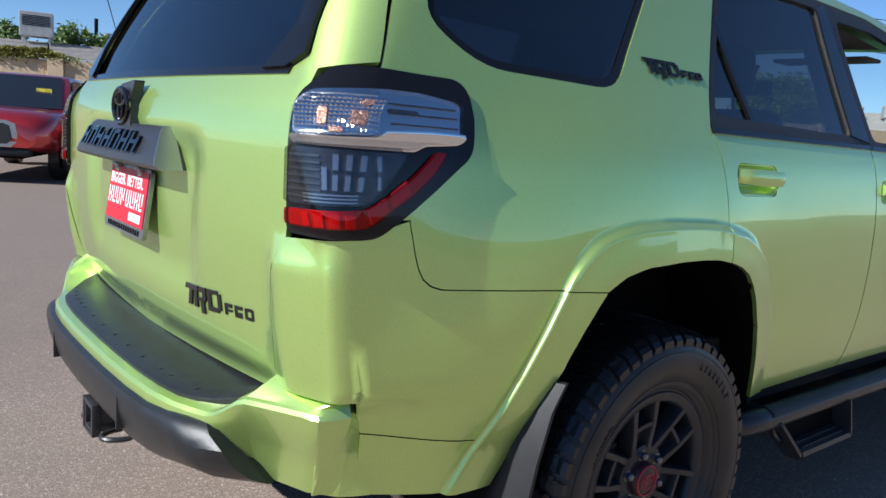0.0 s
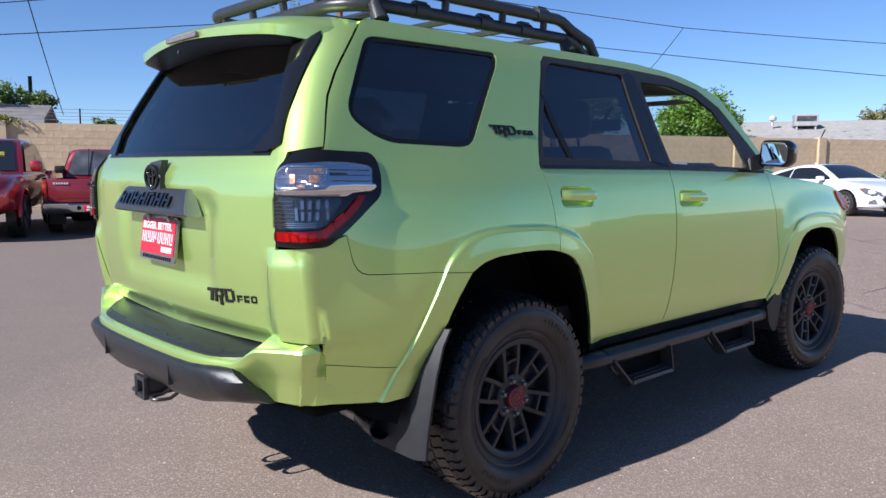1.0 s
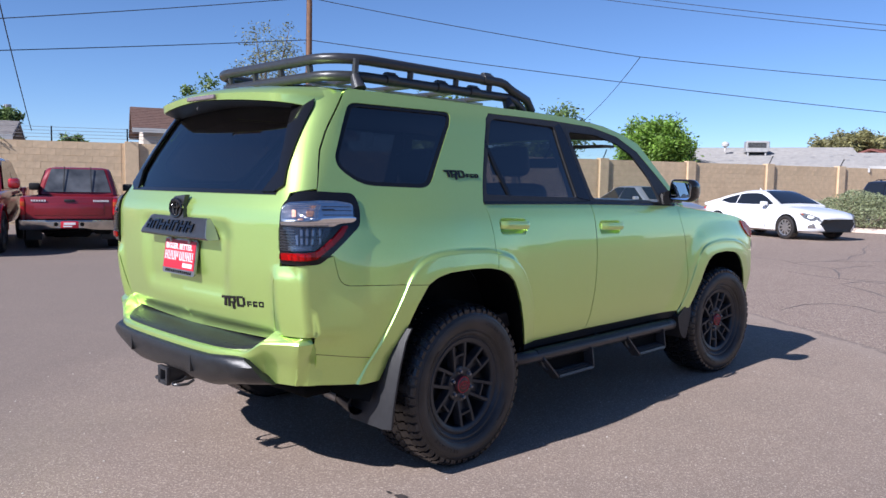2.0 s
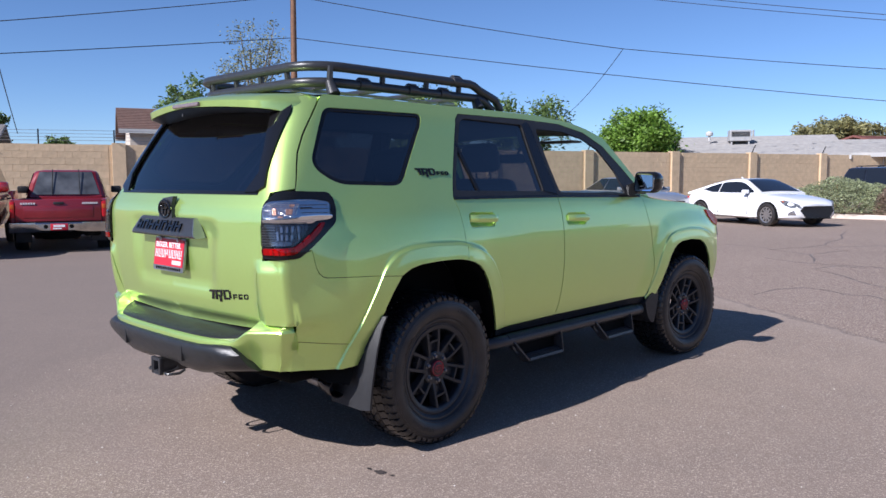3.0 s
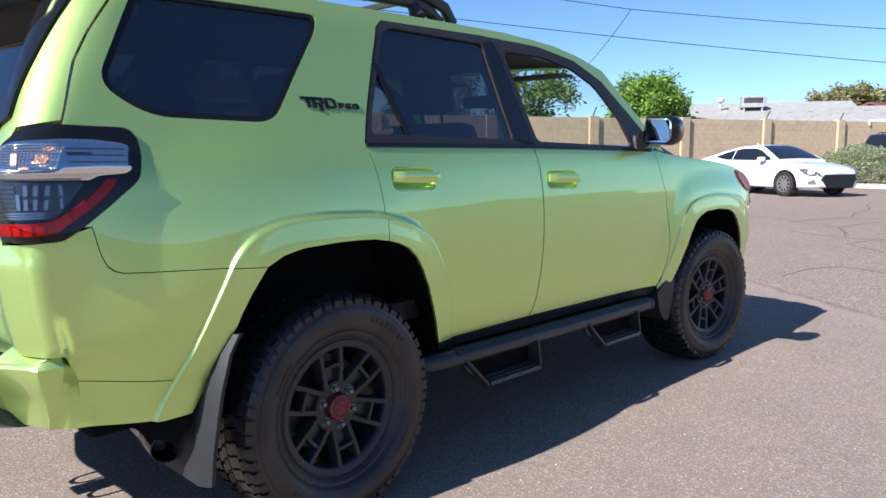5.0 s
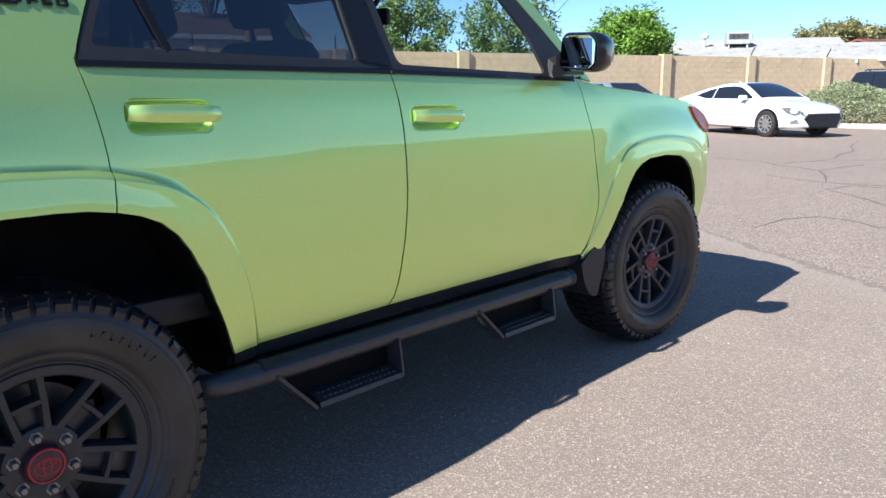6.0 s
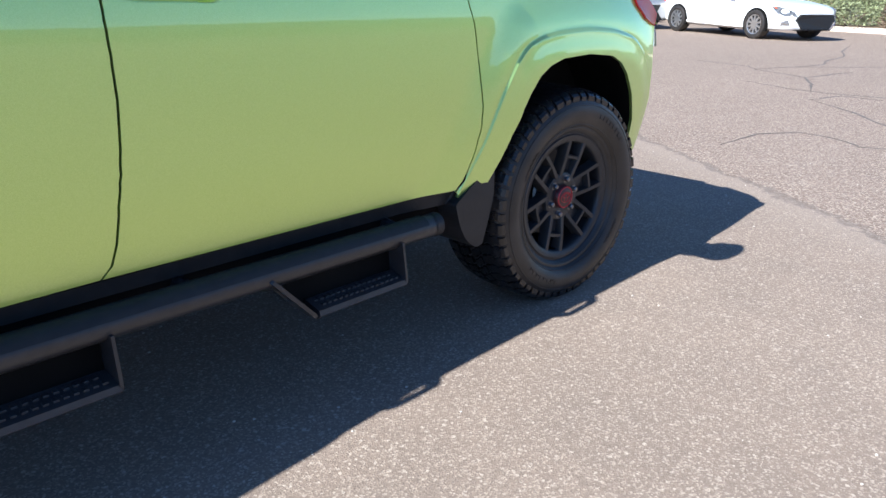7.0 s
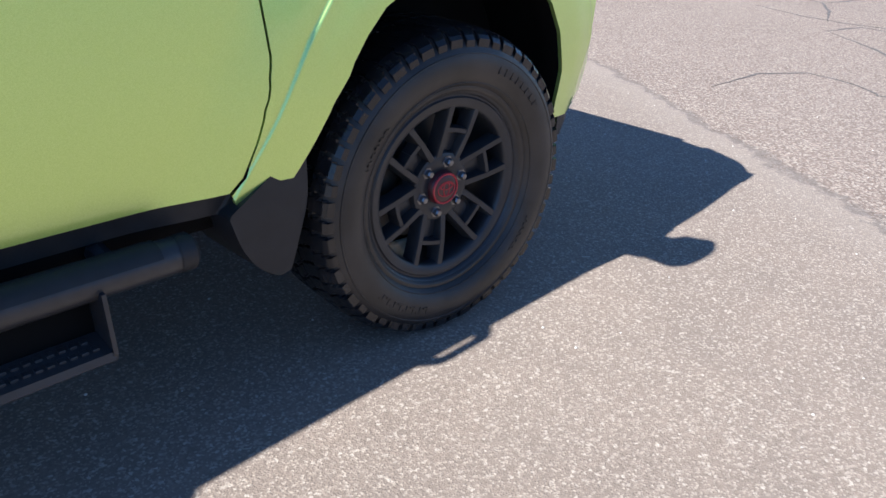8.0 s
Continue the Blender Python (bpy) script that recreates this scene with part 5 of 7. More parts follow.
        for x, s in ((1.960, .90), (1.975, 1.0), (2.02, 1.0), (2.06, .93), (2.10, .75), (2.125, .42)):
            cy, cz = 1.006, 1.350
            secs.append([(x + .03 * (ay > 0), w * (cy + ay * s), cz + az * s) for ay, az in rounded([(-.082, -.064, .03), (.052, -.076, .03), (.082, -.050, .04), (.086, .043, .04), (.060, .072, .03), (-.068, .074, .03)], .03, 4)])
        loft(bm, secs)
        mir = part("door_mirror", bm, GLOSS_BLACK, car, "black door mirror with chrome-bright glass")
        bm = bmesh.new()
        prism(bm, rounded([(-.070, -.054, .02), (.048, -.063, .02), (.070, -.044, .03), (.073, .036, .03), (.052, .059, .02), (-.058, .061, .02)], .02, 4), 0, .004, lambda a, b, h: (1.9585 - h + .03 * max(0, a) / .1, w * (1.006 + a), 1.350 + b))
        part("mirror_glass", bm, MIRROR, mir, "", False)
        bm = bmesh.new()
        loft(bm, [[(1.97, w * .86, 1.250), (2.13, w * .86, 1.250), (2.13, w * .86, 1.33), (1.99, w * .86, 1.33)], [(1.975, w * .955, 1.268), (2.10, w * .955, 1.268), (2.10, w * .955, 1.36), (1.985, w * .955, 1.36)]])
        part("mirror_arm", bm, GLOSS_BLACK, mir)
        # Wheel houses: dark inner arches.
        for arch, cx in ((ARCHES[0], 0.03), (ARCHES[1], 2.82)):
            bm = bmesh.new()
            secs = []
            lip = [float(side_half(px, max(pz, .48))) + float(flare(px, pz)[0]) - .006 for px, pz in arch]
            for inn, g in ((0, 1.003), (.06, 1.01), (.10, 1.05), (None, 1.05)):
                secs.append([(cx + (px - cx) * g, w * (.64 if inn is None else ly - inn), .40 + (pz - .40) * g + .004) for (px, pz), ly in zip(arch, lip)])
            loft(bm, secs, closed=False, cap=False)
            bm.faces.new([bm.verts.new((cx + (px - cx) * 1.05, w * .64, .40 + (pz - .40) * 1.05)) for px, pz in arch])
            part("wheel_house", bm, DARK, car, "dark wheel-arch liner")
    # Roof rack: two bent rails all round, posts, cross-bars.
    rack = thing_part("roof_rack", car)
    rack["label"] = "black two-tier tubular roof rack"

    def rail(z0, back, yw, x_front, z_end, x_end, r):
        pts = []
        right = [(x_end, -yw, z_end), (x_end - .05, -yw, z_end + (z0 - z_end) * .45), (x_front + .10, -yw, z0 - .035), (x_front + .04, -yw, z0 - .008), (x_front, -yw, z0), (.2, -yw, z0), (-.15, -yw, z0)]
        cr = .20
        arc = [(back + cr - cr * math.sin(a), -(yw - cr) - cr * math.cos(a), z0) for a in (math.pi / 2 * k / 8 for k in range(9))]
        pts = right + arc
        return pts + [(x, -y, z) for x, y, z in pts[::-1]]
    for name, q in (("upper_rail", (1.940, -.515, .575, .64, 1.80, .93, .025)), ("lower_rail", (1.862, -.50, .565, .72, 1.80, .86, .025))):
        bm = bmesh.new()
        tube(bm, rail(*q), q[6], 12)
        part(name, bm, SATIN_BLACK, rack, "bent black steel tube")
    bm = bmesh.new()
    for x in (-.40, -.05, .28, .55):
        for s in (-1, 1):
            bm2 = bmesh.new()
            tube(bm2, [(x, s * .568, 1.862), (x, s * .574, 1.94)], .016, 8)
            part("post", bm2, SATIN_BLACK, rack)
    bm.free()
    for y in (-.36, -.12, .12, .36):
        bm = bmesh.new()
        tube(bm, [(-.50, y, 1.862), (-.513, y, 1.94)], .016, 8)
        part("post", bm, SATIN_BLACK, rack)
    for x in (-.30, .02, .34, .66):
        bm = bmesh.new()
        tube(bm, [(x, -.56, 1.862), (x, .56, 1.862)], .014, 8)
        part("cross_bar", bm, SATIN_BLACK, rack)
    for x in (-.40, .70):
        for s in (-1, 1):
            bm = bmesh.new()
            tube(bm, [(x, s * .60, 1.795), (x, s * .565, 1.862)], [.036, .022], 10)
            part("foot", bm, SATIN_BLACK, rack)
    for x, z, y in ((-.18, 1.866, .565), (.17, 1.866, .565), (.42, 1.866, .565), (.52, 1.943, .575)):
        for s in (-1, 1):
            bm = bmesh.new()
            tube(bm, [(x - .035, s * y, z), (x + .035, s * y, z)], .031, 12)
            box(bm, x - .03, x + .03, s * y - .012, s * y + .012, z + .022, z + .036, .003)
            part("clamp", bm, SATIN_BLACK, rack, "bolted clamp")
    for y in (-.30, -.1, .1, .30):
        bm = bmesh.new()
        tube(bm, [(-.49, y, 1.85), (.80, y, 1.85)], .008, 6)
        part("floor_bar", bm, STEEL, rack, "thin bright floor bar")
    # Tail pipe and floor pan.
    bm = bmesh.new()
    tube(bm, [(-.30, -.44, .42), (-.48, -.46, .385), (-.53, -.55, .375), (-.545, -.68, .375)], .030, 12)
    part("exhaust_pipe", bm, STEEL, car)
    bm = bmesh.new()
    c0, d = Vector((-.540, -.655, .378)), Vector((-.12, -1, -.10)).normalized()
    up = d.orthogonal().normalized()
    sd = d.cross(up)
    rows = []
    for r, h in ((.028, 0), (.040, .02), (.042, .10), (.043, .135), (.039, .135), (.036, .06), (.0, .055)):
        rows.append([c0 + d * h + r * (math.cos(a) * up + math.sin(a) * sd * 1.15) for a in (2 * math.pi * k / 24 for k in range(24))])
    loft(bm, rows, cap=False)
    part("exhaust_tip", bm, TIP_BLACK, car, "black exhaust tip")
    bm = boxes((-.70, 3.4, -.60, .60, .38, .44), (-.84, -.56, -.68, .68, .51, .60), (.52, 2.28, -.84, .84, .42, .50), bevel=.02)
    part("floor_pan", bm, DARK, car, "dark underbody")
    bm = boxes((-.12, .12, -.62, .62, .34, .44), (2.68, 2.90, -.62, .62, .36, .46), (-.78, -.25, -.35, .30, .43, .50), bevel=.03)
    part("axle", bm, DARK, car)
    bm = bmesh.new()
    for x in (0, 2.79):
        tube(bm, [(x, -.75, .396), (x, .75, .396)], .05, 12)
    part("axle_tube", bm, DARK, car)


TIP_BLACK = material("dark_chrome_tip", (0.05, 0.05, 0.055), 0.2, 0.8)


def build_cabin(car):
    """Seats, dashboard, wheel, inner lining."""
    def seat(x, y, back=1.20):
        s = thing_part("front_seat", car)
        bm = boxes((x - .25, x + .27, y - .25, y + .25, .70, .86), bevel=.06)
        part("seat_cushion", bm, FABRIC, s, "black leather cushion")
        bm = bmesh.new()
        box(bm, -.07, .07, -.25, .25, 0, .60, .06, Matrix.Translation((x - .26, y, .80)) @ Matrix.Rotation(radians(-16), 4, "Y"))
        part("backrest", bm, FABRIC, s)
        bm = bmesh.new()
        box(bm, -.05, .05, -.14, .14, .64, .83, .045, Matrix.Translation((x - .26, y, .80)) @ Matrix.Rotation(radians(-14), 4, "Y"))
        for k in (-.06, .06):
            tube(bm, [Matrix.Translation((x - .26, y, .80)) @ Matrix.Rotation(radians(-14), 4, "Y") @ Vector((0, k, h)) for h in (.55, .70)], .007, 6)
        part("headrest", bm, FABRIC, s)
        return s
    seat(1.42, -.37)
    seat(1.42, .37)
    bench = thing_part("rear_seat", car)
    part("seat_cushion", boxes((.35, .88, -.62, .62, .68, .84), bevel=.06), FABRIC, bench)
    bm = bmesh.new()
    for y in (-.42, 0, .42):
        box(bm, -.08, .08, -.20, .20, 0, .60, .06, Matrix.Translation((.36, y, .78)) @ Matrix.Rotation(radians(-20), 4, "Y"))
    part("backrest", bm, FABRIC, bench)
    for y in (-.42, .42):
        bm = bmesh.new()
        box(bm, -.05, .05, -.13, .13, .62, .80, .045, Matrix.Translation((.36, y, .78)) @ Matrix.Rotation(radians(-18), 4, "Y"))
        part("headrest", bm, FABRIC, bench)
    bm = bmesh.new()
    loft(bm, [[(1.90, y, .85), (1.86, y, 1.05), (1.92, y, 1.18), (2.05, y, 1.215), (2.32, y, 1.20), (2.36, y, .85)] for y in (-.84, -.5, -.35, 0, .25, .5, .84)])
    part("dashboard", bm, FABRIC, car, "black dashboard")
    st = thing_part("steering_wheel", car)
    mt = Matrix.Translation((1.82, .37, 1.12)) @ Matrix.Rotation(radians(-66), 4, "Y")
    bm = bmesh.new()
    tube(bm, [mt @ Vector((.185 * math.cos(a), .185 * math.sin(a), 0)) for a in (2 * math.pi * k / 32 for k in range(32))], .015, 8, True)
    for a in (0, 2.2, 4.1):
        tube(bm, [mt @ Vector((0, 0, -.02)), mt @ Vector((.18 * math.cos(a), .18 * math.sin(a), 0))], .016, 6)
    part("rim", bm, FABRIC, st)
    bm = bmesh.new()
    box(bm, -.018, .018, -.13, .13, -.035, .035, .012, Matrix.Translation((1.80, 0, 1.53)) @ Matrix.Rotation(radians(12), 4, "Z"))
    tube(bm, [(1.82, 0, 1.54), (1.90, 0, 1.64)], .012, 6)
    part("inner_mirror", bm, PLASTIC, car, "black rear-view mirror")
    for y in (-.37, .37):
        bm = bmesh.new()
        box(bm, 1.72, 1.86, y - .20, y + .20, 1.632, 1.648, .006, None)
        part("sun_visor", bm, LINING, car)
    # Lining under the roof, load floor, inner sides below the windows.
    bm = bmesh.new()
    secs = [[(x, .60 * t, 1.745 - .02 * abs(t) ** 2 - (.05 * max(0, (x - 1.2) / .55))) for t in np.linspace(-1, 1, 9)] for x in np.linspace(-.50, 1.76, 12)]
    loft(bm, secs, closed=False, cap=False)
    part("headlining", bm, LINING, car, "grey headlining")
    bm = boxes((-.88, 2.2, -.80, .80, .60, .68), bevel=.01)
    part("cabin_floor", bm, FABRIC, car)
    for w in (-1, 1):
        bm = boxes((-.70, .16, min(w * .80, w * .76), max(w * .80, w * .76), 1.02, 1.30), (.56, 1.1, min(w * .845, w * .81), max(w * .845, w * .81), .55, 1.262), (1.16, 2.12, min(w * .845, w * .81), max(w * .845, w * .81), .55, 1.25), bevel=.01)
        part("inner_trim", bm, FABRIC, car, "black inner door trim")
        bm = bmesh.new()
        tube(bm, [(1.06, w * .62, 1.70), (1.09, w * .74, 1.40), (1.11, w * .79, 1.25)], .030, 8)
        part("inner_pillar", bm, LINING, car)
        bm = bmesh.new()
        loft(bm, [[(.18, w * .79, 1.27), (-.16, w * .79, 1.27), (-.16, w * .76, 1.27), (.18, w * .76, 1.27)], [(.42, w * .635, 1.73), (.15, w * .635, 1.73), (.15, w * .61, 1.73), (.42, w * .61, 1.73)]])
        part("inner_pillar", bm, LINING, car)
    bm = boxes((-.88, -.80, -.72, .72, .66, 1.26), bevel=.01)
    part("inner_trim", bm, FABRIC, car, "black inner tailgate trim")
    # Engine-side bulkhead so that the car is no empty shell.
    bm = boxes((2.36, 2.42, -.78, .78, .44, 1.14), (2.45, 3.5, -.62, .62, .50, .98), bevel=.02)
    part("engine_bay", bm, DARK, car)


build_top(suv)
for wx in (0.0, 2.79):
    for ws in (-1, 1):
        build_wheel(suv, wx, ws)
build_side_gear(suv)
build_cabin(suv)


# ---- ground ----
def ground_material():
    """Two asphalts: a fine grey-pink one and, beyond an uneven edge, an older coarse one with pale stones."""
    m = material("worn_asphalt", (0.3, 0.25, 0.22), 0.88, spec=0.25)
    t = m.node_tree
    n, link = t.nodes, t.links.new
    p = n["Principled BSDF"]
    co = n.new("ShaderNodeTexCoord")

    def node(kind, **k):
        x = n.new(kind)
        for a, b in k.items():
            x.inputs[a].default_value = b
        return x

    def mixed(fac, a, b):
        x = n.new("ShaderNodeMix")
        x.data_type = "RGBA"
        for key, v in (("Factor", fac), ("A", a), ("B", b)):
            if isinstance(v, tuple):
                x.inputs[key].default_value = (*v, 1)
            elif isinstance(v, (int, float)):
                x.inputs[key].default_value = v
            else:
                link(v, x.inputs[key])
        return x.outputs["Result"]

    def ranged(v, a, b, c=0.0, d=1.0):
        x = node("ShaderNodeMapRange", **{"From Min": a, "From Max": b, "To Min": c, "To Max": d})
        link(v, x.inputs["Value"])
        return x.outputs[0]

    def noise_at(scale, detail=5, rough=0.6):
        x = node("ShaderNodeTexNoise", Scale=scale, Detail=detail, Roughness=rough)
        link(co.outputs["Object"], x.inputs["Vector"])
        return x.outputs["Fac"]

    def stones(scale, low, high):
        x = node("ShaderNodeTexVoronoi", Scale=scale)
        link(co.outputs["Object"], x.inputs["Vector"])
        s = n.new("ShaderNodeSeparateColor")
        link(x.outputs["Color"], s.inputs[0])
        return ranged(s.outputs[0], low, high), x.outputs["Distance"], s.outputs[1]
    # Where the old surface begins: across the way (0.83, -0.558), with a ragged edge.
    dot = n.new("ShaderNodeVectorMath")
    dot.operation = "DOT_PRODUCT"
    dot.inputs[1].default_value = (0.83, -0.558, 0)
    link(co.outputs["Object"], dot.inputs[0])
    add = n.new("ShaderNodeMath")
    link(dot.outputs["Value"], add.inputs[0])
    link(ranged(noise_at(2.6, 10, 0.78), 0.2, 0.8, -0.17, 0.17), add.inputs[1])
    old = ranged(add.outputs[0], 4.685, 4.715)
    # Fine surface.
    s1, d1, r1 = stones(200, 0.70, 1.05)
    s2, d2, r2 = stones(140, 0.90, 1.02)
    base = mixed(ranged(noise_at(0.45, 6), 0.32, 0.68), (0.244, 0.185, 0.150), (0.311, 0.239, 0.191))
    base = mixed(ranged(noise_at(2.6, 8, 0.7), 0.42, 0.66, 0, 0.45), base, (0.209, 0.167, 0.140))
    base = mixed(ranged(noise_at(60, 4, 0.7), 0.35, 0.65, 0, 0.65), base, (0.176, 0.135, 0.111))
    fine = mixed(s1, base, (0.443, 0.360, 0.293))
    fine = mixed(s2, fine, (0.514, 0.430, 0.358))
    # Old surface.
    s3, d3, r3 = stones(105, 0.40, 1.05)
    b2 = mixed(ranged(noise_at(0.5, 6), 0.3, 0.7), (0.195, 0.140, 0.113), (0.262, 0.193, 0.155))
    b2 = mixed(ranged(noise_at(40, 4, 0.7), 0.35, 0.62, 0, 0.7), b2, (0.125, 0.094, 0.079))
    coarse = mixed(s3, b2, mixed(r3, (0.382, 0.284, 0.226), (0.515, 0.441, 0.365)))
    fine = mixed(ranged(add.outputs[0], 4.35, 4.62, 0, 0.38), fine, (0.335, 0.272, 0.226))
    col = mixed(old, fine, coarse)
    edge = ranged(add.outputs[0], 4.655, 4.690)
    edge2 = ranged(add.outputs[0], 4.70, 4.745, 1, 0)
    em = n.new("ShaderNodeMath")
    em.operation = "MULTIPLY"
    link(edge, em.inputs[0])
    link(edge2, em.inputs[1])
    em2 = n.new("ShaderNodeMath")
    em2.operation = "MULTIPLY"
    em2.inputs[1].default_value = 0.55
    link(em.outputs[0], em2.inputs[0])
    col = mixed(em2.outputs[0], col, (0.108, 0.090, 0.083))
    # The ground behind the car is mixed darker, with a soft, noisy border.
    bays = n.new("ShaderNodeVectorMath")
    bays.operation = "DOT_PRODUCT"
    bays.inputs[1].default_value = (-0.55, 0.835, 0)
    link(co.outputs["Object"], bays.inputs[0])
    lap = n.new("ShaderNodeMath")
    link(bays.outputs["Value"], lap.inputs[0])
    link(ranged(noise_at(0.5, 6, 0.6), 0.25, 0.75, -1.1, 1.1), lap.inputs[1])
    col = mixed(ranged(lap.outputs[0], 0.6, 2.4, 0, 0.55), col, (0.150, 0.122, 0.108))
    # Broad dark drive lanes and a faint oily bloom.
    col = mixed(ranged(noise_at(0.12, 3), 0.50, 0.72, 0, 0.16), col, (0.122, 0.102, 0.094))
    link(col, p.inputs["Base Color"])
    h = mixed(old, mixed(0.5, noise_at(150, 4, 0.75), d1), mixed(0.6, noise_at(70, 4, 0.75), d3))
    b = node("ShaderNodeBump", Strength=0.6, Distance=0.004)
    link(h, b.inputs["Height"])
    link(b.outputs["Normal"], p.inputs["Normal"])
    return m


bm = bmesh.new()
vs = [bm.verts.new((x, y, 0)) for x, y in ((-600, -600), (600, -600), (600, 600), (-600, 600))]
bm.faces.new(vs)
ground = part("ground", bm, ground_material())
tagged(ground, "reddish grey worn asphalt car park", "ground", kind="structure")

TAR = material("dark_crack_filler", (0.115, 0.095, 0.086), 0.8, vary=0.35, scale=12, bump=0.002, bump_scale=60)
STAIN = material("old_oil_stain", (0.055, 0.045, 0.042), 0.6, vary=0.3, scale=20)


def ribbon(name, pts, width, mat, label):
    """A thin uneven strip lying on the ground."""
    rnd = random.Random(len(pts) + int(pts[0][0] * 10))
    fine = []
    for (x0, y0), (x1, y1) in zip(pts, pts[1:]):
        k = max(2, int(math.hypot(x1 - x0, y1 - y0) / .07))
        fine += [(x0 + (x1 - x0) * i / k, y0 + (y1 - y0) * i / k) for i in range(k)]
    fine.append(pts[-1])
    bm = bmesh.new()
    rows = []
    n = len(fine)
    for i, (x, y) in enumerate(fine):
        a, b = fine[max(0, i - 1)], fine[min(n - 1, i + 1)]
        d = Vector((b[0] - a[0], b[1] - a[1])).normalized()
        nx, ny = -d.y, d.x
        off = .10 * noise.noise(Vector((x * .9, y * .9, 3))) + .025 * noise.noise(Vector((x * 6, y * 6, 1)))
        w = width * (.55 + .45 * rnd.random()) * min(1, 4 * (i + .3) / n, 4 * (n - i - .7) / n)
        x, y = x + nx * off, y + ny * off
        rows.append([(x + nx * w, y + ny * w, .001), (x + nx * w * .5, y + ny * w * .5, .004), (x - nx * w * .5, y - ny * w * .5, .004), (x - nx * w, y - ny * w, .001)])
    loft(bm, rows, closed=False, cap=False)
    return tagged(part(name, bm, mat), label, "crack", group="cracks in the asphalt", kind="structure")


for pts in (((6.17, -.18), (6.85, -.16), (7.19, -.38), (7.09, -.70), (6.87, -.91), (7.0, -1.17), (6.6, -1.7)),
            ((10.54, 1.38), (10.19, .72), (10.14, .30), (10.31, -.34), (10.0, -1.3)),
            ((9.39, .21), (8.91, -.26), (8.33, -.68), (8.09, -.90), (7.5, -1.8)), ((9.39, .21), (10.04, .07), (10.02, -.35)),
            ((12.2, 1.89), (13.1, 1.63), (14.1, 1.51), (16.1, 1.82), (19.3, 2.55)), ((11.7, 1.02), (13.0, .71)), ((12.8, 3.1), (12.6, 2.16), (12.2, 1.89)),
            ((13.1, 1.63), (14.8, .4), (15.6, -.6)), ((10.1, .4), (11.7, 1.02), (12.2, 1.89))):
    ribbon("crack", pts, .017 if pts[0][0] < 9.3 else .022, TAR, "dark winding crack in the old asphalt")


def blot(name, x, y, rx, ry, mat, label):
    bm = bmesh.new()
    vs = []
    for k in range(40):
        a = 2 * math.pi * k / 40
        r = 1 + .45 * noise.noise(Vector((math.cos(a) * 1.3 + x * 9, math.sin(a) * 1.3, y * 7)))
        vs.append(bm.verts.new((x + rx * r * math.cos(a), y + ry * r * math.sin(a), .003)))
    bm.faces.new(vs)
    return tagged(part(name, bm, mat), label, "stain", group="oil drips", kind="structure")


for q in ((-.50, -1.03, .022, .030), (-.508, -.96, .010, .016), (-.49, -1.10, .010, .012)):
    blot("oil_drip", *q, STAIN, "small dark oil drip on the asphalt")

PEBBLE = material("pale_pebble", (0.55, 0.50, 0.45), 0.8, vary=.2, scale=50)
bm = bmesh.new()
rnd = random.Random(5)
for k in range(420):
    x, y = rnd.uniform(-2.2, 6.5), rnd.uniform(-2.6, 3.0)
    s = rnd.uniform(.002, .0055)
    r = bmesh.ops.create_icosphere(bm, subdivisions=1, radius=s, matrix=Matrix.Translation((x, y, s * .4)) @ Matrix.Diagonal((1, rnd.uniform(.6, 1), .6, 1)))
tagged(part("loose_grit", bm, PEBBLE, None, "", False), "scattered small pale stones on the asphalt", "grit", kind="stuff")

# ---- block wall ----
WALL_AT, WALL_WAY = Vector((7.4, 19.95, 0)), Vector((.920, -.392, 0)).normalized()
WALL_TURN = math.degrees(math.atan2(WALL_WAY.y, WALL_WAY.x))
BAY, WALL_HIGH = 4.3, 2.5
BLOCK = material("tan_concrete_block", (0.57, 0.425, 0.27), 0.9, vary=.10, scale=5, bump=.004, bump_scale=90, dirt=(.50, .365, .23), dirt_scale=.8, random=.07)
MORTAR = material("tan_mortar", (0.52, 0.385, 0.245), 0.95, vary=.12, scale=6, bump=.003, bump_scale=80)
wall = thing("wall_north", "tan concrete block boundary wall with pilasters", "wall", (*WALL_AT, WALL_TURN), kind="structure")
part("wall_core", boxes((-6 * BAY, 13 * BAY, .0, .16, 0, WALL_HIGH - .02), bevel=0), MORTAR, wall)


def block_mesh(long):
    bm = bmesh.new()
    box(bm, .004, long - .004, -.0055, .02, .004, .196, .003)
    me = bpy.data.meshes.new("block")
    bm.to_mesh(me)
    bm.free()
    me.materials.append(BLOCK)
    return me


whole, half = block_mesh(.40), block_mesh(.20)
far_blocks = bmesh.new()
placed = 0
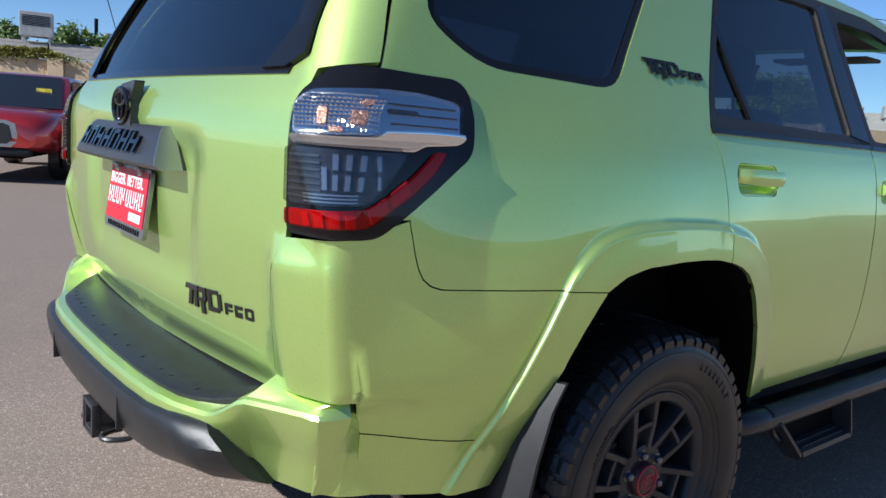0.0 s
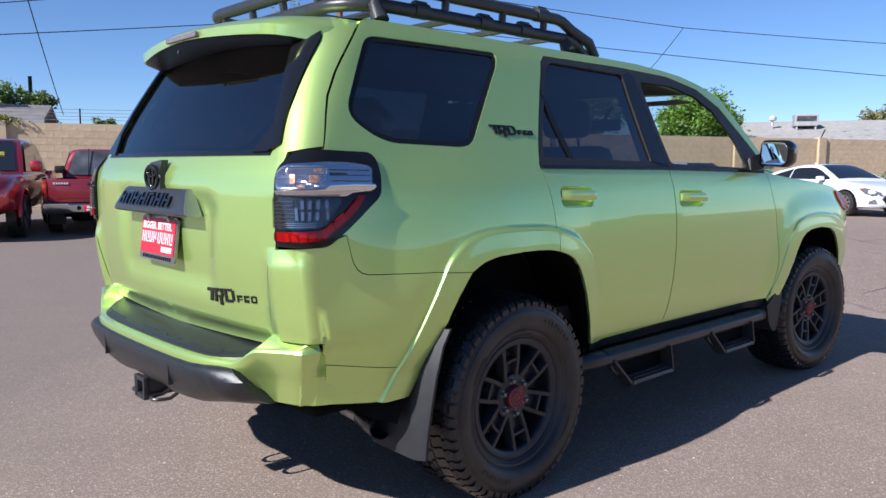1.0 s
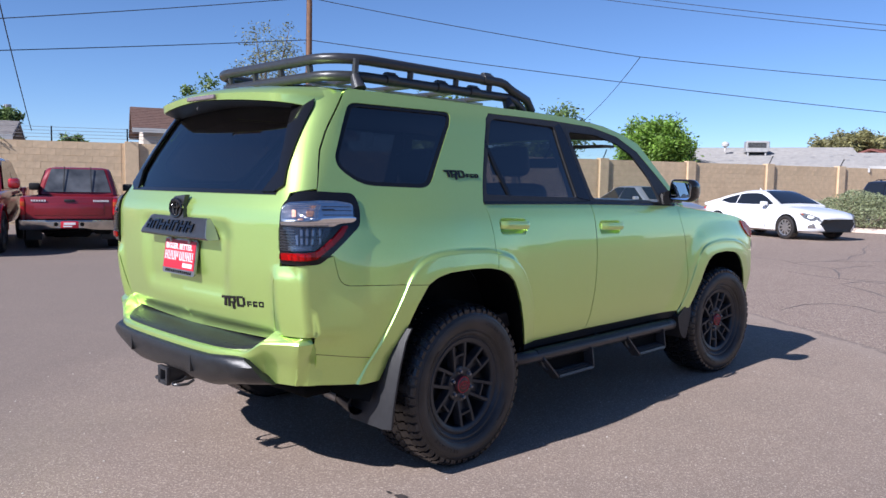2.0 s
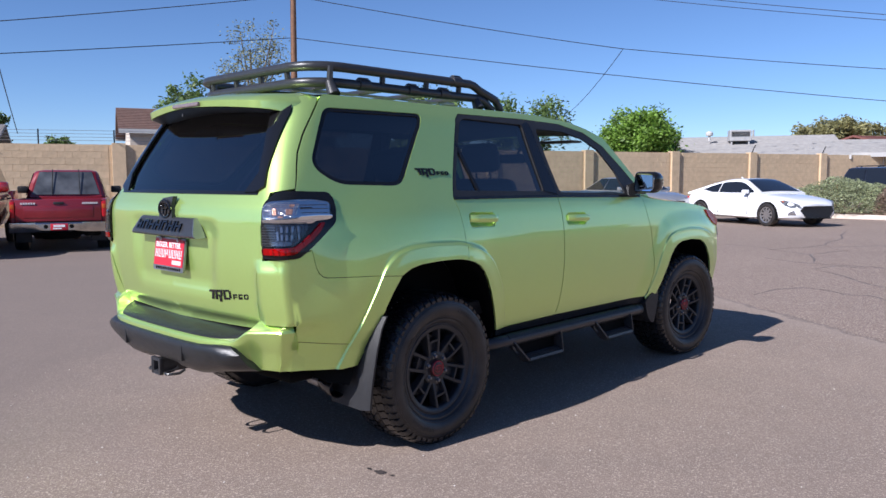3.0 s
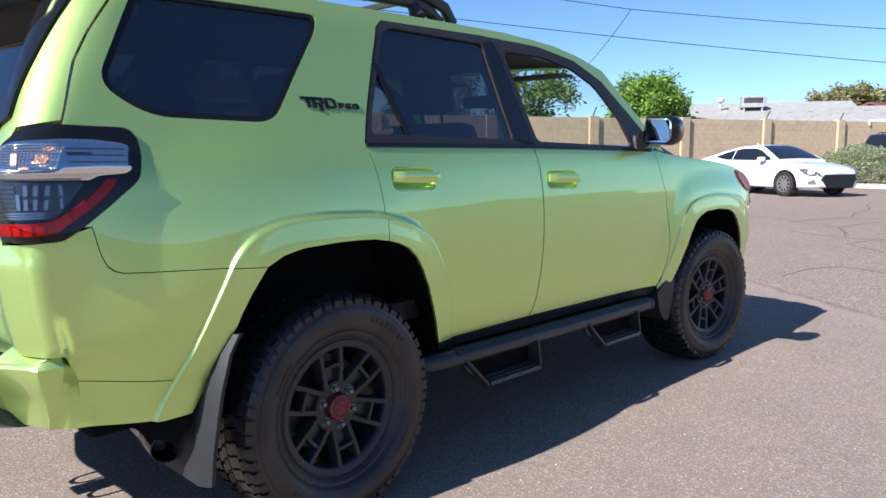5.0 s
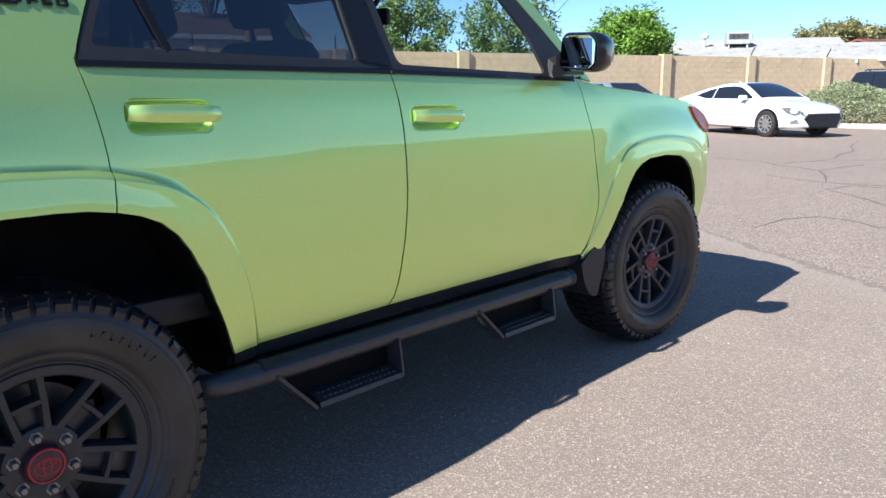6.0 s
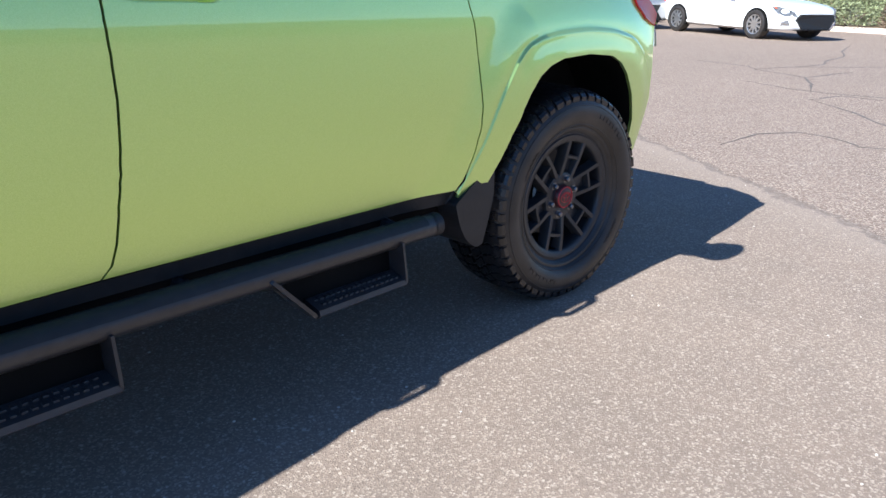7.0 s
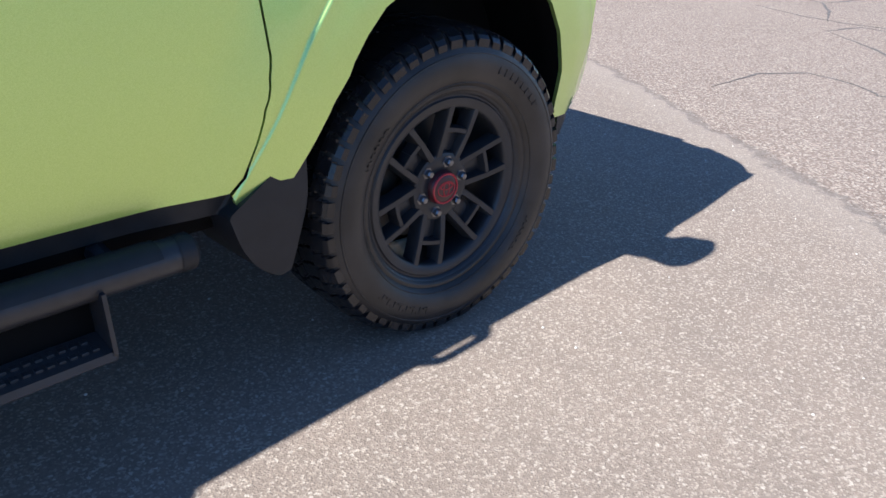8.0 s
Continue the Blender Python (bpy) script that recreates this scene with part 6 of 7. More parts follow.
for k in range(-6, 13):
    x0, x1 = k * BAY + .20, (k + 1) * BAY - .20
    for row in range(12):
        x = x0
        if row % 2:
            pieces = [.2] + [.4] * 9
        else:
            pieces = [.4] * 9 + [.2]
        for j, long in enumerate(pieces):
            near = k in (-1, 0, -2) and row > 3 or (k in (5, 6) and row > 9)
            if near and placed < 300:
                ob = new("block", whole if long == .4 else half)
                ob.parent = wall
                ob.location = (x, random.uniform(-.002, .002), row * .2 + .06)
                placed += 1
            else:
                y = random.uniform(-.002, .002) - .0055
                vs = [far_blocks.verts.new(q) for q in ((x + .004, y, row * .2 + .064), (x + long - .004, y, row * .2 + .064), (x + long - .004, y, row * .2 + .256), (x + .004, y, row * .2 + .256),
                                                         (x + .004, .01, row * .2 + .064), (x + long - .004, .01, row * .2 + .064), (x + long - .004, .01, row * .2 + .256), (x + .004, .01, row * .2 + .256))]
                for f in ((0, 1, 2, 3), (0, 4, 5, 1), (1, 5, 6, 2), (2, 6, 7, 3), (3, 7, 4, 0)):
                    far_blocks.faces.new([vs[i] for i in f])
            x += long
part("far_block", far_blocks, BLOCK, wall, "", False)["kind"] = "stuff"
for k in range(-6, 14):
    bm = boxes((k * BAY - .20, k * BAY + .20, -.10, .20, 0, WALL_HIGH + .03), bevel=.008)
    part("pilaster", bm, BLOCK, wall, "tan block pilaster", False)
    if k >= 0:
        bm = bmesh.new()
        tube(bm, [(k * BAY, .05, WALL_HIGH - .15), (k * BAY, .03, WALL_HIGH + .02), (k * BAY + .05, -.12, WALL_HIGH + .36)] if k > 3 else [(k * BAY - .12, .05, WALL_HIGH - .3), (k * BAY - .12, .03, WALL_HIGH + .42)], .022, 6)
        part("wire_post", bm, DARK, wall, "dark steel wire post")
for x in (-2.2, -4.5, -6.8):
    bm = bmesh.new()
    tube(bm, [(x, .05, WALL_HIGH - .1), (x, .05, WALL_HIGH + .42)], .022, 6)
    part("wire_post", bm, DARK, wall)
for k in range(4):
    bm = bmesh.new()
    tube(bm, [(-9, .04, WALL_HIGH + .10 + .1 * k), (-4.5, .04, WALL_HIGH + .08 + .1 * k), (-.12, .03, WALL_HIGH + .10 + .1 * k), (4.2, .03, WALL_HIGH + .09 + .1 * k)], .006, 5)
    part("wire_strand", bm, STEEL, wall, "thin steel wire strand")
# Plain walls that close the car park behind the camera.
for name, a in (("wall_south", (-45, 45, -26, -25.8, 0, 2.4)), ("wall_west", (-38.2, -38, -26, 40, 0, 2.4))):
    tagged(part(name, boxes(a, bevel=0), BLOCK), "plain tan boundary wall", "wall", kind="structure")

KERB = material("pale_concrete_kerb", (0.62, 0.52, 0.44), 0.9, vary=.12, scale=4, bump=.003, bump_scale=80)
SOIL = material("gravel_bed", (0.30, 0.20, 0.14), 0.95, vary=.25, scale=9, bump=.01, bump_scale=40)
kerb_a, kerb_b = Vector((25.6, 5.6, 0)), Vector((24.6, -6, 0))
kd = (kerb_b - kerb_a).normalized()
kn = Vector((-kd.y, kd.x, 0))
bm = bmesh.new()
loft(bm, [[p + kn * o + Vector((0, 0, h)) for o, h in ((0, 0), (.01, .13), (.03, .15), (.15, .15), (.15, 0))] for p in (kerb_a, kerb_b)])
tagged(part("kerb", bm, KERB), "pale concrete kerb round the planting bed", "kerb", kind="structure")
bm = bmesh.new()
prism(bm, [(q.x, q.y) for q in (kerb_a + kn * .15, kerb_b + kn * .15, kerb_b + kn * 3.6, kerb_a + kn * 3.2)], 0, .12, lambda a, b, h: (a, b, h))
tagged(part("planting_bed", bm, SOIL, None, "", False), "brown gravel planting bed behind the kerb", "planting bed", kind="structure")


# ---- other vehicles ----
GLASS_FAR = material("dark_car_glass", (0.012, 0.014, 0.018), 0.06, coat=0.5)
# Opaque: the mottled grey stands in for daylight seen through the pickup's cab.
GLASS_PALE = material("pale_opaque_glass", (0.085, 0.09, 0.095), 0.06, coat=0.5, vary=.5, scale=3)
RIM = material("silver_alloy", (0.55, 0.55, 0.56), 0.3, 0.9)
HEADLAMP = material("headlamp_glass", (0.13, 0.135, 0.145), 0.12, 0.2, vary=.5, scale=14)
GRILLE = material("black_mesh_grille", (0.010, 0.010, 0.011), 0.5, vary=.3, scale=60, bump=.004, bump_scale=120)


def lerp(a, b, t):
    return tuple(p + (q - p) * t for p, q in zip(a, b))


def car_wheel(car, x, y, r, wide, rim_mat, spokes=10, w=-1):
    bm = bmesh.new()
    lathe(bm, [(r * .66, .0), (r * .70, .012), (r * .86, .018), (r * .96, .004), (r, -.03), (r, -wide + .03), (r * .96, -wide), (r * .6, -wide)], 40, "y")
    for v in bm.verts:
        v.co = Vector((x + v.co.x, w * (y + v.co.y), r + v.co.z))
    wheel = part("wheel", bm, RUBBER, car, "black tyre on an alloy wheel")
    bm = bmesh.new()
    lathe(bm, [(r * .68, -.004), (r * .66, .002), (r * .62, -.012), (r * .60, -.10), (0, -.10)], 40, "y")
    for v in bm.verts:
        v.co = Vector((x + v.co.x, w * (y + v.co.y), r + v.co.z))
    part("rim", bm, DARK if spokes else rim_mat, wheel)
    bm = bmesh.new()
    lathe(bm, [(r * .685, -.006), (r * .675, .006), (r * .62, .002), (r * .60, -.02)], 40, "y")
    lathe(bm, [(0, .0), (r * .10, .0), (r * .14, -.015), (r * .14, -.05)], 20, "y")
    for k in range(spokes):
        a = 2 * math.pi * k / spokes
        c, s = math.cos(a), math.sin(a)
        secs = []
        for t in (0, .5, 1):
            q, h = r * (.10 + .53 * t), r * (.10 - .02 * t)
            secs.append([(q * s + o * c, -.030 + hh, q * c - o * s) for o, hh in ((-h, 0), (-h * .7, .035), (h * .7, .035), (h, 0))])
        loft(bm, secs)
    for v in bm.verts:
        v.co = Vector((x + v.co.x, w * (y + v.co.y), r + v.co.z))
    part("spoke_face", bm, rim_mat, wheel, "spoked wheel face")
    return wheel


def hull(bm, stations, crown=.05):
    """Lower body: stations of x, half width, underside, shoulder height, top height at the middle."""
    secs = []
    for x, w, z0, zs, zt in stations:
        right = [(w * .86, z0), (w * .96, z0 + .05), (w, z0 + (zs - z0) * .35), (w * 1.0, z0 + (zs - z0) * .62), (w * .985, zs - .06), (w * .95, zs - .01), (w * .86, zs + (zt - zs) * .45), (w * .55, zs + (zt - zs) * .85), (0, zt)]
        secs.append([(x, -y, z) for y, z in right] + [(x, y, z) for y, z in right[-2::-1]])
    loft(bm, secs)
    return bm


def cabin(car, base, roof, paint, glass, side_split=(), margin=.07, back_glass=True, pillars=PLASTIC):
    """Upper body from a base and a roof outline (x0, x1, half width, z), with panes let into its four faces."""
    b0, b1, bw, bz = base
    r0, r1, rw, rz = roof
    bm = bmesh.new()
    levels = [(b0, b1, bw, bz), lerp(base, roof, .5), lerp(base, roof, .9), (r0 + .04, r1 - .05, rw - .02, rz - .015), (r0 + .18, r1 - .25, rw - .14, rz + .012)]
    levels[1] = (levels[1][0], levels[1][1], levels[1][2] + .012, levels[1][3])
    secs = []
    for x0, x1, w, z in levels:
        c = .07
        secs.append([(x0, -w + c, z), (x0 + c, -w, z), ((x0 + x1) / 2, -w - .01, z), (x1 - c * 1.6, -w, z), (x1, -w + c * 1.8, z), (x1 + .03, 0, z), (x1, w - c * 1.8, z), (x1 - c * 1.6, w, z), ((x0 + x1) / 2, w + .01, z), (x0 + c, w, z), (x0, w - c, z), (x0 - .02, 0, z)])
    loft(bm, secs)
    top = part("cabin", bm, paint, car)
    # Side panes.
    cuts = [0.0, *side_split, 1.0]
    for w in (-1, 1):
        for a, b in zip(cuts, cuts[1:]):
            def spot(u, v, off=.034):
                lo = b0 + .10 + (b1 - .16 - b0 - .10) * u
                hi = r0 + .16 + (r1 - .20 - r0 - .16) * u
                t = .06 + .84 * v
                return (lo + (hi - lo) * t, w * (bw + (rw - bw) * t + off), bz + (rz - bz) * t)
            bm = bmesh.new()
            g = .012
            loft(bm, [[spot(a + g + (b - a - 2 * g) * u, v) for u in np.linspace(0, 1, 5)] for v in np.linspace(0, 1, 5)], closed=False, cap=False)
            part("side_window", bm, glass, top, "dark side window")
    # Front and back panes.
    faces = [(b1, r1, 1)] + ([(b0, r0, -1)] if back_glass else [])
    for xb, xr, s in faces:
        bm = bmesh.new()
        rows = []
        for v in np.linspace(.08, .94, 6):
            row = []
            for u in np.linspace(-1, 1, 9):
                y = u * ((bw - .10) + (rw - bw) * v)
                row.append((xb + (xr - xb) * v + s * (.040 - .035 * abs(u) ** 2.5 + .006), y, bz + (rz - bz) * v + .008))
            rows.append(row)
        loft(bm, rows, closed=False, cap=False)
        part("windscreen" if s > 0 else "rear_window", bm, glass, top, "dark screen glass")
    return top


def arches(car, xs, y, r):
    for x in xs:
        for w in (-1, 1):
            bm = bmesh.new()
            pts = [(r * 1.14 * math.cos(a), r * 1.14 * math.sin(a)) for a in (math.pi * (-.12 + 1.24 * k / 20) for k in range(21))]
            prism(bm, pts, -.05, .003, lambda a, b, h: (x + a, w * (y + h), r + b))
            part("wheel_arch", bm, DARK, car, "dark wheel arch")


def coupe_top(c):
    """Arched roof with flowing screens and tapering side glass."""
    crest = curve((-2.10, .95), (-1.85, 1.02), (-1.5, 1.125), (-1.1, 1.245), (-.7, 1.335), (-.3, 1.378), (.05, 1.375), (.30, 1.325), (.60, 1.20), (.85, 1.08), (1.10, .955))

    def wide(z):
        return .862 - .60 * max(0.0, z - .92) - .25 * max(0.0, z - 1.20)
    secs = []
    for x in np.linspace(-2.10, 1.10, 27):
        zt = float(crest(x))
        h = zt - .88
        half = [(wide(.88 + h * k), .88 + h * k) for k in (0, .3, .6, .8, .92)]
        half += [(half[-1][0] * .86, zt - .012), (half[-1][0] * .55, zt), (0, zt + .008)]
        secs.append([(x, -y, z) for y, z in half] + [(x, y, z) for y, z in half[-2::-1]])
    bm = bmesh.new()
    loft(bm, secs)
    top = part("cabin", bm, WHITE_PAINT, c, "white arched roof")
    for w in (-1, 1):
        for a, b in ((-1.46, -.70), (-.66, .80)):
            bm = bmesh.new()
            rows = []
            for u in np.linspace(0, 1, 13):
                x = a + (b - a) * u
                z1 = float(crest(x)) - .095
                z0 = min(.965 + .07 * float(step(-.9, -1.46, x)), z1 - .01)
                rows.append([(x + .05 * v * (1 - u) * (a < -1), w * (wide(z0 + (z1 - z0) * v) + .012), z0 + (z1 - z0) * v) for v in np.linspace(0, 1, 5)])
            loft(bm, rows, closed=False, cap=False)
            part("side_window", bm, GLASS_FAR, top, "dark side window", False)
    for name, a, b in (("windscreen", 1.02, .20), ("rear_window", -1.80, -.95)):
        bm = bmesh.new()
        rows = []
        for x in np.linspace(a, b, 9):
            zt = float(crest(x))
            k = wide(.88 + (zt - .88) * .92) * .90
            rows.append([(x, k * u, zt + .018 - .022 * abs(u) ** 3) for u in np.linspace(-1, 1, 11)])
        loft(bm, rows, closed=False, cap=False)
        part(name, bm, GLASS_FAR, top, "dark screen glass", False)


def coupe():
    c = thing("coupe", "white two-door sports coupe with silver wheels, parked", "car", (20.95, 5.65, 0, -115))
    st = [(-2.28, .62, .34, .70, .84), (-2.20, .76, .28, .82, .98), (-2.0, .86, .24, .90, 1.02), (-1.4, .925, .22, .96, 1.03), (-.6, .925, .20, .95, 1.0), (.3, .925, .20, .92, .96), (1.0, .925, .20, .88, .95), (1.5, .92, .20, .84, .90), (1.9, .89, .22, .77, .84), (2.15, .82, .23, .70, .77), (2.28, .70, .25, .64, .70), (2.34, .52, .28, .60, .65)]
    bm = bmesh.new()
    hull(bm, st)
    body = part("body", bm, WHITE_PAINT, c, "white body")
    coupe_top(c)
    arches(c, (-1.40, 1.42), .925, .335)
    for x in (-1.40, 1.42):
        for w in (-1, 1):
            car_wheel(c, x, .948, .335, .22, RIM, 10, w)
    bm = bmesh.new()
    prism(bm, [(-.50, .60), (.50, .60), (.60, .47), (.42, .27), (-.42, .27), (-.60, .47)], -.06, .02, lambda a, b, h: (2.378 - .22 * max(0, abs(a) - .45) + h, a, b))
    part("grille", bm, GRILLE, body, "black hexagonal grille")
    bm = boxes((2.20, 2.34, -.55, .55, .235, .262), bevel=.01)
    part("lip", bm, PLASTIC, body, "black front lip")
    def flank(x, z):
        k = [(q[0], q[1], q[3]) for q in st]
        wide, high = np.interp(x, [q[0] for q in k], [q[1] for q in k]), np.interp(x, [q[0] for q in k], [q[2] for q in k])
        return float(wide * (1 - .05 * step(-.12, .0, z - high)))
    for w in (-1, 1):
        bm = bmesh.new()
        prism(bm, [(-.02, .545), (.16, .565), (.36, .63), (.58, .745), (.40, .762), (.20, .725), (.02, .65)], -.03, .024, lambda a, b, h: (2.31 - a * .86 + h * .7, w * (flank(2.31 - a * .86, b) + h), b))
        head = part("headlamp", bm, HEADLAMP, body, "swept headlamp with orange corner")
        bm = bmesh.new()
        prism(bm, [(.43, .71), (.50, .745), (.46, .748), (.38, .72)], -.03, .030, lambda a, b, h: (2.31 - a * .86 + h * .7, w * (flank(2.31 - a * .86, b) + h), b))
        part("corner_marker", bm, AMBER, body)
        bm = bmesh.new()
        prism(bm, [(0, .36), (.22, .35), (.20, .42), (.05, .48)], -.03, .008, lambda a, b, h: (2.28 - a * .75 + h * .6, w * (flank(2.28 - a * .75, b) + .006 + h), b))
        part("fog_lamp", bm, CHROME_DULL, body)
        bm = bmesh.new()
        box(bm, .52, .70, min(w * .90, w * 1.06), max(w * .90, w * 1.06), .93, 1.05, .03)
        part("door_mirror", bm, WHITE_PAINT, body, "white door mirror")
        bm = bmesh.new()
        prism(bm, [(-1.02, .27), (.92, .25), (.92, .30), (-1.02, .33)], -.02, .012, lambda a, b, h: (a, w * (.915 + h), b))
        part("side_skirt", bm, WHITE_PAINT, body)
        bm = bmesh.new()
        box(bm, -.35, -.17, min(w * .905, w * .945), max(w * .905, w * .945), .76, .795, .008)
        part("door_handle", bm, WHITE_PAINT, body)
        for x in (.62, -.62):
            bm = bmesh.new()
            prism(bm, [(x, .30), (x + .006, .30), (x + .03 * (1 if x > 0 else -1), .90), (x + .03 * (1 if x > 0 else -1) - .006, .90)], -.01, .0035, lambda a, b, h: (a, w * (.9225 + h), b))
            part("door_gap", bm, DARK, body)
        bm = boxes((-2.30, -2.20, min(w * .42, w * .74), max(w * .42, w * .74), .70, .80), bevel=.02)
        part("tail_lamp", bm, RED_REFLECTOR, body)
    bm = bmesh.new()
    tube(bm, [(-.55, 0, 1.37), (-.62, 0, 1.43)], [.03, .008], 8)
    part("aerial", bm, WHITE_PAINT, body)
    return c


def sedan():
    c = thing("sedan", "silver saloon car with a large black grille, parked", "car", (21.6, 10.3, 0, -115))
    st = [(-2.40, .66, .34, .80, .95), (-2.2, .84, .26, .92, 1.05), (-1.4, .92, .22, .98, 1.06), (0, .925, .20, .95, 1.0), (1.1, .92, .20, .92, 1.0), (1.7, .91, .21, .86, .94), (2.15, .85, .22, .76, .84), (2.36, .74, .24, .68, .76), (2.44, .55, .26, .60, .68)]
    bm = bmesh.new()
    hull(bm, st)
    body = part("body", bm, SILVER_PAINT, c, "silver body")
    cabin(c, (-1.9, 1.15, .84, .97), (-1.0, .25, .60, 1.44), SILVER_PAINT, GLASS_FAR, (.45,))
    arches(c, (-1.40, 1.40), .925, .335)
    for x in (-1.40, 1.40):
        for w in (-1, 1):
            car_wheel(c, x, .948, .335, .22, RIM, 10, w)
    bm = bmesh.new()
    prism(bm, [(-.34, .66), (.34, .66), (.24, .48), (.46, .24), (-.46, .24), (-.24, .48)], -.06, .02, lambda a, b, h: (2.462 - .30 * max(0, abs(a) - .40) + h, a, b))
    part("grille", bm, GRILLE, body, "black waisted grille")
    for w in (-1, 1):
        bm = bmesh.new()
        prism(bm, [(0, .60), (.34, .66), (.44, .74), (.08, .68)], -.03, .012, lambda a, b, h: (2.40 - a * .9 + h * .6, w * (.52 + a * .72 + h), b))
        part("headlamp", bm, HEADLAMP, body)
        bm = bmesh.new()
        box(bm, .60, .78, min(w * .90, w * 1.06), max(w * .90, w * 1.06), .98, 1.10, .03)
        part("door_mirror", bm, SILVER_PAINT, body)
    return c


def dark_suv():
    c = thing("parked_suv", "black sport utility car parked behind the hedge", "car", (29.9, 3.5, 0.05, -112))
    st = [(-2.35, .78, .40, 1.0, 1.06), (-2.25, .90, .32, 1.06, 1.10), (0, .95, .28, 1.05, 1.1), (1.2, .95, .28, 1.05, 1.12), (1.9, .93, .30, 1.0, 1.08), (2.3, .84, .34, .92, 1.0), (2.42, .66, .38, .82, .9)]
    bm = bmesh.new()
    hull(bm, st)
    body = part("body", bm, DARK_PAINT, c)
    top = cabin(c, (-2.3, 1.25, .90, 1.06), (-2.0, .35, .68, 1.74), DARK_PAINT, GLASS_FAR, (.33, .66))
    arches(c, (-1.42, 1.42), .95, .37)
    for x in (-1.42, 1.42):
        for w in (-1, 1):
            car_wheel(c, x, .975, .37, .24, RIM, 8, w)
    bm = bmesh.new()
    for w in (-1, 1):
        tube(bm, [(-1.7, w * .60, 1.77), (-1.6, w * .60, 1.80), (0, w * .60, 1.80), (.1, w * .60, 1.77)], .018, 8)
    part("roof_rail", bm, PLASTIC, top)
    bm = bmesh.new()
    tube(bm, [(-1.9, 0, 1.74), (-2.0, 0, 1.82)], [.04, .012], 8)
    part("aerial", bm, DARK_PAINT, top)
    for w in (-1, 1):
        bm = boxes((-2.38, -2.28, min(w * .5, w * .85), max(w * .5, w * .85), .9, 1.05), bevel=.02)
        part("tail_lamp", bm, RED_REFLECTOR, body)
    return c


def old_pickup():
    """Seen from behind: tailgate, chrome bumper, small cab."""
    c = thing("old_pickup", "faded maroon single-cab pickup with chrome rear bumper, parked facing the wall", "pickup truck", (2.66, 11.77, 0, 66))
    # x runs ahead from the tailgate.
    bm = bmesh.new()
    st = [(1.95, .82, .50, 1.0, 1.02), (2.2, .835, .46, 1.03, 1.06), (3.5, .835, .44, 1.02, 1.06), (3.9, .83, .44, 1.0, 1.08), (4.6, .82, .46, .95, 1.02), (4.95, .76, .50, .86, .94), (5.05, .64, .54, .76, .82)]
    hull(bm, st)
    part("body", bm, MAROON, c, "maroon bonnet and doors")
    bm = boxes((.03, 1.95, -.835, -.74, .56, 1.02), (.03, 1.95, .74, .835, .56, 1.02), (.03, 1.95, -.76, .76, .60, .66), (1.88, 1.96, -.80, .80, .60, 1.0), bevel=.02)
    bed = part("load_bed", bm, MAROON, c, "maroon load bed")
    bm = boxes((-.02, .04, -.745, .745, .60, 1.02), bevel=.016)
    box(bm, -.03, -.01, -.60, .60, .67, .90, .01)
    gate = part("tailgate", bm, MAROON, c, "maroon tailgate")
    bm = bmesh.new()
    box(bm, -.045, -.02, -.09, .09, .925, .975, .008)
    part("gate_handle", bm, PLASTIC, gate)
    for y0, y1, n in ((.40, .66, 6), (-.68, -.40, 8)):
        for k in range(n):
            a = y0 + (y1 - y0) * k / n
            bm = boxes((-.0335, -.028, a, a + abs(y1 - y0) / n * .7, .93, .965), bevel=0)
            part("mark_bar", bm, WHITE_TRIM, gate, "pale block of worn lettering")
    for w in (-1, 1):
        bm = boxes((-.025, .08, min(w * .75, w * .83), max(w * .75, w * .83), .68, .98), bevel=.012)
        lamp = part("tail_lamp", bm, RED_REFLECTOR, c, "red tail lamp with amber top")
        bm = boxes((-.03, .06, min(w * .755, w * .825), max(w * .755, w * .825), .84, .93), bevel=.008)
        part("indicator", bm, AMBER, lamp)
        bm = boxes((.42, .46, min(w * .52, w * .80), max(w * .52, w * .80), .18, .52), bevel=.01)
        part("mud_flap", bm, GREY_PLASTIC, c)
        for x in (.95, 4.10):
            car_wheel(c, x, .860, .36, .24, RIM, 8, w)
        bm = boxes((3.25, 3.37, min(w * .86, w * 1.08), max(w * .86, w * 1.08), 1.10, 1.26), bevel=.03)
        part("door_mirror", bm, PLASTIC, c)
    arches(c, (.95, 4.10), .835, .36)
    bm = bmesh.new()
    loft(bm, [[(-.16 + .05 * (abs(y) / .84) ** 2, y, .40 + .05 * (abs(y) < .3)), (-.19 + .05 * (abs(y) / .84) ** 2, y, .44), (-.19 + .05 * (abs(y) / .84) ** 2, y, .56), (-.16, y, .585), (-.03, y, .585), (-.03, y, .40)] for y in (-.84, -.80, -.4, -.2, 0, .2, .4, .80, .84)])
    bumper = part("rear_bumper", bm, CHROME_WORN, c, "dented chrome step bumper")
    bm = boxes((-.205, -.19, -.16, .14, .44, .565), bevel=.004)
    plate = part("plate_insert", bm, PLATE_RED, bumper, "red dealer plate insert")
    bm = boxes((-.21, -.204, -.11, .09, .50, .545), (-.21, -.204, -.05, .10, .46, .485), bevel=0)
    part("print_bar", bm, PLATE_WHITE, bumper)
    for y in (.22, -.22):
        bm = bmesh.new()
        lathe(bm, [(0, -.0), (.03, 0), (.04, .012)], 16, "x", (-.197, y, .51))
        part("tow_hole", bm, DARK, bumper)
    top = cabin(c, (2.02, 3.75, .77, 1.03), (2.20, 3.12, .60, 1.60), MAROON, GLASS_PALE, (), back_glass=True)
    for y in (-.27, .27):
        bm = bmesh.new()
        tube(bm, [(1.985, y, 1.10), (2.118, y * .94, 1.62)], .009, 6)
        part("window_bar", bm, PLASTIC, top)
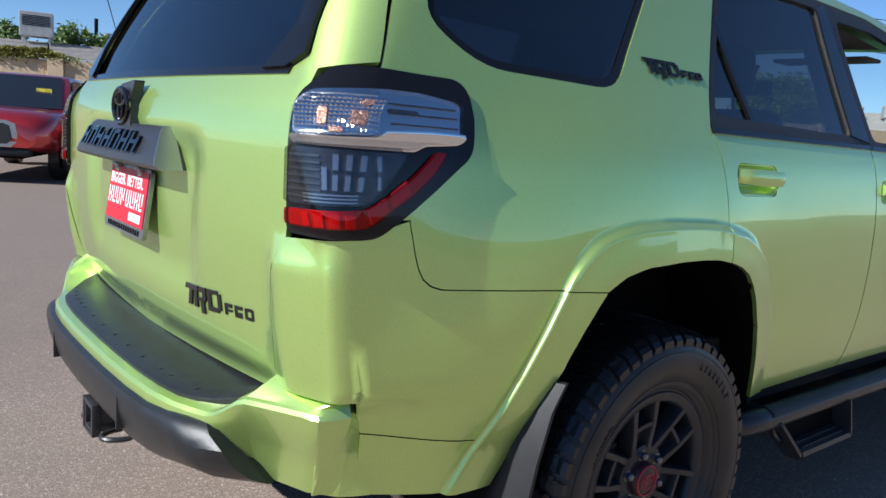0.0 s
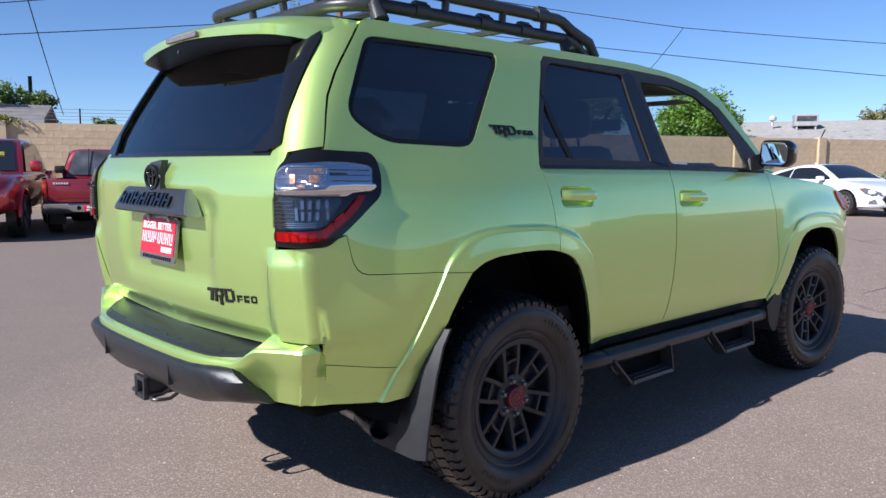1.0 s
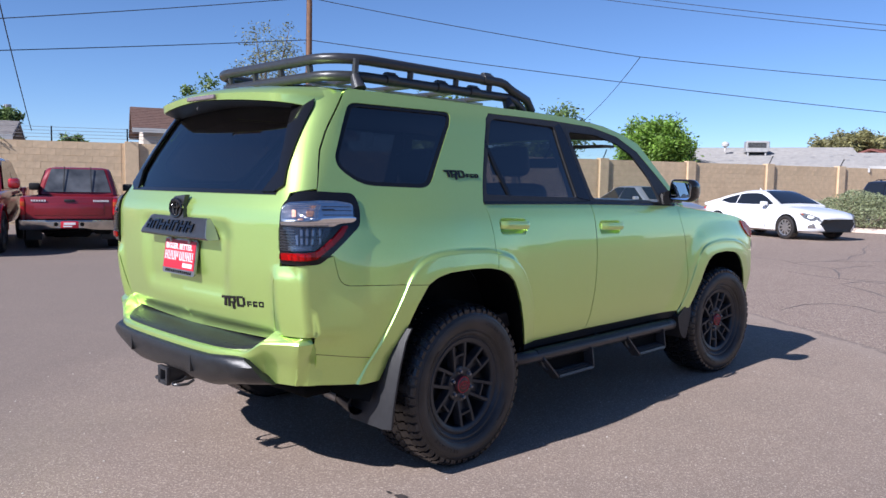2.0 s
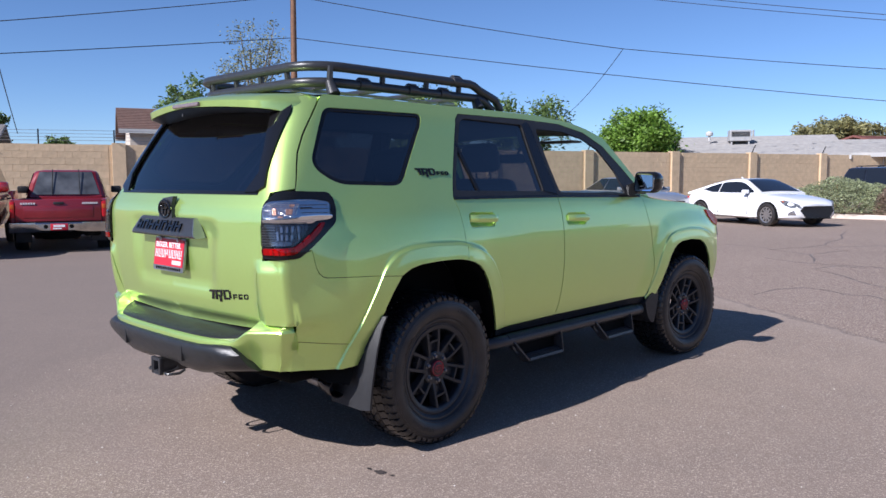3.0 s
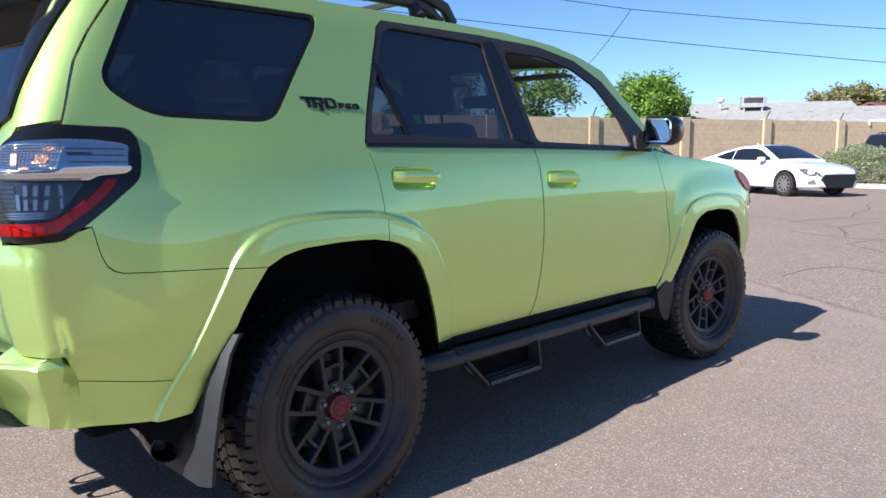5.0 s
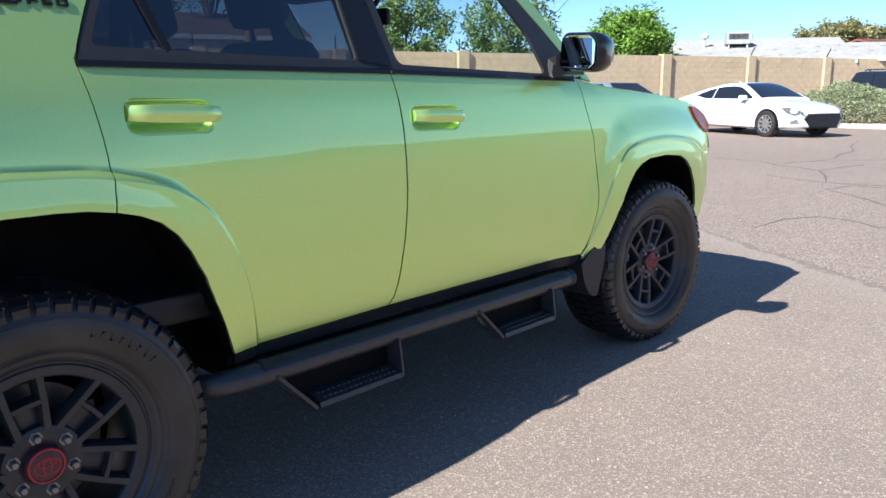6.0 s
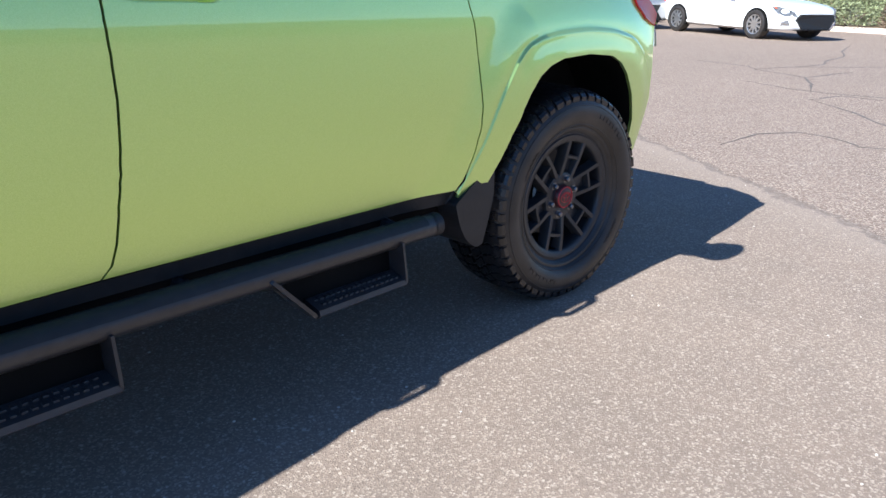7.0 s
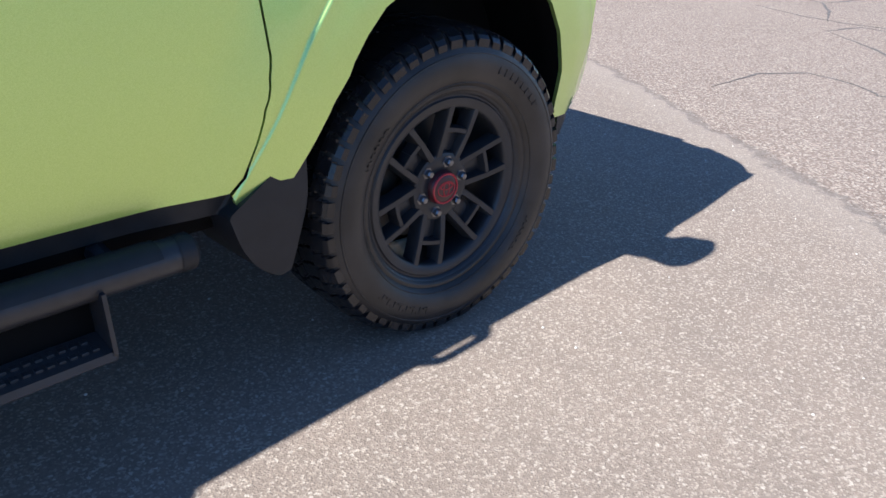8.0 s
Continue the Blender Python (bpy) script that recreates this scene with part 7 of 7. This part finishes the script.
    # Chassis, bulked out with dark boxes to deepen the shade under the truck.
    bm = boxes((.2, 4.9, -.52, .52, .32, .56), (.25, .85, -.33, .33, .24, .42), (.10, .50, -.72, -.40, .30, .55), bevel=.05)
    part("chassis", bm, DARK, c)
    bm = bmesh.new()
    tube(bm, [(.2, -.25, .36), (.25, .25, .36)], .05, 10)
    tube(bm, [(.95, -.75, .36), (.95, .75, .36)], .06, 10)
    part("axle", bm, DARK, c)
    return c


CHROME_WORN = material("worn_chrome", (0.55, 0.53, 0.50), 0.22, 1.0, vary=.2, scale=8)


def red_pickup():
    """Nose towards the camera."""
    c = thing("red_pickup", "bright red double-cab pickup with a big grille, parked nose out", "pickup truck", (1.61, 14.42, 0, -114))
    bm = bmesh.new()
    st = [(-.95, .90, .50, 1.12, 1.16), (0, .925, .46, 1.14, 1.18), (1.6, .925, .44, 1.12, 1.18), (2.0, .925, .44, 1.10, 1.18), (2.7, .925, .46, 1.06, 1.15), (3.0, .90, .50, 1.0, 1.12), (3.18, .82, .52, .93, 1.05), (3.28, .70, .56, .86, .95)]
    hull(bm, st)
    body = part("body", bm, RED_PAINT, c, "bright red body")
    bm = boxes((-2.45, -.97, -.915, -.82, .60, 1.16), (-2.45, -.97, .82, .915, .60, 1.16), (-2.45, -.97, -.84, .84, .62, .70), (-2.50, -2.43, -.85, .85, .62, 1.14), bevel=.025)
    part("load_bed", bm, RED_PAINT, c, "red load bed")
    cabin(c, (-.95, 1.75, .86, 1.12), (-.80, .75, .66, 1.77), RED_PAINT, GLASS_FAR, (.46,))
    arches(c, (-1.45, 2.12), .925, .385)
    for x in (-1.45, 2.12):
        for w in (-1, 1):
            car_wheel(c, x, .955, .385, .26, DISC, 6, w)
            bm = bmesh.new()
            ring = [(x + .47 * math.cos(a), w * .935, .385 + .47 * math.sin(a)) for a in (math.pi * (.0 + k / 14) for k in range(15))]
            tube(bm, ring, .035, 8)
            part("arch_flare", bm, RED_PAINT, body)
    bm = bmesh.new()
    prism(bm, [(-.46, .66), (-.36, .56), (.36, .56), (.46, .66), (.42, .92), (.30, .97), (-.30, .97), (-.42, .92)], -.06, .03, lambda a, b, h: (3.27 - .10 * a * a + h, a, b))
    g = part("grille", bm, CHROME_DULL, body, "chrome-framed grille")
    bm = bmesh.new()
    prism(bm, [(-.38, .68), (-.30, .61), (.30, .61), (.38, .68), (.34, .89), (.26, .92), (-.26, .92), (-.34, .89)], 0, .036, lambda a, b, h: (3.27 - .10 * a * a + h, a, b))
    part("grille_mesh", bm, GRILLE, body)
    bm = boxes((3.05, 3.26, -.62, .62, .42, .55), bevel=.04)
    part("apron", bm, PLASTIC, body, "black lower apron")
    for w in (-1, 1):
        bm = bmesh.new()
        prism(bm, [(0, .84), (.36, .86), (.40, .96), (.05, .97)], -.03, .012, lambda a, b, h: (3.25 - a * .75 + h * .6, w * (.50 + a * .95 + h * .6), b))
        part("headlamp", bm, HEADLAMP, body)
        bm = bmesh.new()
        lathe(bm, [(0, .012), (.045, .010), (.06, 0), (.075, -.01)], 20, "x", (3.16, w * .72, .66))
        part("fog_lamp", bm, HEADLAMP, body)
        bm = bmesh.new()
        box(bm, 1.32, 1.50, min(w * .94, w * 1.14), max(w * .94, w * 1.14), 1.16, 1.36, .05)
        part("door_mirror", bm, RED_PAINT, body)
        for x in (-.30, .55):
            bm = bmesh.new()
            box(bm, x, x + .20, min(w * .91, w * .95), max(w * .91, w * .95), .99, 1.025, .008)
            part("door_handle", bm, PLASTIC, body)
    bm = boxes((1.12, 1.125, .25, .5, 1.30, 1.50), bevel=0)
    bmesh.ops.transform(bm, matrix=Matrix.Translation((.15, .0, .02)), verts=bm.verts)
    part("price_sheet", bm, STICKER, c, "yellow marked price sheet", False)
    bm = boxes((-2.3, 3.1, -.5, .5, .38, .56), bevel=.04)
    part("chassis", bm, DARK, c)
    return c


STICKER = material("yellow_price_marks", (0.60, 0.52, 0.05), 0.6, vary=.5, scale=18)
coupe()
sedan()
dark_suv()
old_pickup()
red_pickup()


# ---- trees, houses, poles ----
BARK = material("grey_brown_bark", (0.16, 0.12, 0.09), 0.9, vary=.25, scale=14, bump=.01, bump_scale=30)


def leaf_material(name, colour):
    m = material(name, colour, 0.55, vary=.35, scale=1.6)
    p = m.node_tree.nodes["Principled BSDF"]
    p.inputs["Subsurface Weight"].default_value = 0.0
    n, link = m.node_tree.nodes, m.node_tree.links.new
    g = n.new("ShaderNodeNewGeometry")
    mr = n.new("ShaderNodeMapRange")
    mr.inputs["To Min"].default_value, mr.inputs["To Max"].default_value = 0.55, 1.5
    link(g.outputs["Random Per Island"], mr.inputs["Value"])
    sc = n.new("ShaderNodeVectorMath")
    sc.operation = "SCALE"
    src = p.inputs["Base Color"].links[0].from_socket
    link(src, sc.inputs[0])
    link(mr.outputs[0], sc.inputs["Scale"])
    link(sc.outputs[0], p.inputs["Base Color"])
    out = n["Material Output"]
    tr, mix = n.new("ShaderNodeBsdfTranslucent"), n.new("ShaderNodeMixShader")
    link(sc.outputs[0], tr.inputs["Color"])
    mix.inputs[0].default_value = 0.3
    link(p.outputs[0], mix.inputs[1])
    link(tr.outputs[0], mix.inputs[2])
    link(mix.outputs[0], out.inputs[0])
    return m


LEAF_BRIGHT = leaf_material("bright_green_leaves", (0.17, 0.29, 0.04))
LEAF_OLIVE = leaf_material("olive_leaves", (0.25, 0.235, 0.10))
LEAF_GREY = leaf_material("grey_green_leaves", (0.21, 0.22, 0.12))
LEAF_SAGE = leaf_material("sage_leaves", (0.28, 0.31, 0.17))
LEAF_YELLOW = leaf_material("yellow_green_leaves", (0.26, 0.25, 0.055))
LEAF_DRY = leaf_material("dry_twigs", (0.27, 0.20, 0.145))
LEAF_DEEP = leaf_material("deep_green_leaves", (0.125, 0.19, 0.055))


def leaf(bm, c, size, rnd, thin=.5):
    d = Vector((rnd.gauss(0, 1), rnd.gauss(0, 1), rnd.gauss(0, .7))).normalized()
    s = d.orthogonal().normalized()
    s = Matrix.Rotation(rnd.uniform(0, 6.3), 3, d) @ s
    s *= size * thin
    d *= size
    a = [bm.verts.new(c - d), bm.verts.new(c + s * .8 + d * .1), bm.verts.new(c + d), bm.verts.new(c - s * .8 + d * .1)]
    bm.faces.new(a)


def tree(label, at, high, crown, leaf_mat, seed, clumps=40, leaves=90, size=.14, trunk_to=.45, spread=1.0, trunk_r=.16, gap=.0, flat=1.0):
    """A tapered trunk, bending limbs, and a crown of many small leaves in uneven clumps."""
    rnd = random.Random(seed)
    t = thing("tree", label, "tree", (*at, 0))
    bm = bmesh.new()
    low = high * trunk_to
    lean = Vector((rnd.uniform(-.3, .3), rnd.uniform(-.3, .3), 0))
    tube(bm, [(0, 0, 0), (lean.x * .2, lean.y * .2, low * .5), (lean.x * .5, lean.y * .5, low), (lean.x, lean.y, high * .82)], [trunk_r, trunk_r * .8, trunk_r * .62, trunk_r * .2], 8)
    centre = Vector((lean.x * .6, lean.y * .6, high - crown * flat))
    tips = []
    for k in range(clumps):
        while True:
            v = Vector((rnd.uniform(-1, 1), rnd.uniform(-1, 1), rnd.uniform(-1, 1)))
            if .25 < v.length < 1:
                break
        v = v * (0.75 + .25 * rnd.random())
        tip = centre + Vector((v.x * crown * spread, v.y * crown * spread, v.z * crown * flat))
        tips.append(tip)
        if k < 14:
            base = Vector((lean.x * .5, lean.y * .5, low * rnd.uniform(.75, 1.15)))
            mid = (base + tip) / 2 + Vector((0, 0, .12 * crown))
            tube(bm, [base, mid, tip], [trunk_r * .38, trunk_r * .22, trunk_r * .08], 5)
    part("trunk", bm, BARK, t, "grey-brown trunk with limbs")
    verts, faces = [], []
    bm = bmesh.new()
    for tip in tips:
        if rnd.random() < gap:
            continue
        r = crown * rnd.uniform(.22, .38)
        for j in range(leaves):
            q = Vector((rnd.gauss(0, .42), rnd.gauss(0, .42), rnd.gauss(0, .36))) * r
            leaf(bm, tip + q, size * rnd.uniform(.6, 1.3), rnd)
    part("crown", bm, leaf_mat, t, "", False)["kind"] = "stuff"
    return t


tree("tall sparse grey-green tree behind the block wall", (19.9, 31.9, 0), 10.1, 2.3, LEAF_GREY, 3, 62, 60, .085, .42, .95, .2, .2, 1.15)
tree("leafy green tree behind the block wall", (18.2, 35.1, 0), 7.1, 1.8, LEAF_DEEP, 4, 40, 90, .13, .5)
tree("broad green tree behind the block wall", (32.0, 23.3, 0), 6.4, 2.4, LEAF_DEEP, 5, 60, 110, .13, .4, 1.25)
tree("dense bright green round tree behind the wall", (32.2, 15.9, 0), 5.1, 1.95, LEAF_BRIGHT, 6, 150, 150, .11, .3, 1.0, .14, 0, 1.0)
tree("wide olive-brown tree in the distance", (56.5, 13.9, 0), 5.7, 1.7, LEAF_OLIVE, 7, 200, 130, .15, .3, 2.0, .2)
tree("small dark green tree behind the wall", (8.0, 38.9, 0), 5.4, 1.35, LEAF_DEEP, 8, 40, 80, .13, .4, .8)
tree("small dark green tree behind the wall", (9.3, 38.6, 0), 5.0, 1.2, LEAF_DEEP, 18, 36, 80, .13, .4, .8)
tree("small dark green tree behind the wall", (5.3, 39.4, 0), 5.1, 1.0, LEAF_DEEP, 9, 30, 80, .13, .4)
tree("low green tree behind the wall", (10.2, 33.0, 0), 3.5, .75, LEAF_DEEP, 10, 24, 70, .11, .4, 1.3)
tree("broad green tree behind the block wall", (28.5, 27.5, 0), 6.6, 2.4, LEAF_DEEP, 15, 60, 110, .14, .4, 1.3)


def bush(name, label, at, rx, ry, rz, mat, seed, n=9000, size=.045):
    """A dense rounded shrub of small leaves on short stems."""
    rnd = random.Random(seed)
    t = thing(name, label, "bush", (*at, 0))
    bm = bmesh.new()
    for k in range(16):
        a = rnd.uniform(0, 6.28)
        tube(bm, [(0, 0, 0), (rx * .4 * math.cos(a), ry * .4 * math.sin(a), rz * .5), (rx * .8 * math.cos(a), ry * .8 * math.sin(a), rz * rnd.uniform(.6, 1))], [.02, .014, .005], 5)
    part("stem", bm, BARK, t)["kind"] = "stuff"
    bm = bmesh.new()
    for k in range(n):
        v = Vector((rnd.gauss(0, 1), rnd.gauss(0, 1), abs(rnd.gauss(0, 1)))).normalized()
        lump = 1 + .22 * noise.noise(v * 2.3 + Vector((seed, 0, 0))) + .12 * noise.noise(v * 6)
        r = lump * (1 - .30 * rnd.random() ** 2)
        c = Vector((v.x * rx * r, v.y * ry * r, .10 + v.z * rz * r))
        leaf(bm, c, size * rnd.uniform(.6, 1.4), rnd, .45)
    part("foliage", bm, mat, t, "", False)["kind"] = "stuff"
    return t


bush("hedge_bush", "rounded sage green bush in the planting bed", (26.7, 4.75, .1), 1.4, 2.1, 1.16, LEAF_SAGE, 1, 24000, .038)
bush("hedge_bush", "rounded sage green bush in the planting bed", (26.9, 1.4, .1), 1.3, 1.7, 1.10, LEAF_SAGE, 2, 24000, .038)
bush("dry_bush", "brown dry twiggy shrub beside the hedge", (25.9, 3.0, .1), .55, .6, .95, LEAF_DRY, 3, 8000, .035)
bush("hedge_bush", "low green shrub at the wall", (24.4, 10.8, 0), .8, .8, .95, LEAF_OLIVE, 4, 5000, .06)

# Creeper hanging over the wall.
rnd = random.Random(11)
creeper = thing("creeper", "yellow-green creeper topping the block wall", "creeper", (*(WALL_AT + WALL_WAY * -5.1), WALL_TURN))
bm = bmesh.new()
for k in range(3200):
    x = rnd.gauss(-.1, .65)
    fall = abs(rnd.gauss(0, .15))
    c = Vector((x, rnd.uniform(-.12, .40), WALL_HIGH + .28 - .10 * x * x - fall + .08 * noise.noise(Vector((x * 3, 0, 4)))))
    leaf(bm, c, .06 * rnd.uniform(.6, 1.4), rnd)
part("foliage", bm, LEAF_YELLOW, creeper, "", False)["kind"] = "stuff"
bm = bmesh.new()
for k in range(12):
    x = rnd.gauss(-.1, .7)
    tube(bm, [(x, .30, 1.4), (x * .9, .25, WALL_HIGH + .1), (x, .05, WALL_HIGH + .16), (x + rnd.uniform(-.2, .2), -.06, WALL_HIGH + rnd.uniform(.0, .1))], .012, 5)
part("stem", bm, BARK, creeper)["kind"] = "stuff"

# Houses behind the wall.
ROOF_BROWN = material("brown_shingle_roof", (0.14, 0.08, 0.062), 0.9, vary=.18, scale=5, bump=.02, bump_scale=20)
ROOF_PALE = material("pale_grey_shingle_roof", (0.34, 0.325, 0.31), 0.9, vary=.14, scale=4, bump=.02, bump_scale=20)
ROOF_GREY = material("grey_flat_roof", (0.33, 0.30, 0.28), 0.9, vary=.14, scale=3)
ROOF_RED = material("dark_red_tile_roof", (0.20, 0.075, 0.06), 0.9, vary=.2, scale=4)
STUCCO = material("cream_stucco", (0.60, 0.52, 0.43), 0.9, vary=.08, scale=3, bump=.004, bump_scale=60)
FASCIA = material("white_fascia", (0.50, 0.49, 0.47), 0.6, vary=.05, scale=3)
HVAC = material("galvanised_casing", (0.42, 0.41, 0.40), 0.5, .3, vary=.15, scale=6)


def house(label, at, long, wide, eave, ridge, roof_mat, over=.5):
    h = thing("house", label, "house", at)
    bm = bmesh.new()
    l, w = long / 2, wide / 2
    loft(bm, [[(x, -w, 0), (x, -w, eave), (x, 0, ridge - .12), (x, w, eave), (x, w, 0)] for x in (-l, l)])
    part("house_wall", bm, STUCCO, h, "cream stucco walls", False)
    for s in (-1, 1):
        bm = bmesh.new()
        k = (ridge - eave) / w
        lo = (s * (w + over), eave - k * over)
        loft(bm, [[(x, lo[0], lo[1]), (x, 0, ridge), (x, 0, ridge + .10), (x, lo[0], lo[1] + .10)] for x in (-l - over, l + over)])
        roof = part("roof", bm, roof_mat, h, "", False)
        n = int(math.hypot(w + over, ridge - lo[1]) / .28)
        for j in range(n):
            t = j / n
            bm = bmesh.new()
            y0, z0 = lo[0] * (1 - t), lo[1] + (ridge - lo[1]) * t + .10
            y1, z1 = lo[0] * (1 - t - 1 / n), lo[1] + (ridge - lo[1]) * (t + 1 / n) + .10
            loft(bm, [[(x, y0, z0), (x, y0, z0 + .035), (x, y1, z1 + .006), (x, y1, z1)] for x in (-l - over, l + over)])
            part("shingle_course", bm, roof_mat, roof, "", False)
        bm = boxes((-l - over, l + over, min(lo[0], lo[0] + s * .03), max(lo[0], lo[0] + s * .03), lo[1] - .10, lo[1] + .10), bevel=0)
        part("fascia", bm, FASCIA, h, "white fascia board", False)
    for x in (-l * .5, l * .5):
        bm = boxes((x - .5, x + .5, -w - .03, -w + .02, eave - 1.5, eave - .45), bevel=0)
        win = part("window", bm, FASCIA, h, "", False)
        bm = boxes((x - .44, x + .44, -w - .034, -w - .02, eave - 1.44, eave - .51), bevel=0)
        part("pane", bm, GLASS_FAR, win, "", False)
    return h


house("cream house with a brown shingle roof behind the wall", (19.0, 33.1, 0, -22), 10.0, 6.4, 3.85, 4.95, ROOF_BROWN)
h2 = house("low house with a pale shingle roof behind the wall", (40.2, 14.4, 0, -66), 9.0, 11.0, 2.5, 3.66, ROOF_PALE)
house("low house with a pale shingle roof behind the wall", (42.5, 8.2, 0, -60), 7.0, 8.0, 2.6, 3.35, ROOF_PALE)
house("distant house with a dark red tile roof", (58.5, 9.5, 0, -20), 12.0, 8.0, 3.0, 4.1, ROOF_RED)
house("low house with a grey roof behind the wall", (1.8, 32.6, 0, -20), 11.0, 7.0, 2.9, 3.55, ROOF_GREY)


def roof_unit(label, at, lx, ly, lz):
    u = thing("cooling_unit", label, "air conditioner", at)
    bm = boxes((-lx / 2, lx / 2, -ly / 2, ly / 2, .12, lz), bevel=.02)
    case = part("casing", bm, HVAC, u, "grey metal casing", False)
    for k in range(7):
        z = lz * (.50 + .055 * k)
        bm = boxes((-lx * .42, lx * .42, -ly / 2 - .012, -ly / 2 + .01, z, z + lz * .03), bevel=0)
        part("louvre", bm, DARK, case, "", False)
    bm = boxes(*[(a - .04, a + .04, b - .04, b + .04, -.25, .13) for a in (-lx * .4, lx * .4) for b in (-ly * .4, ly * .4)], bevel=0)
    part("stand", bm, HVAC, u, "", False)
    return u


roof_unit("grey rooftop cooling unit", (38.0, 13.30, 3.26, -60), 1.08, 1.0, .70)
roof_unit("large grey rooftop cooling unit on a stand", (4.7, 30.6, 3.62, -15), 1.10, .9, 1.0)
bm = bmesh.new()
lathe(bm, [(.06, 0), (.06, .25), (.18, .30), (.20, .42), (.12, .52), (0, .54)], 16, "z")
vent = part("roof_vent", bm, FASCIA)
vent.location = (37.45, 14.72, 3.42)
tagged(vent, "white turbine vent on the pale roof", "roof vent")

# Poles and cables.
WOOD = material("weathered_brown_pole", (0.20, 0.105, 0.06), 0.85, vary=.25, scale=6, bump=.006, bump_scale=20)
pole = thing("utility_pole", "brown wooden utility pole behind the wall", "pole", (16.96, 24.13, 0, 0))
bm = bmesh.new()
tube(bm, [(0, 0, 0), (0, 0, 6), (0.05, 0, 11.5)], [.17, .14, .11], 12)
part("post", bm, WOOD, pole, "weathered wooden post")
bm = boxes((-1.1, 1.1, -.06, .06, 10.6, 10.75), bevel=.01)
part("cross_arm", bm, WOOD, pole)
for x in (-.9, 0, .9):
    bm = bmesh.new()
    lathe(bm, [(.02, 10.75), (.05, 10.80), (.05, 10.86), (.03, 10.92), (0, 10.93)], 10, "z", (x, 0, 0))
    part("insulator", bm, FASCIA, pole)
pole2 = thing("utility_pole", "thin dark pole with a small box, far behind the wall", "pole", (10.1, 43.5, 0, 0))
bm = bmesh.new()
tube(bm, [(0, 0, 0), (0, 0, 6.1)], .10, 8)
part("post", bm, DARK, pole2)
bm = boxes((.45, .75, -.2, .2, 4.9, 5.4), bevel=.02)
part("box", bm, HVAC, pole2)
pole3 = thing("utility_pole", "thin grey pole in the distance", "pole", (58, 20.5, 0, 0))
bm = bmesh.new()
tube(bm, [(0, 0, 0), (0, 0, 5.2)], .09, 8)
part("post", bm, HVAC, pole3)
CABLE = material("black_cable", (0.025, 0.025, 0.03), 0.7)


def cable(a, b, sag, r=.016):
    a, b = Vector(a), Vector(b)
    pts = [a.lerp(b, t) - Vector((0, 0, sag * 4 * t * (1 - t))) for t in (k / 24 for k in range(25))]
    bm = bmesh.new()
    tube(bm, pts, r, 6)
    return tagged(part("cable", bm, CABLE), "thin black cable overhead", "cable", group="overhead cables")


def beyond(a, b, k):
    return tuple(p + (q - p) * k for p, q in zip(a, b))


P1, P2 = (16.97, 24.13, 9.26), (16.95, 24.13, 7.49)
cable(P1, beyond(P1, (5.58, 25.25, 6.99), 3.2), .35)
cable(P2, beyond(P2, (5.52, 25.27, 5.84), 3.2), .25)
cable(P1, (29.13, 15.21, 7.42), .10)
cable((29.13, 15.21, 7.42), beyond((29.13, 15.21, 7.42), (37.92, 6.94, 6.83), 2.4), .25)
cable(P2, beyond(P2, (37.93, 6.88, 5.65), 2.0), .55)
cable((29.13, 15.21, 7.42), beyond((29.13, 15.21, 7.42), (35.92, 23.15, 5.58), 1.5), .5)
cable(beyond((39.83, 7.54, 9.52), (37.96, 13.13, 10.6), 3), beyond((37.96, 13.13, 10.6), (39.83, 7.54, 9.52), 3), .3)
cable(beyond((40.3, 7.54, 9.85), (38.4, 13.13, 10.95), 3), beyond((38.4, 13.13, 10.95), (40.3, 7.54, 9.85), 3), .3)
cable(beyond((7.35, 28.9, 3.22), (3.89, 19.5, 5.32), 1.6), (7.35, 28.9, 3.22), .12)
